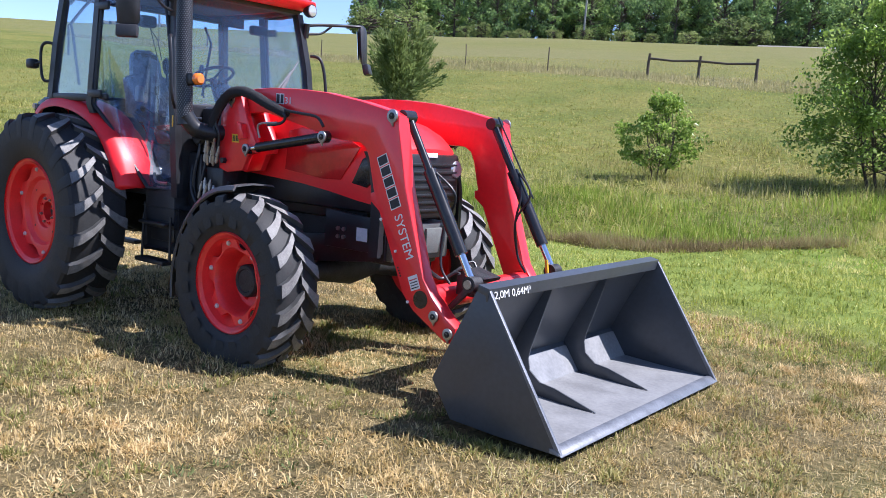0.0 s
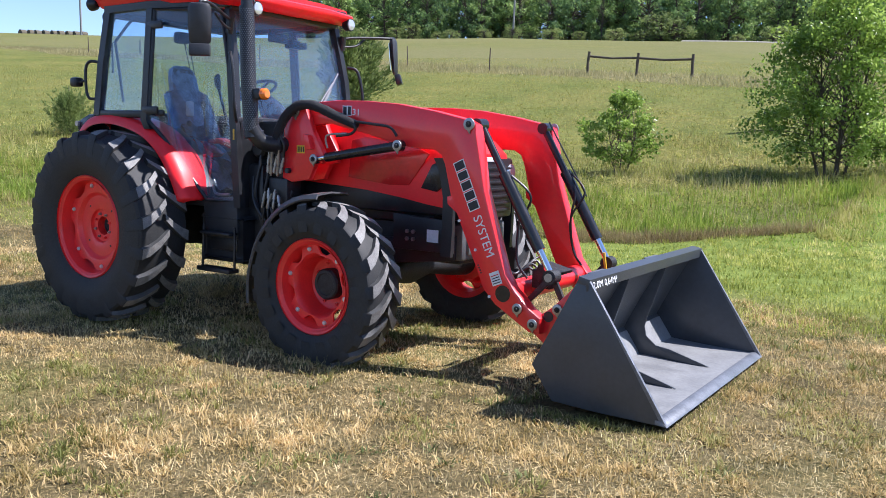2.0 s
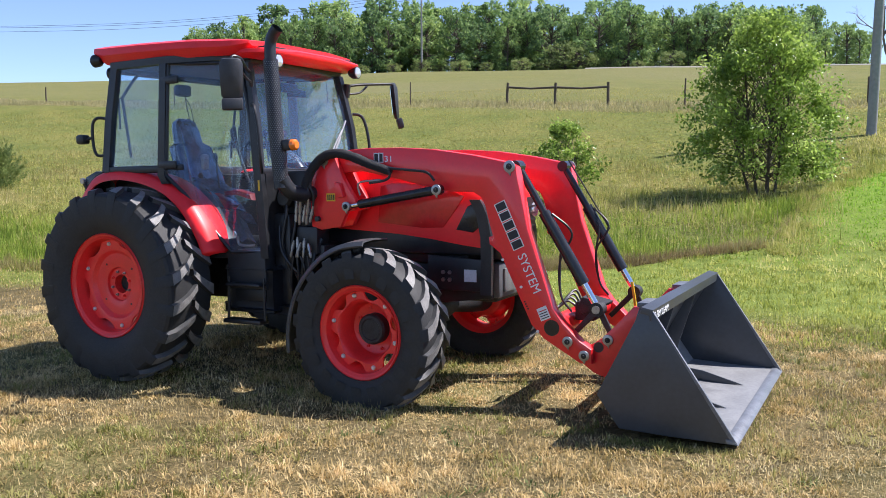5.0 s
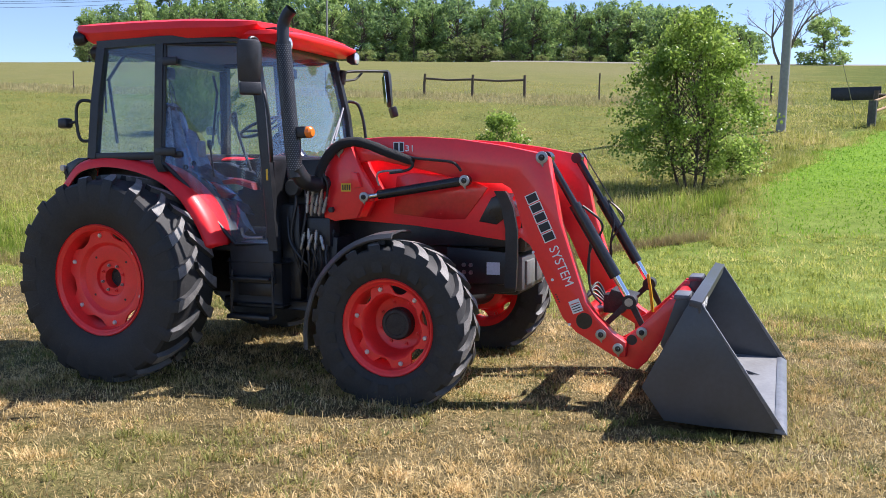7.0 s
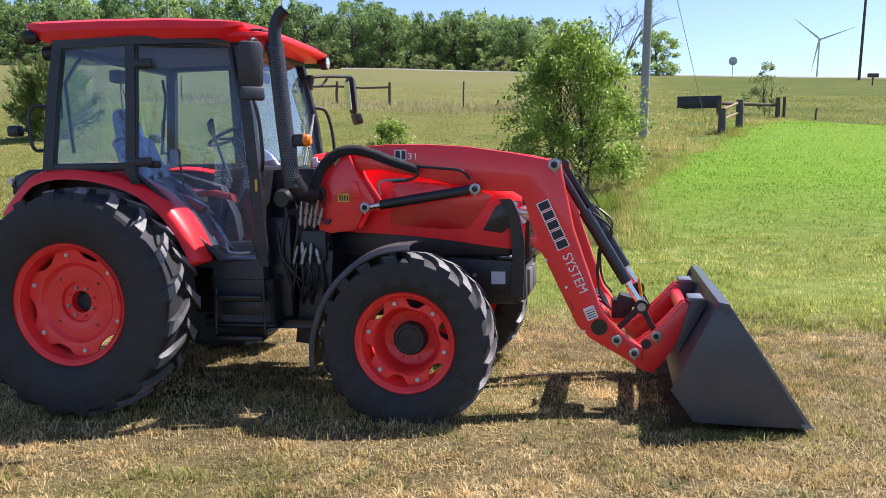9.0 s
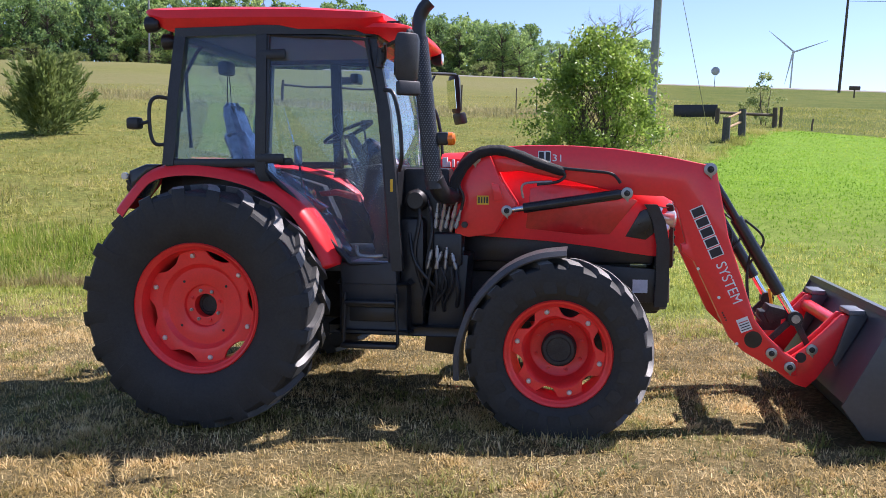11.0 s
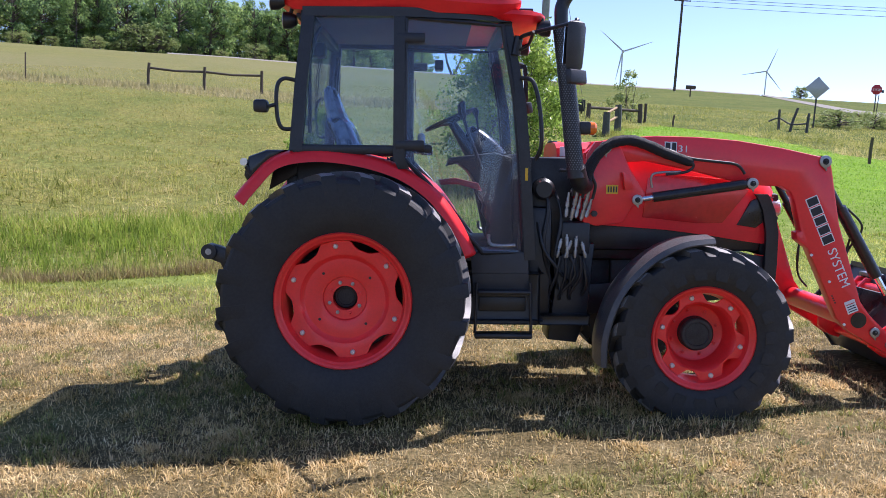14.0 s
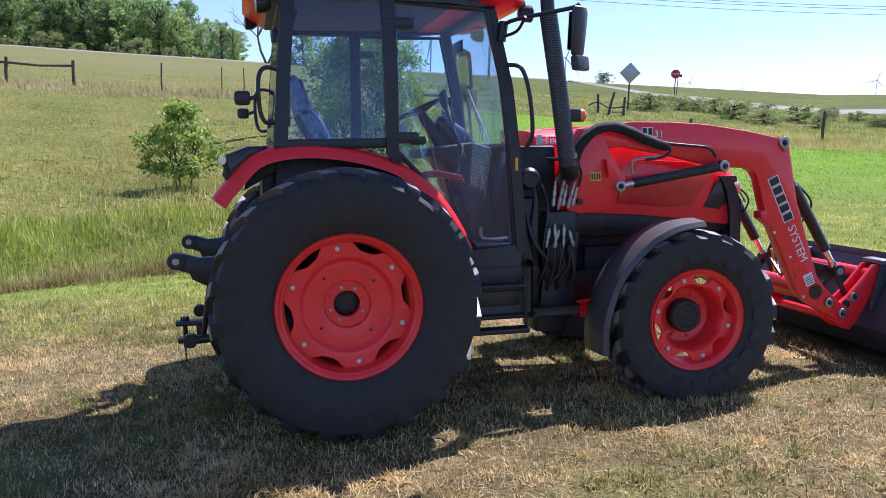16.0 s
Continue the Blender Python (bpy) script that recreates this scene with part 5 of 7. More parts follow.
prism(bm, [(0.0, 1.35), (0.55, 1.30), (0.62, 1.36), (0.45, 1.46), (0.0, 1.50)], -0.46, -0.32, 0.02)
part("side_console", bm, RED_DARK, TR, "red and black side console")
bm = B()
tube(bm, [(-0.20, -0.66, 2.47), (-0.22, -0.70, 2.42), (-0.25, -0.80, 2.28), (-0.26, -0.78, 2.22), (-0.27, -0.71, 1.78)], 0.013)
tube(bm, [(-0.25, -0.80, 2.28), (-0.29, -0.80, 2.27), (-0.29, -0.80, 2.02)], 0.009)
part("window_stay", bm, BLACK, TR, "thin black window stay")
bm = B()
tube(bm, [(-0.22, 0.60, 2.42), (-0.25, 0.70, 2.28), (-0.27, 0.62, 1.78)], 0.013)
part("window_stay", bm, BLACK, TR)
bm = B()
box(bm, (-0.33, -0.09, 2.345), (-0.24, 0.07, 2.45), 0.025)
tube(bm, [(-0.29, 0.02, 2.35), (-0.33, 0.10, 2.2), (-0.34, 0.16, 2.02)], 0.004, 6)
tube(bm, [(-0.27, 0.0, 2.35), (-0.31, 0.12, 2.25), (-0.33, 0.18, 2.08)], 0.004, 6)
part("wiper_motor", bm, BLACK, TR, "black rear wiper motor with its arm")
bm = B()
tube(bm, [(1.215, 0.12, 1.66), (1.20, 0.26, 1.80), (1.175, 0.46, 1.99)], 0.007)
tube(bm, [(1.21, 0.18, 1.66), (1.195, 0.32, 1.80), (1.18, 0.44, 1.93)], 0.006)
tube(bm, [(1.20, 0.30, 1.80), (1.165, 0.55, 2.08)], 0.009)
part("wiper", bm, GREY_WORN, TR, "silvery windscreen wiper")
bm = B()
box(bm, (0.95, -0.14, 2.30), (0.97, 0.10, 2.38), 0.01)
box(bm, (0.55, 0.50, 2.32), (0.62, 0.66, 2.40), 0.015)
part("inner_mirror", bm, BLACK, TR)

# the cab sits a little to the right of the loader's middle line
for ob in TR.children_recursive:
    if ob not in BODY:
        ob.data.transform(Matrix.Translation((0, -0.085, 0)) @ Matrix.Diagonal((1, 0.93, 1, 1)))

# mirrors
for s, mx, my in ((-1, 1.38, 1.28), (1, 1.29, 1.06)):
    bm = B()
    ay = 0.745 if s < 0 else 0.57
    tube(bm, [(1.08, s * ay, 2.30), (1.10, s * ay, 2.42)], 0.03, 10)
    tube(bm, curve([(1.10, s * ay, 2.40), (1.15, s * (ay + 0.11), 2.42), (mx, s * (my - 0.10), 2.44), (mx + 0.01, s * my, 2.44), (mx + 0.01, s * my, 2.36)]), 0.013)
    tube(bm, curve([(1.10, s * ay, 2.33), (1.15, s * (ay + 0.12), 2.35), (1.17, s * (ay + 0.22), 2.42)]), 0.010)
    arm = part("mirror_arm", bm, BLACK, TR, "black tubular mirror arm")
    bm = B()
    m = pose(mx, s * my, 2.29 if s < 0 else 2.28, 0, 4 if s < 0 else -5, -50 if s < 0 else 34) @ Matrix.Scale(0.82 if s < 0 else 0.95, 4)
    t = bmesh.new()
    rings = []
    for z, w, d in ((-0.17, 0.07, 0.02), (-0.15, 0.092, 0.03), (0, 0.10, 0.04), (0.13, 0.10, 0.045), (0.165, 0.085, 0.035), (0.175, 0.06, 0.02)):
        rings.append([(d * 0.9 * math.cos(2 * math.pi * k / 16) ** 3 + 0.01, w * math.copysign(abs(math.sin(2 * math.pi * k / 16)) ** 0.5, math.sin(2 * math.pi * k / 16)), z) for k in range(16)])
    loft(t, rings)
    t.transform(m)
    merge(bm, t)
    hs_ = part("mirror_housing", bm, PLASTIC, arm, "dark mirror housing")
    bm = B()
    box(bm, (-0.030, -0.085, -0.13), (-0.026, 0.085, 0.13), 0, m)
    part("mirror_glass", bm, MIRROR, hs_, "mirror glass")
    bm = B()
    box(bm, (-0.03, -0.09, -0.275), (0.03, 0.09, -0.172), 0.015, m @ pose(0, 0, 0, 0, -10, 0))
    part("lower_mirror", bm, PLASTIC, arm, "small lower wide-angle mirror")

# exhaust
bm = B()
tube(bm, [(1.475, -0.885, 1.50), (1.425, -0.87, 1.95), (1.365, -0.83, 2.47)], 0.056, 24)
tube(bm, curve([(1.58, -0.62, 1.46), (1.56, -0.70, 1.452), (1.51, -0.82, 1.475), (1.474, -0.884, 1.57)]), 0.060, 18)
tube(bm, curve([(1.367, -0.83, 2.45), (1.362, -0.825, 2.54), (1.366, -0.82, 2.60), (1.395, -0.82, 2.66), (1.435, -0.82, 2.70)]), 0.044, 20, False)
tube(bm, curve([(1.367, -0.83, 2.45), (1.362, -0.825, 2.54), (1.366, -0.82, 2.60), (1.395, -0.82, 2.66), (1.435, -0.82, 2.70)]), 0.038, 20, False)
ex = part("exhaust", bm, BLACK, TR, "black upright exhaust stack")
bm = B()
# perforated heat shield: rows of short ribs round the pipe
for i in range(64):
    f = i / 63
    z = 1.56 + f * 0.89
    cx_ = float(np.interp(z, [1.50, 1.95, 2.47], [1.475, 1.425, 1.365]))
    cy_ = float(np.interp(z, [1.50, 1.95, 2.47], [-0.885, -0.87, -0.83]))
    for k in range(20):
        a = 2 * math.pi * (k + 0.5 * (i % 2)) / 20
        r, da = 0.0575, 0.085
        p = [(cx_ + r * math.cos(a + q), cy_ + r * math.sin(a + q), z + h) for q, h in ((-da, 0), (0, -0.005), (da, 0), (0, 0.005))]
        bm.faces.new([bm.verts.new(v) for v in p])
part("heat_shield_perforation", bm, mat("shield_highlight", (0.15, 0.15, 0.155), 0.45, 0.6, 0.2, 30), ex, "perforated grey heat shield", smooth=False)

# amber lamps on the hood
for s in (-1, 1):
    bm = B()
    ly, lz = (0.85, 1.825) if s < 0 else (0.62, 1.74)
    tube(bm, curve([(1.40, s * (ly - 0.15), 1.55), (1.47, s * ly, 1.56), (1.49, s * ly, 1.66), (1.49, s * ly, lz - 0.02)]), 0.012)
    box(bm, (1.485, s * ly - 0.045, lz - 0.04), (1.565, s * ly + 0.045, lz + 0.042), 0.015)
    st = part("indicator_stalk", bm, BLACK, TR, "black indicator stalk")
    bm = B()
    tube(bm, [(1.56, s * ly, lz), (1.59, s * ly, lz), (1.605, s * ly, lz)], [0.043, 0.042, 0.028], 16)
    part("amber_lamp", bm, ORANGE, st, "amber indicator lens")

# valves and hoses beside the cab
bm = B()
box(bm, (1.42, -0.66, 0.98), (1.62, -0.50, 1.20), 0.015)
vb = part("valve_block", bm, BLACK, TR, "black hydraulic valve block")
for i in range(5):
    bm = B()
    x, dz = 1.45 + i * 0.034, (0.0, 0.03, -0.012, 0.02, -0.02)[i]
    tip = Vector(((0.018, 0.045, 0.030, 0.05, 0.035)[i], -0.03 * (i % 2), 0.17 + dz * 2.2))
    foot = Vector((x - 0.005, -0.69, 1.235 - 0.02 * (i % 2)))
    tube(bm, [foot + tip * f for f in (0, 0.05, 0.06, 0.34, 0.35, 0.42, 0.43, 0.62, 0.63, 0.80, 0.81, 1.0)], [0.009, 0.009, 0.015, 0.015, 0.010, 0.010, 0.016, 0.016, 0.012, 0.012, 0.009, 0.009], 10)
    part("coupling", bm, STEEL, vb, "zinc hose coupling")
    bm = B()
    tip = Vector(((-0.03, 0.005, -0.045, -0.01, 0.03)[i], -0.01, -0.13 - dz))
    foot = Vector((x - 0.03, -0.69, 1.09 + dz))
    tube(bm, [foot + tip * f for f in (0, 0.1, 0.12, 0.5, 0.52, 0.62, 0.64, 0.9, 1.0)], [0.008, 0.008, 0.014, 0.014, 0.009, 0.009, 0.013, 0.013, 0.008], 10)
    part("coupling", bm, STEEL, vb, "zinc hose coupling")
    bm = B()
    tube(bm, curve([(x + 0.035, -0.70, 1.38 + dz), (x + 0.05, -0.71 - 0.02 * (i % 2), 1.45), (1.57 + i * 0.010, -0.72, 1.53), (1.62 + i * 0.008, -0.71, 1.62)]), 0.010, 8)
    part("hydraulic_hose", bm, BLACK, vb, "black hydraulic hose")
    bm = B()
    tube(bm, curve([(x - 0.035, -0.695, 0.97), (x - 0.06 + 0.03 * (i % 3), -0.69, 0.84), (x - 0.10 + 0.04 * (i % 2), -0.63, 0.68), (x - 0.02, -0.5, 0.60)]), 0.011, 8)
    part("hydraulic_hose", bm, BLACK, vb, "black hydraulic hose")
bm = B()
tube(bm, curve([(1.55, -0.72, 1.42), (1.58, -0.72, 1.54), (1.64, -0.71, 1.65), (1.74, -0.70, 1.735), (1.87, -0.69, 1.755), (2.0, -0.675, 1.72), (2.12, -0.66, 1.67), (2.30, -0.65, 1.61)], 5), [0.03] + [0.038, 0.035, 0.037, 0.034, 0.036] * 6 + [0.033] * 4 + [0.024], 12)
part("hose_sleeve", bm, mat("woven_sleeve", (0.016, 0.016, 0.018), 0.75, 0, 0.4, 60, 0.8, 260), TR, "thick black woven hose sleeve")
for pts in ([(2.12, -0.66, 1.70), (2.20, -0.67, 1.66), (2.30, -0.67, 1.60), (2.26, -0.665, 1.55), (2.12, -0.665, 1.53)], [(2.15, -0.65, 1.69), (2.28, -0.66, 1.64), (2.45, -0.66, 1.62), (2.60, -0.655, 1.60), (2.66, -0.65, 1.54)]):
    bm = B()
    tube(bm, curve(pts), 0.010, 8)
    part("hydraulic_hose", bm, BLACK, TR, "black hydraulic hose")
bm = B()
tube(bm, curve([(2.03, -0.66, 1.44), (2.02, -0.67, 1.51), (2.06, -0.67, 1.54), (2.22, -0.665, 1.55)]), 0.008, 8)
part("steel_line", bm, STEEL, TR, "bent zinc hydraulic line")

for pts, r in (([(1.30, -0.60, 1.50), (1.33, -0.66, 1.30), (1.30, -0.68, 1.05), (1.36, -0.64, 0.78)], 0.014), ([(1.36, -0.58, 1.45), (1.42, -0.66, 1.25), (1.38, -0.68, 0.95), (1.42, -0.6, 0.70)], 0.011), ([(1.26, -0.66, 1.20), (1.30, -0.70, 1.02), (1.40, -0.69, 0.88), (1.52, -0.62, 0.74)], 0.012), ([(1.62, -0.60, 1.10), (1.58, -0.66, 0.95), (1.60, -0.66, 0.78), (1.55, -0.55, 0.62)], 0.016)):
    bm = B()
    tube(bm, curve(pts), r, 8)
    part("engine_hose", bm, BLACK, TR, "black engine hose beside the cab")
bm = B()
tube(bm, [(1.30, -0.52, 1.42), (1.30, -0.64, 1.42), (1.30, -0.665, 1.42)], [0.075, 0.075, 0.055], 20)
part("air_filter_cap", bm, BLACK, TR, "round black filter cap")
bm = B()
tube(bm, curve([(1.50, -0.66, 1.40), (1.53, -0.70, 1.45), (1.56, -0.70, 1.50)]), 0.03, 14)
part("pipe_flange", bm, STEEL, TR, "bare steel exhaust flange")
bm = B()
box(bm, (1.235, -0.645, 1.06), (1.30, -0.625, 1.12), 0.004)
part("warning_tag", bm, ORANGE, TR, "small faded orange tag")

# three-point linkage
bm = B()
box(bm, (-0.66, -0.36, 0.52), (-0.20, 0.36, 1.16), 0.04)
part("rear_housing", bm, CAST, TR, "black cast rear axle housing")
for s in (-1, 1):
    bm = B()
    tube(bm, [(-0.2, s * 0.52, 0.50), (-0.90, s * 0.54, 0.46)], 0.028)
    disc(bm, (-0.92, 0.458), 0.045, s * 0.51, s * 0.57, 16, 0.005)
    part("lower_link", bm, BLACK, TR, "black lower linkage arm")
    bm = B()
    prism(bm, [(-0.975, 1.025), (-0.92, 1.017), (-0.84, 0.989), (-0.75, 0.994), (-0.70, 1.017), (-0.35, 1.05), (-0.35, 0.75), (-0.70, 0.777), (-0.79, 0.807), (-0.885, 0.857), (-0.90, 0.894), (-0.975, 0.925), (-1.01, 0.942), (-1.025, 0.975), (-1.01, 1.009)], s * 0.57, s * 0.64, 0.012)
    arm = part("lift_arm", bm, BLACK, TR, "thick black lift arm with a round eye")
    bm = B()
    disc(bm, (-0.975, 0.975), 0.052, s * 0.555, s * 0.655, 18, 0.008)
    part("eye", bm, BLACK, arm)
    bm = B()
    disc(bm, (-0.975, 0.975), 0.021, s * 0.545, s * 0.663, 14, 0.003)
    part("pin", bm, STEEL, arm, "bare steel pin")
    bm = B()
    tube(bm, [(-0.78, s * 0.60, 0.84), (-0.84, s * 0.53, 0.49)], 0.018)
    part("lift_rod", bm, BLACK, TR)
bm = B()
box(bm, (-1.05, -0.045, 0.455), (-0.55, 0.045, 0.488), 0.006)
box(bm, (-1.04, -0.045, 0.335), (-0.55, 0.045, 0.370), 0.006)
box(bm, (-0.915, -0.04, 0.36), (-0.875, 0.04, 0.46), 0.006)
bar = part("drawbar", bm, BLACK, TR, "black drawbar of two flat bars")
bm = B()
tube(bm, [(-0.99, 0, 0.30), (-0.99, 0, 0.50)], 0.016, 12)
tube(bm, [(-0.99, 0, 0.488), (-0.99, 0, 0.512)], 0.03, 12)
part("hitch_pin", bm, CAST, bar, "dark hitch pin")
bm = B()
for k in range(6):
    z = 0.30 - 0.018 * k
    if k % 2:
        box(bm, (-1.000, -0.002, z - 0.013), (-0.988, 0.002, z + 0.013), 0.001)
    else:
        box(bm, (-0.996, -0.007, z - 0.013), (-0.992, 0.007, z + 0.013), 0.001)
part("safety_chain", bm, CAST, bar, "short hanging chain")

# ---- loader ----
ARM = [(1.58, 1.67), (1.66, 1.745), (1.80, 1.775), (2.06, 1.79), (2.35, 1.785), (2.62, 1.765), (2.94, 1.715), (3.20, 1.66), (3.265, 1.63), (3.275, 1.57), (3.35, 1.20), (3.53, 0.66), (3.60, 0.565), (3.72, 0.45), (3.80, 0.40), (3.80, 0.30), (3.72, 0.30), (3.46, 0.45), (3.37, 0.54), (3.14, 1.03), (3.06, 1.09), (3.055, 1.14), (3.085, 1.15), (3.03, 1.36), (3.00, 1.42), (2.94, 1.455), (2.78, 1.46), (2.66, 1.475), (2.35, 1.55), (2.0, 1.62), (1.75, 1.60), (1.62, 1.60)]
BRACKET = [(1.585, 1.66), (1.64, 1.745), (1.735, 1.755), (1.80, 1.735), (1.88, 1.56), (1.985, 1.40), (1.975, 1.33), (1.90, 1.315), (1.84, 1.20), (1.66, 1.175), (1.57, 1.20), (1.565, 1.35)]


def pin(parent, x, z, s, y, r=0.042, name="pivot_pin"):
    """A tear-drop washer and pin end on an arm's face."""
    bm = B()
    pts = [(x + r * math.cos(a), z + r * math.sin(a)) for a in [2 * math.pi * k / 20 for k in range(20)]]
    pts[15] = (x + 0.2 * r, z - r * 1.55)
    prism(bm, pts, s * y, s * (y + 0.012), 0.002)
    ob = part(name, bm, STEEL, parent, "zinc pivot pin with tear-drop washer")
    bm = B()
    disc(bm, (x, z), r * 0.52, s * (y + 0.004), s * (y + 0.016), 14)
    lathe(bm, [(r * 0.3, s * (y + 0.016)), (r * 0.22, s * (y + 0.026)), (0.001, s * (y + 0.026))], x, z, 10)
    part("pin_end", bm, PIN_DARK, parent)
    return ob


def rod(bm, a, b, r, seg=16):
    return tube(bm, [a, b], r, seg)


for s in (-1, 1):
    y0, y1 = 0.50, 0.60
    bm = B()
    prism(bm, ARM, s * y0, s * y1, 0.011)
    arm = part("loader_arm", bm, RED, TR, "red cranked steel loader arm", angle=30)
    bm = B()
    prism(bm, BRACKET, s * 0.605, s * 0.655, 0.008)
    prism(bm, BRACKET, s * 0.44, s * 0.49, 0.008)
    br = part("loader_bracket", bm, RED, TR, "red loader mounting bracket", angle=30)
    bm = B()
    prism(bm, [(1.82, 1.54), (1.87, 1.53), (1.90, 1.43), (1.84, 1.42)], s * 0.655, s * 0.70, 0.004)
    part("bracket_rib", bm, RED, br)
    bm = B()
    prism(bm, [(1.72, 1.395), (1.80, 1.395), (1.80, 1.455), (1.72, 1.455)], s * 0.656, s * 0.6585)
    lb = part("warning_label", bm, YELLOW, br, "yellow warning label")
    for k in range(4):
        bm = B()
        prism(bm, [(1.73 + k * 0.018, 1.405), (1.74 + k * 0.018, 1.405), (1.74 + k * 0.018, 1.445), (1.73 + k * 0.018, 1.445)], s * 0.659, s * 0.660)
        part("label_bar", bm, BLACK_DECAL, lb)
    bm = B()
    disc(bm, (1.64, 1.26), 0.022, s * 0.655, s * 0.685, 6)
    part("bracket_bolt", bm, BLACK, br)
    pin(br, 1.705, 1.705, s, 0.657)
    pin(br, 1.925, 1.357, s, 0.692, 0.036)
    pin(arm, 2.70, 1.475, s, 0.692, 0.038)
    pin(arm, 3.225, 1.628, s, 0.603)
    pin(arm, 3.635, 0.445, s, 0.603, 0.036)
    pin(arm, 3.750, 0.358, s, 0.603, 0.036)
    bm = B()
    disc(bm, (3.52, 0.53), 0.055, s * 0.597, s * 0.604, 28)
    part("arm_opening", bm, BLACK_GLOSS, arm, "dark round tube opening")
    for x, z in ((3.165, 0.985), (3.30, 0.80), (3.42, 0.50)):
        bm = B()
        disc(bm, (x, z), 0.010, s * 0.60, s * 0.608, 8)
        part("arm_bolt", bm, WHITE, arm)
    for k in range(4):
        bm = B()
        disc(bm, (3.325 + k * 0.008, 0.70 - k * 0.016), 0.006, s * 0.60, s * 0.603, 6)
        part("arm_hole", bm, BLACK, arm)
    # label
    d = Vector((0.185, 0, -0.44)).normalized()
    bm = B()
    u, v = Vector((d.x, 0, d.z)), Vector((-d.z, 0, d.x))
    c = Vector((3.463, 0, 0.626))
    prism(bm, [((c + u * a + v * b).x, (c + u * a + v * b).z) for a, b in ((-0.045, -0.038), (0.045, -0.038), (0.045, 0.038), (-0.045, 0.038))], s * 0.601, s * 0.6035)
    lb = part("white_label", bm, WHITE, arm, "white printed instruction label")
    for k in range(4):
        bm = B()
        q = c + u * (-0.02 + k * 0.017)
        prism(bm, [((q + u * a + v * b).x, (q + u * a + v * b).z) for a, b in ((-0.003, -0.03), (0.003, -0.03), (0.003, 0.03), (-0.003, 0.03))], s * 0.6035, s * 0.605)
        part("label_bar", bm, BLACK_DECAL if k else SIGN_RED, lb)
    # maker's mark as blocks, then the word that follows it
    a0, step = Vector((3.147, 0, 1.372)), Vector((0.0294, 0, -0.0648))
    du = step.normalized()
    dv = Vector((-du.z, 0, du.x))
    for k in range(5):
        q = a0 + step * k + du * 0.02
        for e, yy_, mt, nm in ((0.0, 0.6015, WHITE, "mark_outline"), (0.010, 0.6035, BLACK_DECAL, "mark_block")):
            bm = B()
            h, w = 0.0325 - e * 0.62, 0.044 - e * 0.75
            prism(bm, [((q + du * a + dv * b).x, (q + du * a + dv * b).z) for a, b in ((-h, -w), (h, -w), (h, w), (-h, w))], s * 0.600, s * yy_, 0.0)
            part(nm, bm, mt, arm, "black maker's mark with white edge" if e else "")
    if s < 0:
        o = Vector((3.303, -0.602, 1.030)) - dv * 0.033
        mm = Matrix(((du.x, dv.x, 0, o.x), (0, 0, -1, o.y), (du.z, dv.z, 0, o.z), (0, 0, 0, 1)))
        text_part("arm_lettering", "SYSTEM", 0.094, mm, WHITE, arm, "white lettering on the arm", 0.285)
    for k, (x, w) in enumerate(((2.128, 0.032), (2.172, 0.028))):
        for e, yy_, mt, nm in ((0.006, 0.6015, WHITE, "mark_outline"), (0.0, 0.6030, BLACK_DECAL, "mark_block")):
            bm = B()
            prism(bm, [(x - e, 1.686 - e), (x + w + e, 1.684 - e), (x + w + e, 1.744 + e), (x - e, 1.746 + e)], s * 0.600, s * yy_)
            part(nm, bm, mt, arm, "white and black model mark" if e else "")
    if s < 0:
        mm = Matrix(((1, 0, 0, 2.212), (0, 0, -1, -0.602), (-0.04, 1, 0, 1.684), (0, 0, 0, 1)))
        text_part("model_number", "31", 0.064, mm, WHITE, arm, "white model number", 0.062)
    # lift cylinder
    yc = s * 0.672
    a, b = Vector((1.925, yc, 1.357)), Vector((2.70, yc, 1.475))
    L = lambda f: a + (b - a) * f
    bm = B()
    rod(bm, L(0.14), L(0.93), 0.034)
    disc(bm, (2.70, 1.475), 0.040, s * 0.65, s * 0.69, 18)
    tube(bm, [L(0.93), L(0.97)], [0.034, 0.026], 12)
    cy = part("lift_cylinder", bm, BLACK_GLOSS, TR, "black hydraulic lift cylinder")
    bm = B()
    rod(bm, L(0.03), L(0.16), 0.019)
    disc(bm, (1.925, 1.357), 0.036, s * 0.65, s * 0.69, 18)
    part("cylinder_rod", bm, CHROME, cy, "chrome cylinder rod")
    # tilt cylinder
    yc = s * 0.455
    a, b = Vector((3.225, yc, 1.628)), Vector((3.80, yc, 0.655))
    bm = B()
    rod(bm, L(0.0), L(0.36), 0.026)
    rod(bm, L(0.33), L(0.83), 0.041)
    disc(bm, (3.225, 1.628), 0.042, s * 0.42, s * 0.52, 18)
    cy = part("tilt_cylinder", bm, BLACK_GLOSS, TR, "black hydraulic bucket cylinder")
    bm = B()
    rod(bm, L(0.82), L(1.0), 0.024)
    part("cylinder_rod", bm, CHROME, cy, "chrome cylinder rod")
    bm = B()
    disc(bm, (3.80, 0.655), 0.048, s * 0.41, s * 0.50, 18, 0.006)
    part("rod_eye", bm, CAST, cy, "black rod eye")
    bm = B()
    disc(bm, (3.80, 0.655), 0.028, s * 0.50, s * 0.512, 14)
    part("rod_pin", bm, STEEL, cy)
    bm = B()
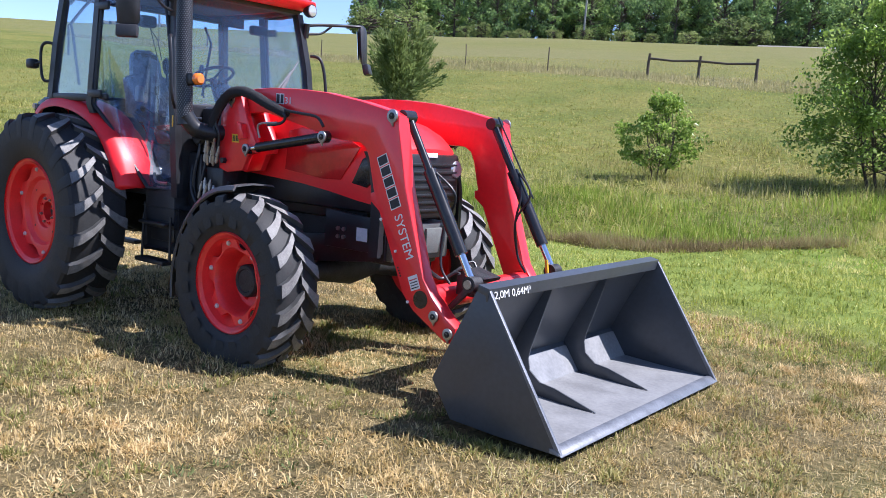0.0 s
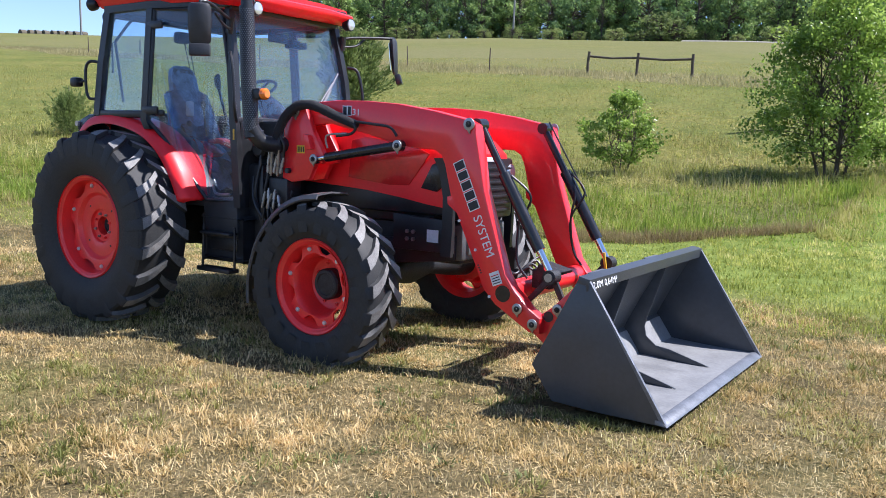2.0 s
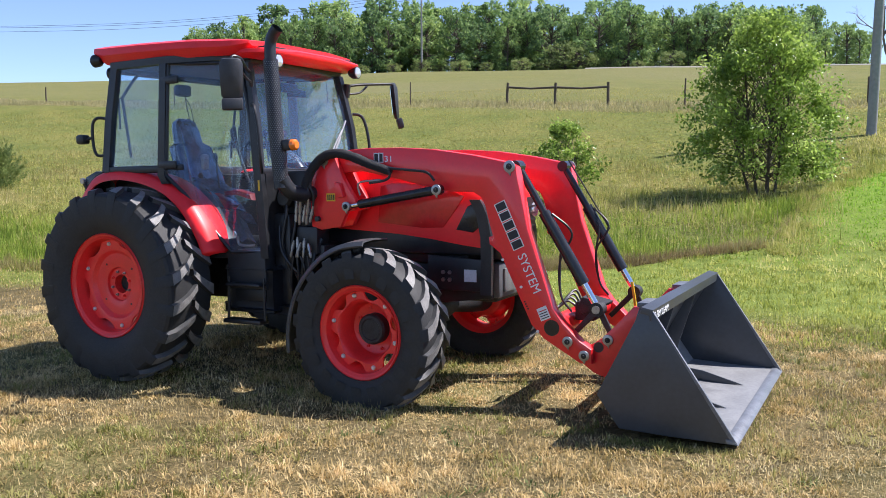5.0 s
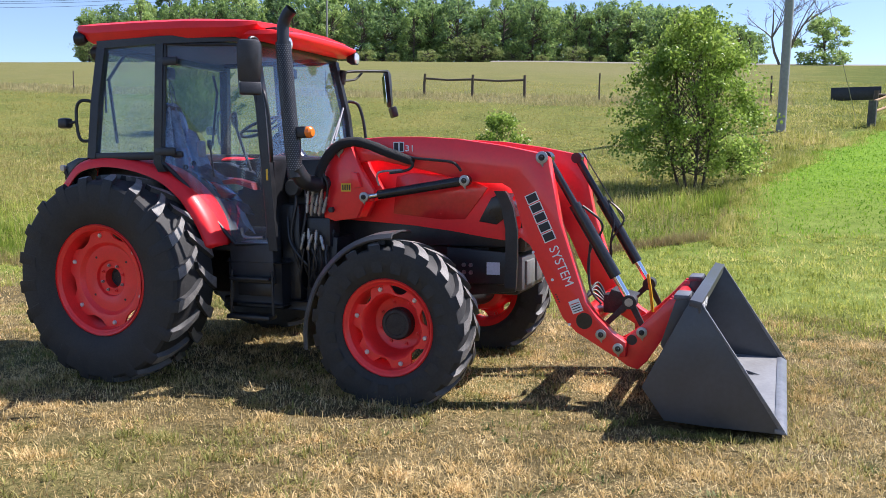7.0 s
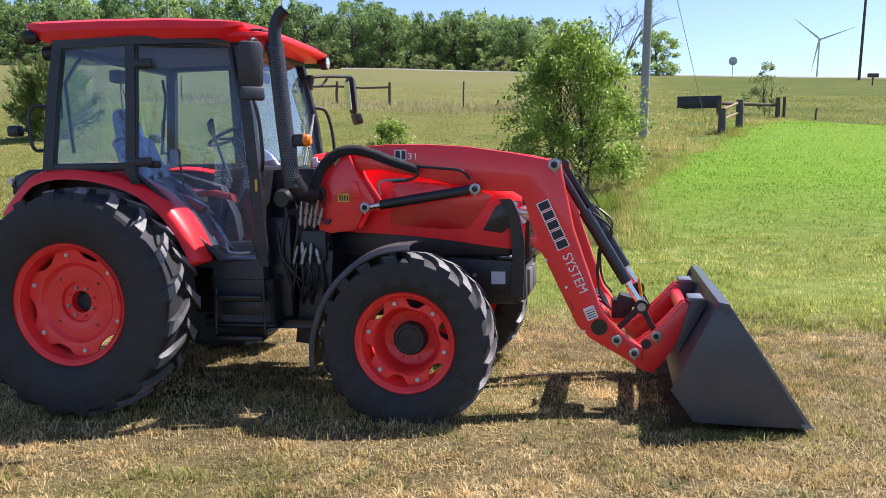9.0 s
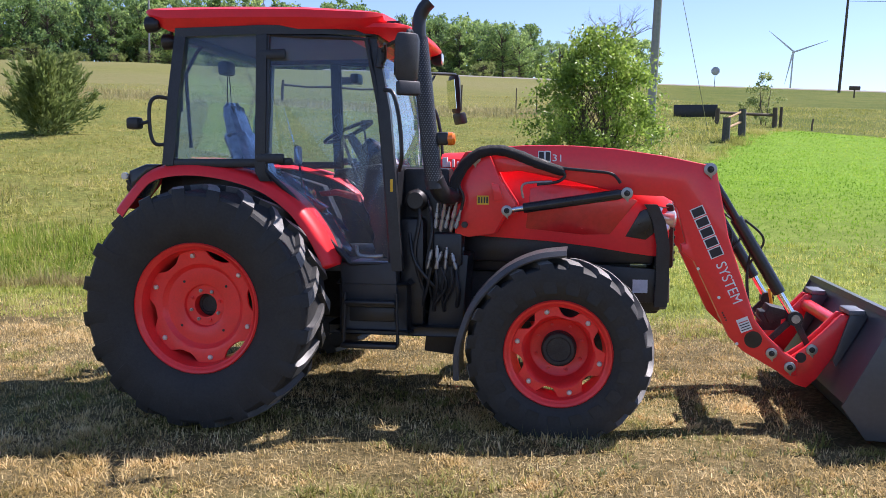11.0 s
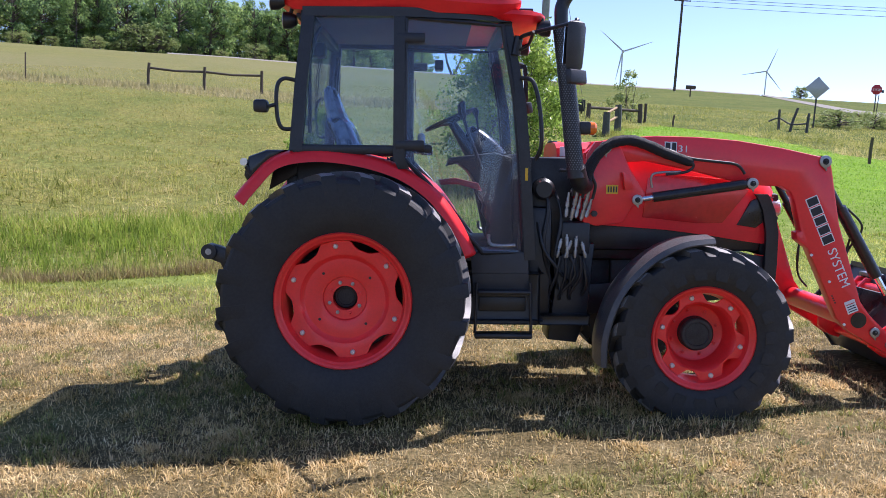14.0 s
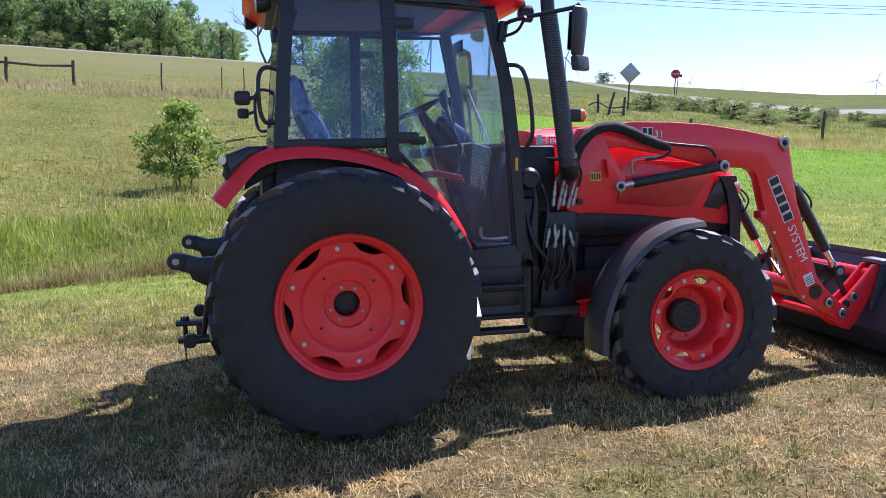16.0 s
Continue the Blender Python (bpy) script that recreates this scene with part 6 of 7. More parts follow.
    for q in ((3.62, 0.47), (3.90, 0.46)):
        d_ = (Vector((q[0], 0, q[1])) - Vector((3.80, 0, 0.655))).normalized()
        n_ = Vector((-d_.z, 0, d_.x)) * 0.022
        e0, e1 = Vector((3.80, 0, 0.655)) - d_ * 0.02, Vector((q[0], 0, q[1])) + d_ * 0.02
        prism(bm, [((e0 + n_).x, (e0 + n_).z), ((e1 + n_ * 0.8).x, (e1 + n_ * 0.8).z), ((e1 - n_ * 0.8).x, (e1 - n_ * 0.8).z), ((e0 - n_).x, (e0 - n_).z)], s * 0.43, s * 0.455, 0.004)
    part("tilt_link", bm, CAST, cy, "black link bar")
    bm = B()
    for off in (-0.04, 0.04):
        tube(bm, curve([L(0.36) + Vector((off, 0, 0.02)), L(0.5) + Vector((0.05 + off, s * -0.04, 0.02)), L(0.7) + Vector((-0.12, s * -0.06, 0.02)), L(0.9) + Vector((-0.22, s * -0.03, -0.02)), Vector((3.60, s * 0.42, 0.62))]), 0.008, 8)
    part("hydraulic_hose", bm, BLACK, cy, "black hydraulic hose")
    if s > 0:
        bm = B()
        tube(bm, [L(-0.02) + Vector((0.05, 0, 0.03)), L(0.55) + Vector((0.06, 0, 0.04))], 0.006, 6)
        part("level_indicator", bm, BLACK, cy, "thin black level indicator rod")
    # carrier plate towards the bucket
    bm = B()
    prism(bm, [(3.70, 0.30), (3.80, 0.23), (3.87, 0.21), (3.93, 0.27), (4.00, 0.38), (4.15, 0.63), (4.13, 0.69), (4.07, 0.70), (3.96, 0.58), (3.86, 0.48), (3.78, 0.42), (3.70, 0.38)], s * 0.505, s * 0.54, 0.006)
    prism(bm, [(3.70, 0.30), (3.80, 0.23), (3.87, 0.21), (3.93, 0.27), (4.00, 0.38), (4.15, 0.63), (4.13, 0.69), (4.07, 0.70), (3.96, 0.58), (3.86, 0.48), (3.78, 0.42), (3.70, 0.38)], s * 0.39, s * 0.42, 0.006)
    ca = part("tool_carrier", bm, RED, TR, "red quick-hitch carrier plate", angle=30)
    pin(ca, 3.895, 0.465, s, 0.542, 0.036)
    bm = B()
    disc(bm, (3.83, 0.41), 0.034, s * 0.54, s * 0.546, 20)
    part("carrier_opening", bm, BLACK, ca)
bm = B()
rod(bm, (3.52, -0.52, 0.53), (3.52, 0.52, 0.53), 0.075, 24)
part("cross_tube", bm, RED, TR, "red loader cross tube")
bm = B()
rod(bm, (4.08, -0.52, 0.62), (4.08, 0.52, 0.62), 0.045, 20)
rod(bm, (3.86, -0.50, 0.28), (3.86, 0.50, 0.28), 0.035, 16)
part("carrier_tube", bm, RED, TR, "red carrier cross tube")
bm = B()
prism(bm, [(3.66, 0.60), (3.82, 0.66), (3.83, 0.68), (3.66, 0.72), (3.63, 0.66)], -0.38, -0.20, 0.006)
box(bm, (3.60, -0.36, 0.55), (3.74, -0.22, 0.68), 0.01)
cv = part("coupler_block", bm, CAST, TR, "grey hydraulic multicoupler plate")
for k in range(4):
    bm = B()
    tube(bm, curve([(3.58, -0.20 + k * 0.03, 0.60), (3.50, -0.22 + k * 0.05, 0.66 + k * 0.02), (3.44, -0.30, 0.62), (3.40, -0.42, 0.70)]), 0.009, 8)
    part("hydraulic_hose", bm, BLACK, cv)
bm = B()
tube(bm, [(3.84, 0.36, 0.45), (3.82, 0.36, 0.62), (3.80, 0.36, 0.74)], 0.012, 8)
part("lock_handle", bm, YELLOW, TR, "yellow locking handle")

# bucket
def offset_line(pts, d):
    out = []
    for i, p in enumerate(pts):
        a, b = Vector(pts[max(i - 1, 0)]), Vector(pts[min(i + 1, len(pts) - 1)])
        t = (b - a).normalized()
        out.append((p[0] - t.y * d, p[1] + t.x * d))
    return out


SHELL = [(4.74, 0.012), (4.40, 0.02), (4.12, 0.035), (3.985, 0.225), (4.10, 0.46), (4.19, 0.62), (4.245, 0.72), (4.255, 0.745)]
SIDE = [(4.775, 0.004), (4.40, 0.006), (4.105, 0.018), (3.965, 0.215), (4.24, 0.755), (4.305, 0.755)]
bm = B()
inner = offset_line(SHELL, -0.012)
loop = SHELL + inner[::-1]
t = bmesh.new()
loft(t, [[(x, -0.985, z) for x, z in loop], [(x, 0.985, z) for x, z in loop]])
merge(bm, t)
bucket = part("bucket", bm, GREY, TR, "dark grey steel loader bucket resting on the grass", angle=25)
# thin sheet over the floor that carries the sunlit grey
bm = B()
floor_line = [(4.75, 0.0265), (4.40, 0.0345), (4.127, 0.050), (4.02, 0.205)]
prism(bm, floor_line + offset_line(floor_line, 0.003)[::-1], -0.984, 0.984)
part("bucket_floor", bm, GREY_SUNLIT, bucket, "grey steel bucket floor with sun gleam in its colour", angle=25)
for s in (-1, 1):
    bm = B()
    prism(bm, SIDE, s * 0.985, s * 1.0, 0.003)
    part("bucket_side", bm, GREY, bucket, "flat dark grey bucket side plate", angle=30)
    bm = B()
    prism(bm, [(4.305, 0.755), (4.315, 0.75), (4.80, 0.012), (4.775, 0.004)], s * 0.982, s * 1.003, 0.002)
    part("side_edge", bm, GREY_WORN, bucket, "worn pale side edge")
bm = B()
prism(bm, [(4.235, 0.735), (4.245, 0.775), (4.315, 0.76), (4.305, 0.695), (4.295, 0.69), (4.29, 0.725)], -1.004, 1.004, 0.003)
lip = part("top_lip", bm, GREY, bucket, "folded grey top lip", angle=30)
bm = B()
prism(bm, [(4.805, 0.004), (4.80, 0.012), (4.765, 0.034), (4.735, 0.034), (4.735, 0.010)], -1.006, 1.006, 0.002)
part("cutting_edge", bm, GREY_WORN, bucket, "worn pale cutting edge", angle=30)
for y in (-0.33, 0.33):
    bm = B()
    gusset = [(4.62, 0.034), (4.34, 0.112), (4.24, 0.125), (4.165, 0.185), (4.15, 0.25), (4.165, 0.32), (4.205, 0.44), (4.285, 0.70), (4.25, 0.72), (4.18, 0.60), (4.10, 0.46), (4.03, 0.30), (4.0, 0.225), (4.125, 0.05), (4.40, 0.03)]
    prism(bm, gusset, y - 0.006, y + 0.006, 0.002)
    part("inner_rib", bm, GREY, bucket, "curved inner stiffening rib", angle=30)
for y in (-0.56, -0.38, 0.38, 0.56):
    bm = B()
    prism(bm, [(4.02, 0.40), (4.12, 0.72), (4.20, 0.735), (4.22, 0.69), (4.15, 0.56), (4.04, 0.36)], y - 0.012, y + 0.012, 0.004)
    part("hook_plate", bm, GREY, bucket, "grey bucket hook plate")
for y in (-0.47, 0.47):
    bm = B()
    box(bm, (4.10, y - 0.11, 0.70), (4.20, y + 0.11, 0.735), 0.01)
    part("hook_cap", bm, GREY_WORN, bucket)
for words, y, length in (("2,0M", -0.96, 0.135), ("0,64M\u00b3", -0.80, 0.18)):
    mm = Matrix(((0, -0.15, 1, 4.318), (1, 0, 0, y), (0, 0.99, 0.15, 0.704), (0, 0, 0, 1)))
    text_part("bucket_lettering", words, 0.056, mm, WHITE, bucket, "white stencilled capacity lettering", length)

# ---- trees and shrubs ----
def leaf_mesh(name, pts, sizes, material, seed, wide=0.28, dirs=None):
    """Leaves as folded diamonds, each its own island."""
    rng = np.random.default_rng(seed)
    n = len(pts)
    pts = np.asarray(pts)
    d = rng.normal(0, 1, (n, 3))
    d[:, 2] -= 0.3
    if dirs is not None:
        d = d * 0.35 + dirs
    d /= np.linalg.norm(d, axis=1)[:, None]
    u = np.cross(d, rng.normal(0, 1, (n, 3)))
    u /= np.linalg.norm(u, axis=1)[:, None] + 1e-9
    nn = np.cross(d, u)
    s = np.asarray(sizes)[:, None]
    co = np.stack([pts, pts + (d * 0.5 + u * wide + nn * 0.06) * s, pts + d * s, pts + (d * 0.5 - u * wide + nn * 0.06) * s], 1).astype(np.float32)
    me = bpy.data.meshes.new(name)
    me.vertices.add(n * 4)
    me.vertices.foreach_set("co", co.ravel())
    base = (np.arange(n) * 4)[:, None]
    me.loops.add(n * 6)
    me.loops.foreach_set("vertex_index", (base + np.array([0, 1, 2, 0, 2, 3])).ravel().astype(np.int32))
    me.polygons.add(n * 2)
    me.polygons.foreach_set("loop_start", (np.arange(n * 2) * 3).astype(np.int32))
    me.update(calc_edges=True)
    me.validate()
    me.materials.append(material)
    return me


def branching(rng, base, h, spread, stems, levels, r0):
    """Trunk lines and twig ends of a shrub or tree."""
    lines, tips = [], []

    def grow(p, d, length, r, lev):
        pts, q = [p], p.copy()
        for k in range(4):
            d = (d + Vector((rng.gauss(0, 0.13), rng.gauss(0, 0.13), 0.05))).normalized()
            q = q + d * length / 4
            pts.append(q.copy())
        lines.append((pts, [r * (1 - 0.16 * k) for k in range(5)]))
        if lev == 0:
            tips.extend(pts[1:])
            return
        for k in range(rng.randint(3, 4) if lev > 1 else rng.randint(3, 5)):
            f = rng.uniform(0.35, 1.0)
            o = pts[min(4, int(f * 4))]
            nd = (d + Vector((rng.gauss(0, 1), rng.gauss(0, 1), rng.gauss(0.1, 0.55))) * spread).normalized()
            grow(o.copy(), nd, length * rng.uniform(0.5, 0.75), r * 0.5, lev - 1)

    for k in range(stems):
        a = 2 * math.pi * k / max(stems, 1) + rng.uniform(-0.4, 0.4)
        d = Vector((math.cos(a) * 0.35 * (stems > 1), math.sin(a) * 0.35 * (stems > 1), 1)).normalized()
        grow(Vector(base) + Vector((math.cos(a), math.sin(a), 0)) * 0.08 * (stems > 1), d, h * rng.uniform(0.42, 0.55), r0, levels)
    return lines, tips


def plant(name, x, y, h, width, stems, n_clump, leaves, size, prof, label, seed, material=LEAF):
    """A shrub: stems, limbs out to clumps, and leaves gathered round the clumps. prof: (height, radius) of the crown, as shares."""
    rng, nr = random.Random(seed), np.random.default_rng(seed)
    root = thing(name, label, "tree", at=(x, y, gz(x, y) - 0.03))
    hs, rs = [p[0] for p in prof], [p[1] for p in prof]
    bm = B()
    feet = []
    for k in range(stems):
        a = 2 * math.pi * k / stems + rng.uniform(-0.4, 0.4)
        q = 0.09 * width if stems > 1 else 0.0
        f = Vector((math.cos(a) * q * rng.uniform(0.3, 1), math.sin(a) * q * rng.uniform(0.3, 1), 0))
        top = Vector((f.x * 3 + rng.gauss(0, 0.05), f.y * 3 + rng.gauss(0, 0.05), h * rng.uniform(0.55, 0.85)))
        pts = [f, f.lerp(top, 0.35) + Vector((rng.gauss(0, 0.04), rng.gauss(0, 0.04), 0)), f.lerp(top, 0.7), top]
        tube(bm, pts, [0.0085 * h * c for c in (1, 0.8, 0.5, 0.15)], 7)
        feet.append((f, top))
    cs, rr = [], []
    for k in range(n_clump):
        f = rng.uniform(hs[0], 1.0)
        env = np.interp(f, hs, rs) * width / 2
        a, u = rng.uniform(0, 2 * math.pi), rng.uniform(0.1, 1) ** 0.5 * rng.uniform(0.75, 1.12)
        c = Vector((math.cos(a) * env * u, math.sin(a) * env * u, h * f * 0.97))
        cs.append(list(c))
        rr.append(rng.uniform(0.03, 0.085) * width)
        b, t = rng.choice(feet)
        o = b.lerp(t, min(0.95, max(0.08, f * rng.uniform(0.5, 0.8))))
        tube(bm, [o, o.lerp(c, 0.5) + Vector((0, 0, 0.03 * h)), c], [0.0025 * h, 0.0018 * h, 0.0008 * h], 5)
    part("trunk", bm, BARK, root, "thin grey-brown stems")
    cs, rr = np.array(cs), np.array(rr)
    i = nr.integers(0, n_clump, leaves)
    p = cs[i] + np.clip(nr.normal(0, 1, (leaves, 3)), -1.7, 1.7) * rr[i][:, None] * np.array((0.75, 0.75, 0.6))
    p[:, 2] = np.maximum(p[:, 2], 0.06 * h)
    ob = new("crown", leaf_mesh("crown", p, nr.uniform(0.6, 1.3, leaves) * size, material, seed))
    ob.parent = root
    return root


plant("shrub_tree", 2.6, 16.0, 4.35, 3.9, 5, 200, 24000, 0.098, ((0.10, 0.78), (0.25, 1.0), (0.45, 0.98), (0.62, 0.80), (0.80, 0.56), (1.0, 0.18)), "bushy green multi-stemmed young tree in tall grass", 11)
plant("sapling", -1.97, 14.5, 2.05, 1.95, 3, 90, 5200, 0.092, ((0.2, 0.55), (0.35, 1.0), (0.6, 0.95), (0.8, 0.66), (1.0, 0.2)), "small leafy green sapling in tall grass", 12)


def juniper(x, y, h, w, seed, n=9000):
    rng = np.random.default_rng(seed)
    root = thing("juniper", "dark green bushy juniper on the grassy hillside", "shrub", "junipers on the hillside", at=(x, y, gz(x, y) - 0.05))
    bm = B()
    tube(bm, [(0, 0, 0), (0.02, 0, h * 0.5), (0, 0.02, h * 0.95)], [0.05, 0.03, 0.008], 8)
    part("trunk", bm, BARK, root)
    boughs = 75
    b = rng.integers(0, boughs, n)
    ba, bz = rng.uniform(0, 2 * np.pi, boughs), rng.uniform(0.0, 0.8, boughs) ** 1.3
    bl = (w / 2) * (1.05 - bz) ** 0.75 * rng.uniform(0.5, 1.15, boughs)
    lift = rng.uniform(0.45, 1.1, boughs) + bz
    f = rng.uniform(0.0, 1, n) ** 0.8
    x_, y_ = np.cos(ba[b]) * bl[b] * f, np.sin(ba[b]) * bl[b] * f
    z_ = h * bz[b] * 0.75 + f ** 1.3 * bl[b] * lift[b] + 0.03 * h
    s = (0.075 * (1.05 - f) + 0.008) * w
    p = np.stack([x_, y_, z_], 1) + rng.normal(0, 1, (n, 3)) * s[:, None]
    p[:, 2] = np.clip(p[:, 2], 0.02, h)
    d = np.stack([np.cos(ba[b]), np.sin(ba[b]), lift[b] * 1.2], 1)
    d /= np.linalg.norm(d, axis=1)[:, None]
    ob = new("crown", leaf_mesh("crown", p, rng.uniform(0.04, 0.09, n) * w, NEEDLE, seed, 0.12, d))
    ob.parent = root


juniper(-16.8, 21.65, 3.05, 3.2, 21, 16000)
juniper(-16.6, 9.0, 1.55, 1.45, 22, 6500)


def polar(az, r):
    return C0[0] + r * math.sin(radians(az)), C0[1] + r * math.cos(radians(az))


def tree_meshes(seed, h, w, n, low=0.12, material=None, leaf=(0.2, 0.45)):
    """Crown and trunk of a woodland tree: limbs with clumps of leaves."""
    rng, nr = random.Random(seed), np.random.default_rng(seed)
    bm = B()
    bend = rng.uniform(-0.4, 0.4)
    tube(bm, [(0, 0, -0.3), (bend * 0.3, 0, h * 0.3), (bend, 0.1, h * 0.6), (bend * 0.8, 0.2, h * 0.9)], [0.17, 0.13, 0.08, 0.02], 8)
    clumps = []
    for k in range(52):
        f = rng.uniform(low, 1.0)
        a = rng.uniform(0, 2 * math.pi)
        env = w / 2 * (0.55 + 0.9 * math.sin(math.pi * min(1, f * 0.85 + 0.12)) ** 0.8) * rng.uniform(0.4, 1.0)
        c = Vector((math.cos(a) * env + bend * f, math.sin(a) * env, h * f * 0.95))
        clumps.append((c, rng.uniform(0.5, 1.05) * w * 0.165))
        tube(bm, [(bend * f * 0.6, 0, h * f * 0.7), (c.x * 0.6, c.y * 0.6, h * f * 0.85), c], [0.06, 0.035, 0.012], 5)
    trunk = bpy.data.meshes.new("trunk")
    bmesh.ops.recalc_face_normals(bm, faces=bm.faces)
    bm.to_mesh(trunk)
    bm.free()
    trunk.materials.append(BARK)
    cc = np.array([list(c) for c, r in clumps])
    cr = np.array([r for c, r in clumps])
    i = nr.integers(0, len(cc), n)
    d = nr.normal(0, 1, (n, 3))
    d /= np.linalg.norm(d, axis=1)[:, None]
    p = cc[i] + d * cr[i][:, None] * nr.uniform(0.45, 1.1, n)[:, None] * np.array((1, 1, 0.8))
    crown = leaf_mesh("crown", p, nr.uniform(*leaf, n), material or LEAF_FAR, seed)
    return trunk, crown


VARIANTS = [tree_meshes(100 + k, 8.5, 3.4 + 0.35 * k, 2500, 0.03, None, (0.26, 0.52)) for k in range(7)]
LOW = [tree_meshes(140 + k, 3.2, 3.4, 1700, 0.02, LEAF_LOW, (0.16, 0.34)) for k in range(4)]


def tree(name, x, y, sc, k, label, group, sx=1.0, meshes=None):
    meshes = meshes or VARIANTS
    root = thing(name, label, "tree" if meshes is VARIANTS else "shrub", group, at=(x, y, gz(x, y) - 0.1))
    root.rotation_euler = (0, 0, k * 2.4)
    root.scale = (sc * sx, sc * sx, sc)
    t, c = meshes[k % len(meshes)]
    for nm, me in (("trunk", t), ("crown", c)):
        ob = new(nm, me)
        ob.parent = root


def woods():
    rng = random.Random(31)
    k = 0
    az = -42.9
    while az < -0.5:
        top = np.interp(az, [-44, -42, -38, -30, -17, -10, -6, -1], [1.15, 1.35, 1.6, 1.7, 1.7, 1.55, 1.35, 0.95])
        for row in range(4):
            a = az + rng.uniform(-0.7, 0.7)
            r = 177 + row * 7 + rng.uniform(-3, 3)
            x, y = polar(a, r)
            tree("woodland_tree", x, y, top * rng.uniform(0.72, 1.02 if row < 2 else 1.22), k, "leafy green woodland tree along the hilltop road", "woodland along the hilltop", rng.uniform(0.75, 1.15))
            k += 1
        az += 1.5 + rng.uniform(-0.3, 0.3)
    az = -43
    while az < -4:
        x, y = polar(az, 171 + rng.uniform(-2, 2))
        tree("undergrowth_shrub", x, y, rng.choice((0.4, 0.55, 0.7, 0.95, 1.5)) * rng.uniform(0.85, 1.15), k, "pale green shrub at the wood's edge", "undergrowth along the wood", rng.uniform(0.9, 1.4), LOW)
        k += 1
        az += rng.uniform(0.4, 2.6)
    for q in range(20):
        x, y = polar(23.5 + q * 0.95 + rng.uniform(-0.4, 0.4), rng.uniform(50, 64))
        tree("roadside_brush", x, y, rng.uniform(0.2, 0.4), k, "low dark green brush along the roadside ditch", "brush along the ditch", rng.uniform(1.2, 2.0), LOW)
        k += 1
    x, y = (11.1, 40.4)
    plant("roadside_bush", x, y, 2.75, 2.2, 3, 34, 1500, 0.13, ((0.1, 0.4), (0.35, 1.0), (0.7, 0.8), (1.0, 0.25)), "thin pale green bush by the fence", 19, LEAF_LOW)
    x, y = polar(22.3, 150)
    tree("roadside_bush", x, y, 0.62, 2, "distant dark bush on the skyline", "bushes on the skyline", 1.3, LOW)


woods()
tree("hilltop_tree", *polar(2.7, 160), 1.0, 0, "dull green leafy tree on the hilltop", "", 1.2, [tree_meshes(160, 8.5, 5.6, 4200, 0.0, None, (0.3, 0.6))])


def dead_tree(x, y, h):
    rng = random.Random(5)
    root = thing("dead_tree", "bare grey leafless tree on the skyline", "tree", at=(x, y, gz(x, y) - 0.1))
    lines, tips = branching(rng, (0, 0, 0), h, 0.55, 2, 4, 0.24)
    bm = B()
    k = h / max(p.z for pts, rs in lines for p in pts)
    for pts, rs in lines:
        tube(bm, [Vector((p.x * k * 1.2, p.y * k * 1.2, p.z * k)) for p in pts], rs, 5)
    part("trunk", bm, mat("dead_bark", (0.16, 0.14, 0.12), 0.9, 0, 0.2, 10), root)


dead_tree(*polar(0.25, 150), 12.8)


def hay_bales():
    """Round bales in a row along the far crest."""
    rng = random.Random(9)
    for k in range(9):
        x, y = polar(-56.2 - 0.42 * k - rng.uniform(0, 0.08), 199)
        root = thing("hay_bale", "tan round hay bale on the far crest", "hay bale", "hay bales on the crest", at=(x, y, gz(x, y) - 0.75))
        bm = B()
        disc(bm, (0, 0.75), 0.75, -0.6, 0.6, 20, 0.08)
        part("bale", bm, HAY, root)


hay_bales()

# ---- fences, poles, signs ----
def rough_post(bm, x, y, z, h, r, rng):
    lx, ly = UP.x / UP.z, UP.y / UP.z
    tube(bm, [(x, y, z - 0.3), (x + rng.uniform(-0.02, 0.02) + lx * h * 0.5, y + ly * h * 0.5, z + h * 0.5), (x + rng.uniform(-0.04, 0.04) + lx * h, y + ly * h, z + h)], [r, r * 0.95, r * 0.9], 8)


def rail_fence():
    rng = random.Random(8)
    root = thing("rail_fence", "weathered brown timber rail fence in the hillside grass", "fence")
    pts = [(-14.6, 39.4), (-11.6, 39.2), (-8.6, 39.3)]
    for x, y in pts:
        bm = B()
        rough_post(bm, x, y, gz(x, y), 1.2, 0.085, rng)
        part("post", bm, WOOD, root)
    for (ax, ay), (bx, by) in zip(pts, pts[1:]):
        bm = B()
        za, zb = gz(ax, ay) + 0.95, gz(bx, by) + 0.95
        tube(bm, [(ax, ay, za), ((ax + bx) / 2, (ay + by) / 2 + 0.02, (za + zb) / 2 - 0.07), (bx, by, zb)], [0.065, 0.055, 0.065], 8)
        part("rail", bm, WOOD, root)


def wire_posts():
    rng = random.Random(9)
    for x, y, h, r in ((-61.6, 39.3, 1.3, 0.04), (-54.5, 39.3, 1.3, 0.06), (-40.6, 39.3, 1.3, 0.04), (-27.2, 39.3, 1.3, 0.035), (-21.0, 39.3, 1.35, 0.04), (-4.5, 39.3, 1.4, 0.045), (-1.6, 39.4, 1.3, 0.03), (-0.5, 39.3, 1.3, 0.03), (4.0, 39.3, 1.3, 0.05), (13.3, 39.4, 0.6, 0.05), (16.2, 24.2, 0.95, 0.06), (23.65, 26.3, 1.25, 0.07)):
        bm = B()
        rough_post(bm, 0, 0, 0, h, r, rng)
        ob = part("fence_post", bm, WOOD)
        ob.location = (x, y, gz(x, y))
        tagged(ob, "thin weathered wire-fence post in long grass", "post", "fence posts along the field")


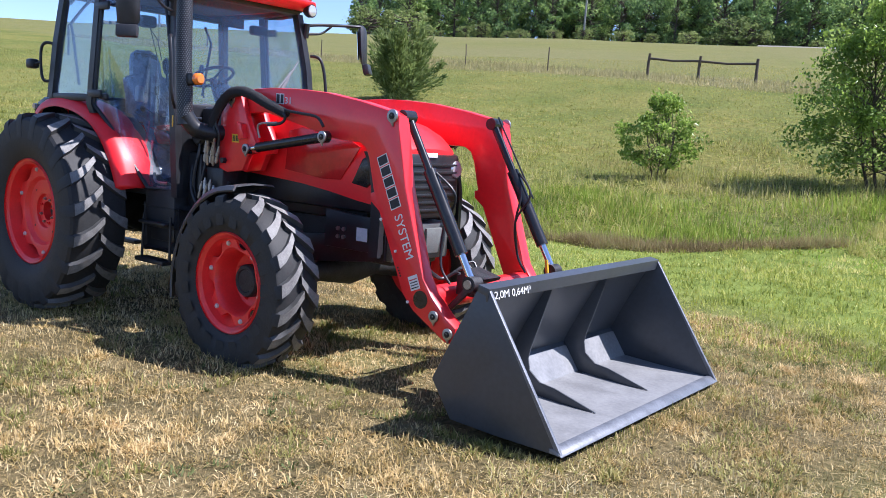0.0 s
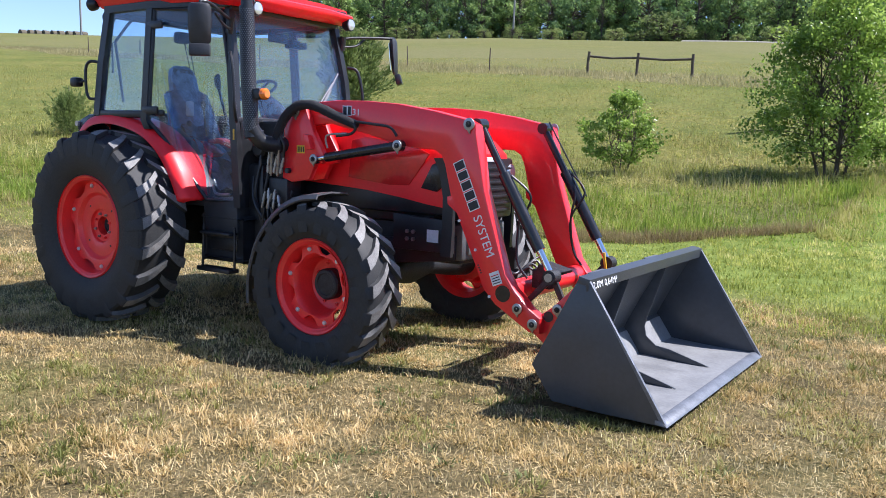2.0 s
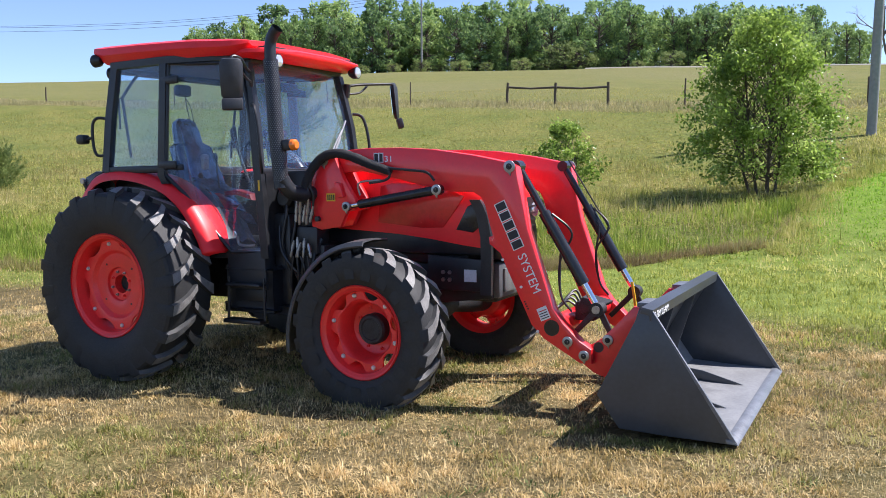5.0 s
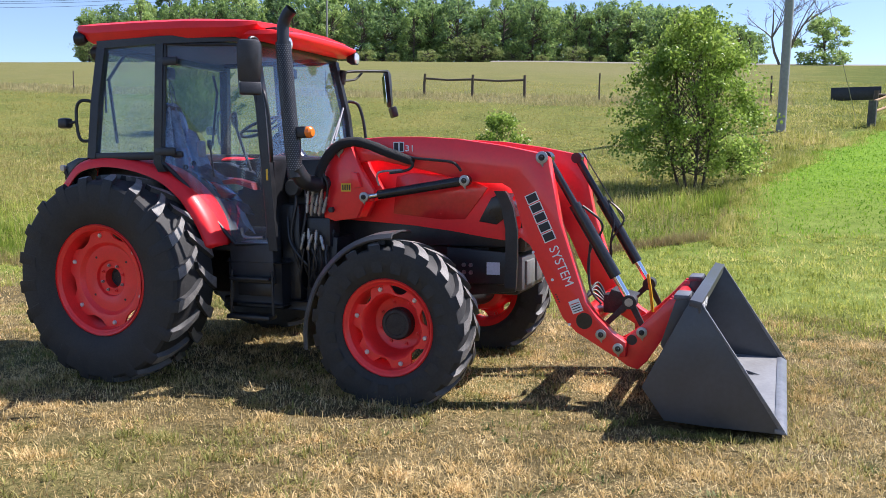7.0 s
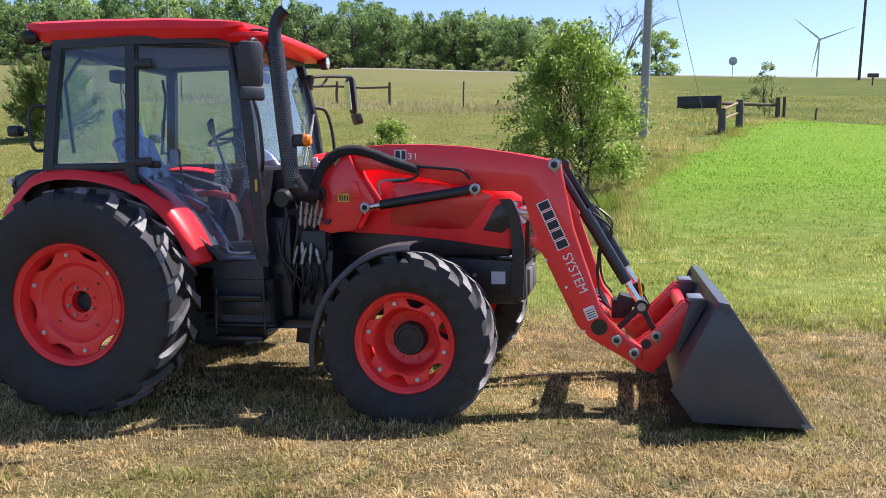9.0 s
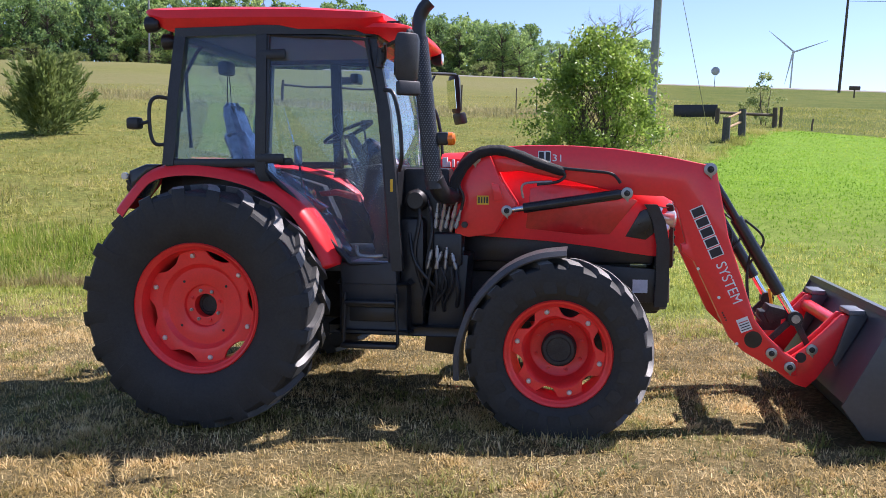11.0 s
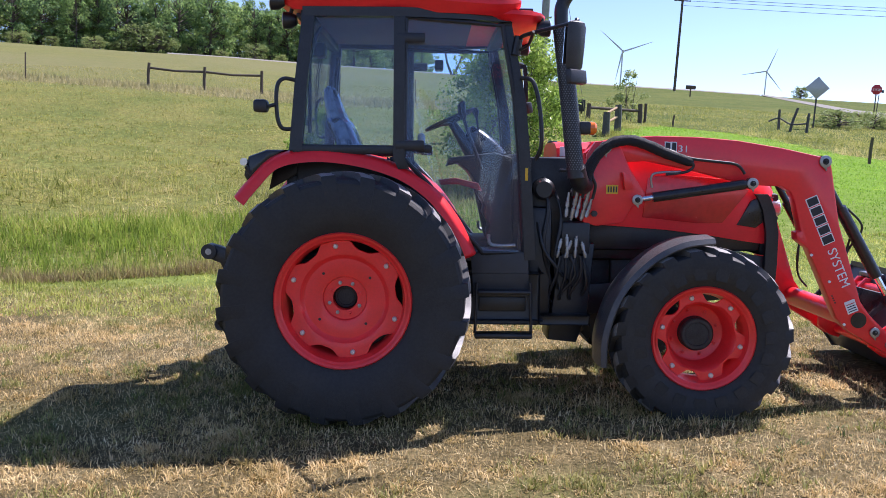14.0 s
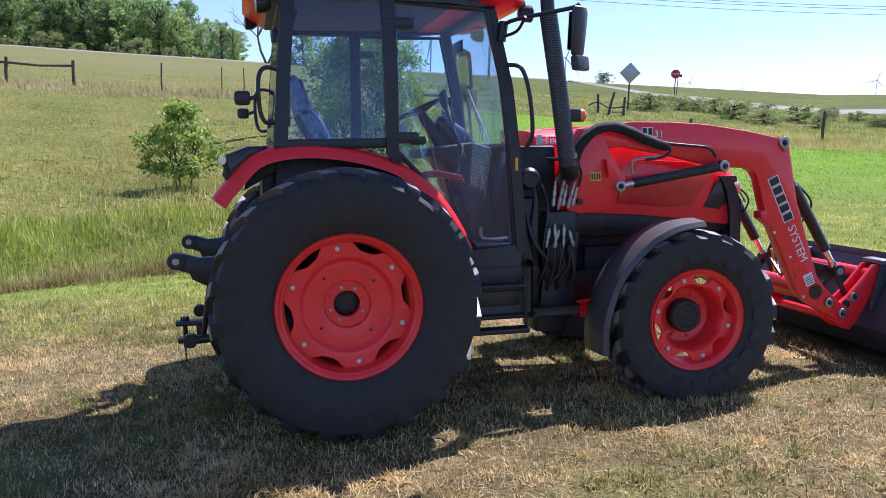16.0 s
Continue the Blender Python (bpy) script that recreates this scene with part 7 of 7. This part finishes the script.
def corner_brace():
    rng = random.Random(10)
    # two thick gate posts with a plank across their tops
    root = thing("gate_posts", "two thick weathered posts joined by a tan plank", "fence")
    a, b = (7.66, 29.2), (8.6, 31.3)
    for (x, y), h in ((a, 1.0), (b, 1.12)):
        bm = B()
        rough_post(bm, x, y, gz(x, y), h, 0.16, rng)
        part("post", bm, OLD_POST, root)
    bm = B()
    tube(bm, [(a[0], a[1], gz(*a) + 0.93), (b[0], b[1], gz(*b) + 1.02)], 0.045, 6)
    tube(bm, [(a[0], a[1], gz(*a) + 0.55), (b[0], b[1], gz(*b) + 0.60)], 0.05, 6)
    part("plank", bm, PLANK, root, "tan bare wood plank")
    # a low rail between posts
    root = thing("fence_brace", "dark timber corner brace fence with leaning posts", "fence")
    a, c, d = (8.54, 38.3), (11.48, 39.3), (11.84, 39.65)
    for (x, y), h, r in ((a, 0.75, 0.12), (c, 1.0, 0.13), (d, 1.05, 0.08)):
        bm = B()
        rough_post(bm, x, y, gz(x, y), h, r, rng)
        part("post", bm, WOOD, root)
    bm = B()
    tube(bm, [(a[0], a[1], gz(*a) + 0.55), (c[0], c[1], gz(*c) + 0.62)], 0.075, 8)
    part("rail", bm, WOOD, root)
    # leaning posts by the road sign
    root = thing("fence_brace", "grey leaning posts with a sagging cross rail by the ditch", "fence")
    a, b, c = (19.75, 41.3), (20.0, 40.5), (20.7, 39.9)
    for (x, y), lean, h in ((a, 0.02, 1.1), (b, 0.45, 1.25), (c, 0.12, 1.05)):
        bm = B()
        z = gz(x, y)
        tube(bm, [(x, y, z - 0.3), (x + lean * 0.5, y, z + h * 0.5), (x + lean, y, z + h)], [0.08, 0.075, 0.07], 8)
        part("post", bm, OLD_POST, root)
    bm = B()
    tube(bm, curve([(a[0] - 0.5, a[1] + 0.2, gz(*a) + 0.45), (a[0], a[1], gz(*a) + 0.62), (b[0] + 0.1, b[1], gz(*b) + 0.38), (c[0], c[1], gz(*c) + 0.50)]), 0.045, 8)
    part("rail", bm, OLD_POST, root)


def board():
    root = thing("dark_board", "low black board standing in the hillside grass", "board")
    (ax, ay), (bx, by) = (6.85, 42.7), (9.2, 42.9)
    z = gz((ax + bx) / 2, (ay + by) / 2)
    d = Vector((bx - ax, by - ay, 0))
    m = Matrix.Translation((ax, ay, z)) @ Matrix.Rotation(math.atan2(d.y, d.x), 4, "Z")
    bm = B()
    box(bm, (0, -0.05, 0.05), (d.length, 0.05, 0.72), 0.02, m)
    part("panel", bm, BLACK, root)
    for x in (0.2, d.length - 0.2):
        bm = B()
        box(bm, (x - 0.05, 0.05, -0.3), (x + 0.05, 0.12, 0.7), 0.01, m)
        part("leg", bm, WOOD, root)


def utility_pole(az, r, h, rad, cross, label, material=POLE, lean=0.0):
    x, y = polar(az, r)
    z = gz(x, y)
    root = thing("utility_pole", label, "pole", "utility poles", at=(x, y, z))
    root.rotation_mode, root.rotation_quaternion = "QUATERNION", PLUMB
    bm = B()
    tube(bm, [(0, 0, -0.4), (lean * 0.5, 0, h * 0.5), (lean, 0, h)], [rad, rad * 0.9, rad * 0.78], 16)
    part("shaft", bm, material, root)
    if cross:
        bm = B()
        box(bm, (lean - 1.2, -0.06, h - 0.75), (lean + 1.2, 0.06, h - 0.6), 0.01)
        part("crossarm", bm, WOOD, root)
        for q in (-1.1, -0.5, 0.5, 1.1):
            bm = B()
            tube(bm, [(lean + q, 0, h - 0.6), (lean + q, 0, h - 0.45)], 0.05, 8)
            part("insulator", bm, PALE, root)
    return Vector((x, y, z)) + PLUMB @ Vector((lean, 0, h - 0.45))


rail_fence()
wire_posts()
corner_brace()
board()
big = utility_pole(2.75, 32.9, 10.5, 0.165, False, "tall grey utility pole beyond the shrub", POLE, -0.1)
bx, by = 7.3, 31.5
bm = B()
tube(bm, [(big.x, big.y, big.z - 1.5), (bx, by, gz(bx, by))], 0.012, 6)
tagged(part("guy_wire", bm, STEEL), "thin steel guy wire from pole to ground", "cable")
P1 = utility_pole(-56.32, 185, 10.8, 0.22, True, "distant timber utility pole with crossarm", POLE)
P2 = utility_pole(-28.88, 171, 15.5, 0.2, True, "tall utility pole before the wood", POLE)
P3 = utility_pole(14.57, 129.9, 13.6, 0.2, True, "dark utility pole on the road's edge", WOOD, 0.0)
far = Vector(polar(60, 150) + (gz(*polar(60, 150)) + 10,))
for a, b in ((P1, P2), (P3, far)):
    for dz, off in ((0, -1.0), (0, 1.0), (-0.9, 0.0)):
        bm = B()
        pts = [a.lerp(b, k / 16) + Vector((0, off, dz - 1.8 * math.sin(math.pi * k / 16))) for k in range(17)]
        tube(bm, pts, 0.03, 4)
        tagged(part("power_line", bm, BLACK), "thin dark overhead power line", "cable", "overhead power lines")


def sign(name, x, y, h, half, kind_, label):
    root = thing(name, label, "sign", at=(x, y, gz(x, y)))
    yaw = math.atan2(x - C0[0], y - C0[1])
    root.rotation_mode = "QUATERNION"
    root.rotation_quaternion = PLUMB @ Euler((0, 0, -yaw)).to_quaternion()
    bm = B()
    box(bm, (-0.045, 0.0, -0.3), (0.045, 0.07, h + (half * 0.8 if kind_ != "stop" else -half)), 0.005)
    part("post", bm, OLD_POST if kind_ != "stop" else WOOD, root)
    bm = B()
    if kind_ == "diamond":
        pts = [(0, h - half), (half, h), (0, h + half), (-half, h)]
    else:
        q = half / math.cos(radians(22.5))
        pts = [(q * math.cos(radians(22.5 + 45 * k)), h + q * math.sin(radians(22.5 + 45 * k))) for k in range(8)]
    prism(bm, pts, -0.012, -0.002, 0.003)
    face = part("sign_plate", bm, SIGN_RED if kind_ == "stop" else SIGN_GREY, root)
    if kind_ == "stop":
        mm = Matrix(((1, 0, 0, -half * 0.78), (0, 0, -1, -0.014), (0, 1, 0, h - half * 0.24), (0, 0, 0, 1)))
        text_part("sign_lettering", "STOP", half * 0.66, mm, WHITE, face, "white lettering")
        bm = B()
        tube(bm, [(0.16, 0.05, -0.3), (0.22, 0.05, h - half)], 0.035, 8)
        part("second_post", bm, WOOD, root)
        bm = B()
        box(bm, (half * 0.95, 0.0, h - 0.24), (half * 1.45, 0.05, h - 0.02), 0.01)
        part("side_plate", bm, BLACK, root)


sign("stop_sign", 35.8, 62.3, 2.15, 0.38, "stop", "red octagonal stop sign on two posts by the road")
sign("road_sign", 22.3, 42.7, 2.25, 0.64, "diamond", "grey back of a diamond road sign")
x, y = polar(7.34, 134.6)
sign("road_sign", x, y, 2.4, 0.6, "octagon", "grey back of an octagonal road sign on the skyline")
x, y = polar(15.36, 108)
mb = thing("mailbox", "dark roadside mailbox on a post", "mailbox", at=(x, y, gz(x, y)))
mb.rotation_mode, mb.rotation_quaternion = "QUATERNION", PLUMB
bm = B()
box(bm, (-0.07, -0.06, -0.2), (0.07, 0.06, 0.95), 0.01)
part("post", bm, WOOD, mb)
bm = B()
box(bm, (-0.58, -0.2, 0.90), (0.58, 0.2, 1.36), 0.08)
part("box", bm, WOOD, mb)


def turbine(az, r, te, blade, turn):
    x, y = polar(az, r)
    z = 1.6 + te * r
    root = thing("wind_turbine", "distant white wind turbine standing still", "wind turbine", "wind turbines on the horizon", at=(x, y, gz(x, y)))
    h = z - gz(x, y)
    root.rotation_mode = "QUATERNION"
    root.rotation_quaternion = PLUMB @ Euler((0, 0, -radians(az))).to_quaternion()
    bm = B()
    tube(bm, [(0, 0, -5), (0, 0, h)], [blade * 0.038, blade * 0.022], 12)
    part("tower", bm, TURBINE, root)
    bm = B()
    box(bm, (-blade * 0.04, -blade * 0.06, h - blade * 0.035), (blade * 0.04, blade * 0.1, h + blade * 0.05), blade * 0.015)
    part("nacelle", bm, TURBINE, root)
    for k in range(3):
        a = radians(turn + 120 * k)
        d, n = Vector((math.sin(a), 0, math.cos(a))), Vector((math.cos(a), 0, -math.sin(a)))
        bm = B()
        rings = []
        for f, w in ((0.0, 0.022), (0.12, 0.036), (0.5, 0.024), (1.0, 0.006)):
            c = Vector((0, -blade * 0.08, h)) + d * blade * f
            rings.append([c - n * blade * w * 0.5 + Vector((0, -0.1, 0)), c + n * blade * w + Vector((0, -0.1, 0)), c + n * blade * w + Vector((0, 0.3, 0)), c - n * blade * w * 0.5 + Vector((0, 0.3, 0))])
        loft(bm, rings)
        part("blade", bm, TURBINE, root)


turbine(11.8, 900, 0.1278, 31, -50)
turbine(20.7, 1100, 0.1027, 29, 20)
turbine(28.7, 2000, 0.0703, 22, 20)
turbine(31.9, 2300, 0.0613, 18, 0)
turbine(39.4, 1500, 0.0638, 22, 15)


def road():
    """The pale road along the crest and the gravel spur that comes down from it."""
    def strip(name, rows, w, label):
        bm = B()
        rings = []
        for az, r in rows:
            x, y = polar(az, r)
            x2, y2 = polar(az, r + w)
            rings.append([(x, y, gz(x, y) + 0.02), (x2, y2, gz(x2, y2) + 0.22), (x2, y2, gz(x2, y2) - 0.5), (x, y, gz(x, y) - 0.5)])
        loft(bm, rings)
        tagged(part(name, bm, ROADM), label, "road", kind="structure")
    strip("road", [(a, 157) for a in range(-18, 21, 2)], 6, "pale hilltop road seen edge on")
    spur = [(20, 140), (21, 124), (22, 108), (23, 96), (24, 87), (25, 80), (26, 76.5), (28, 73.5), (30, 72), (32, 71.5), (34, 71.5), (36, 72), (39, 73), (42, 74.5)]
    strip("gravel_road", spur, 6, "pale gravel road running down from the crest")


road()
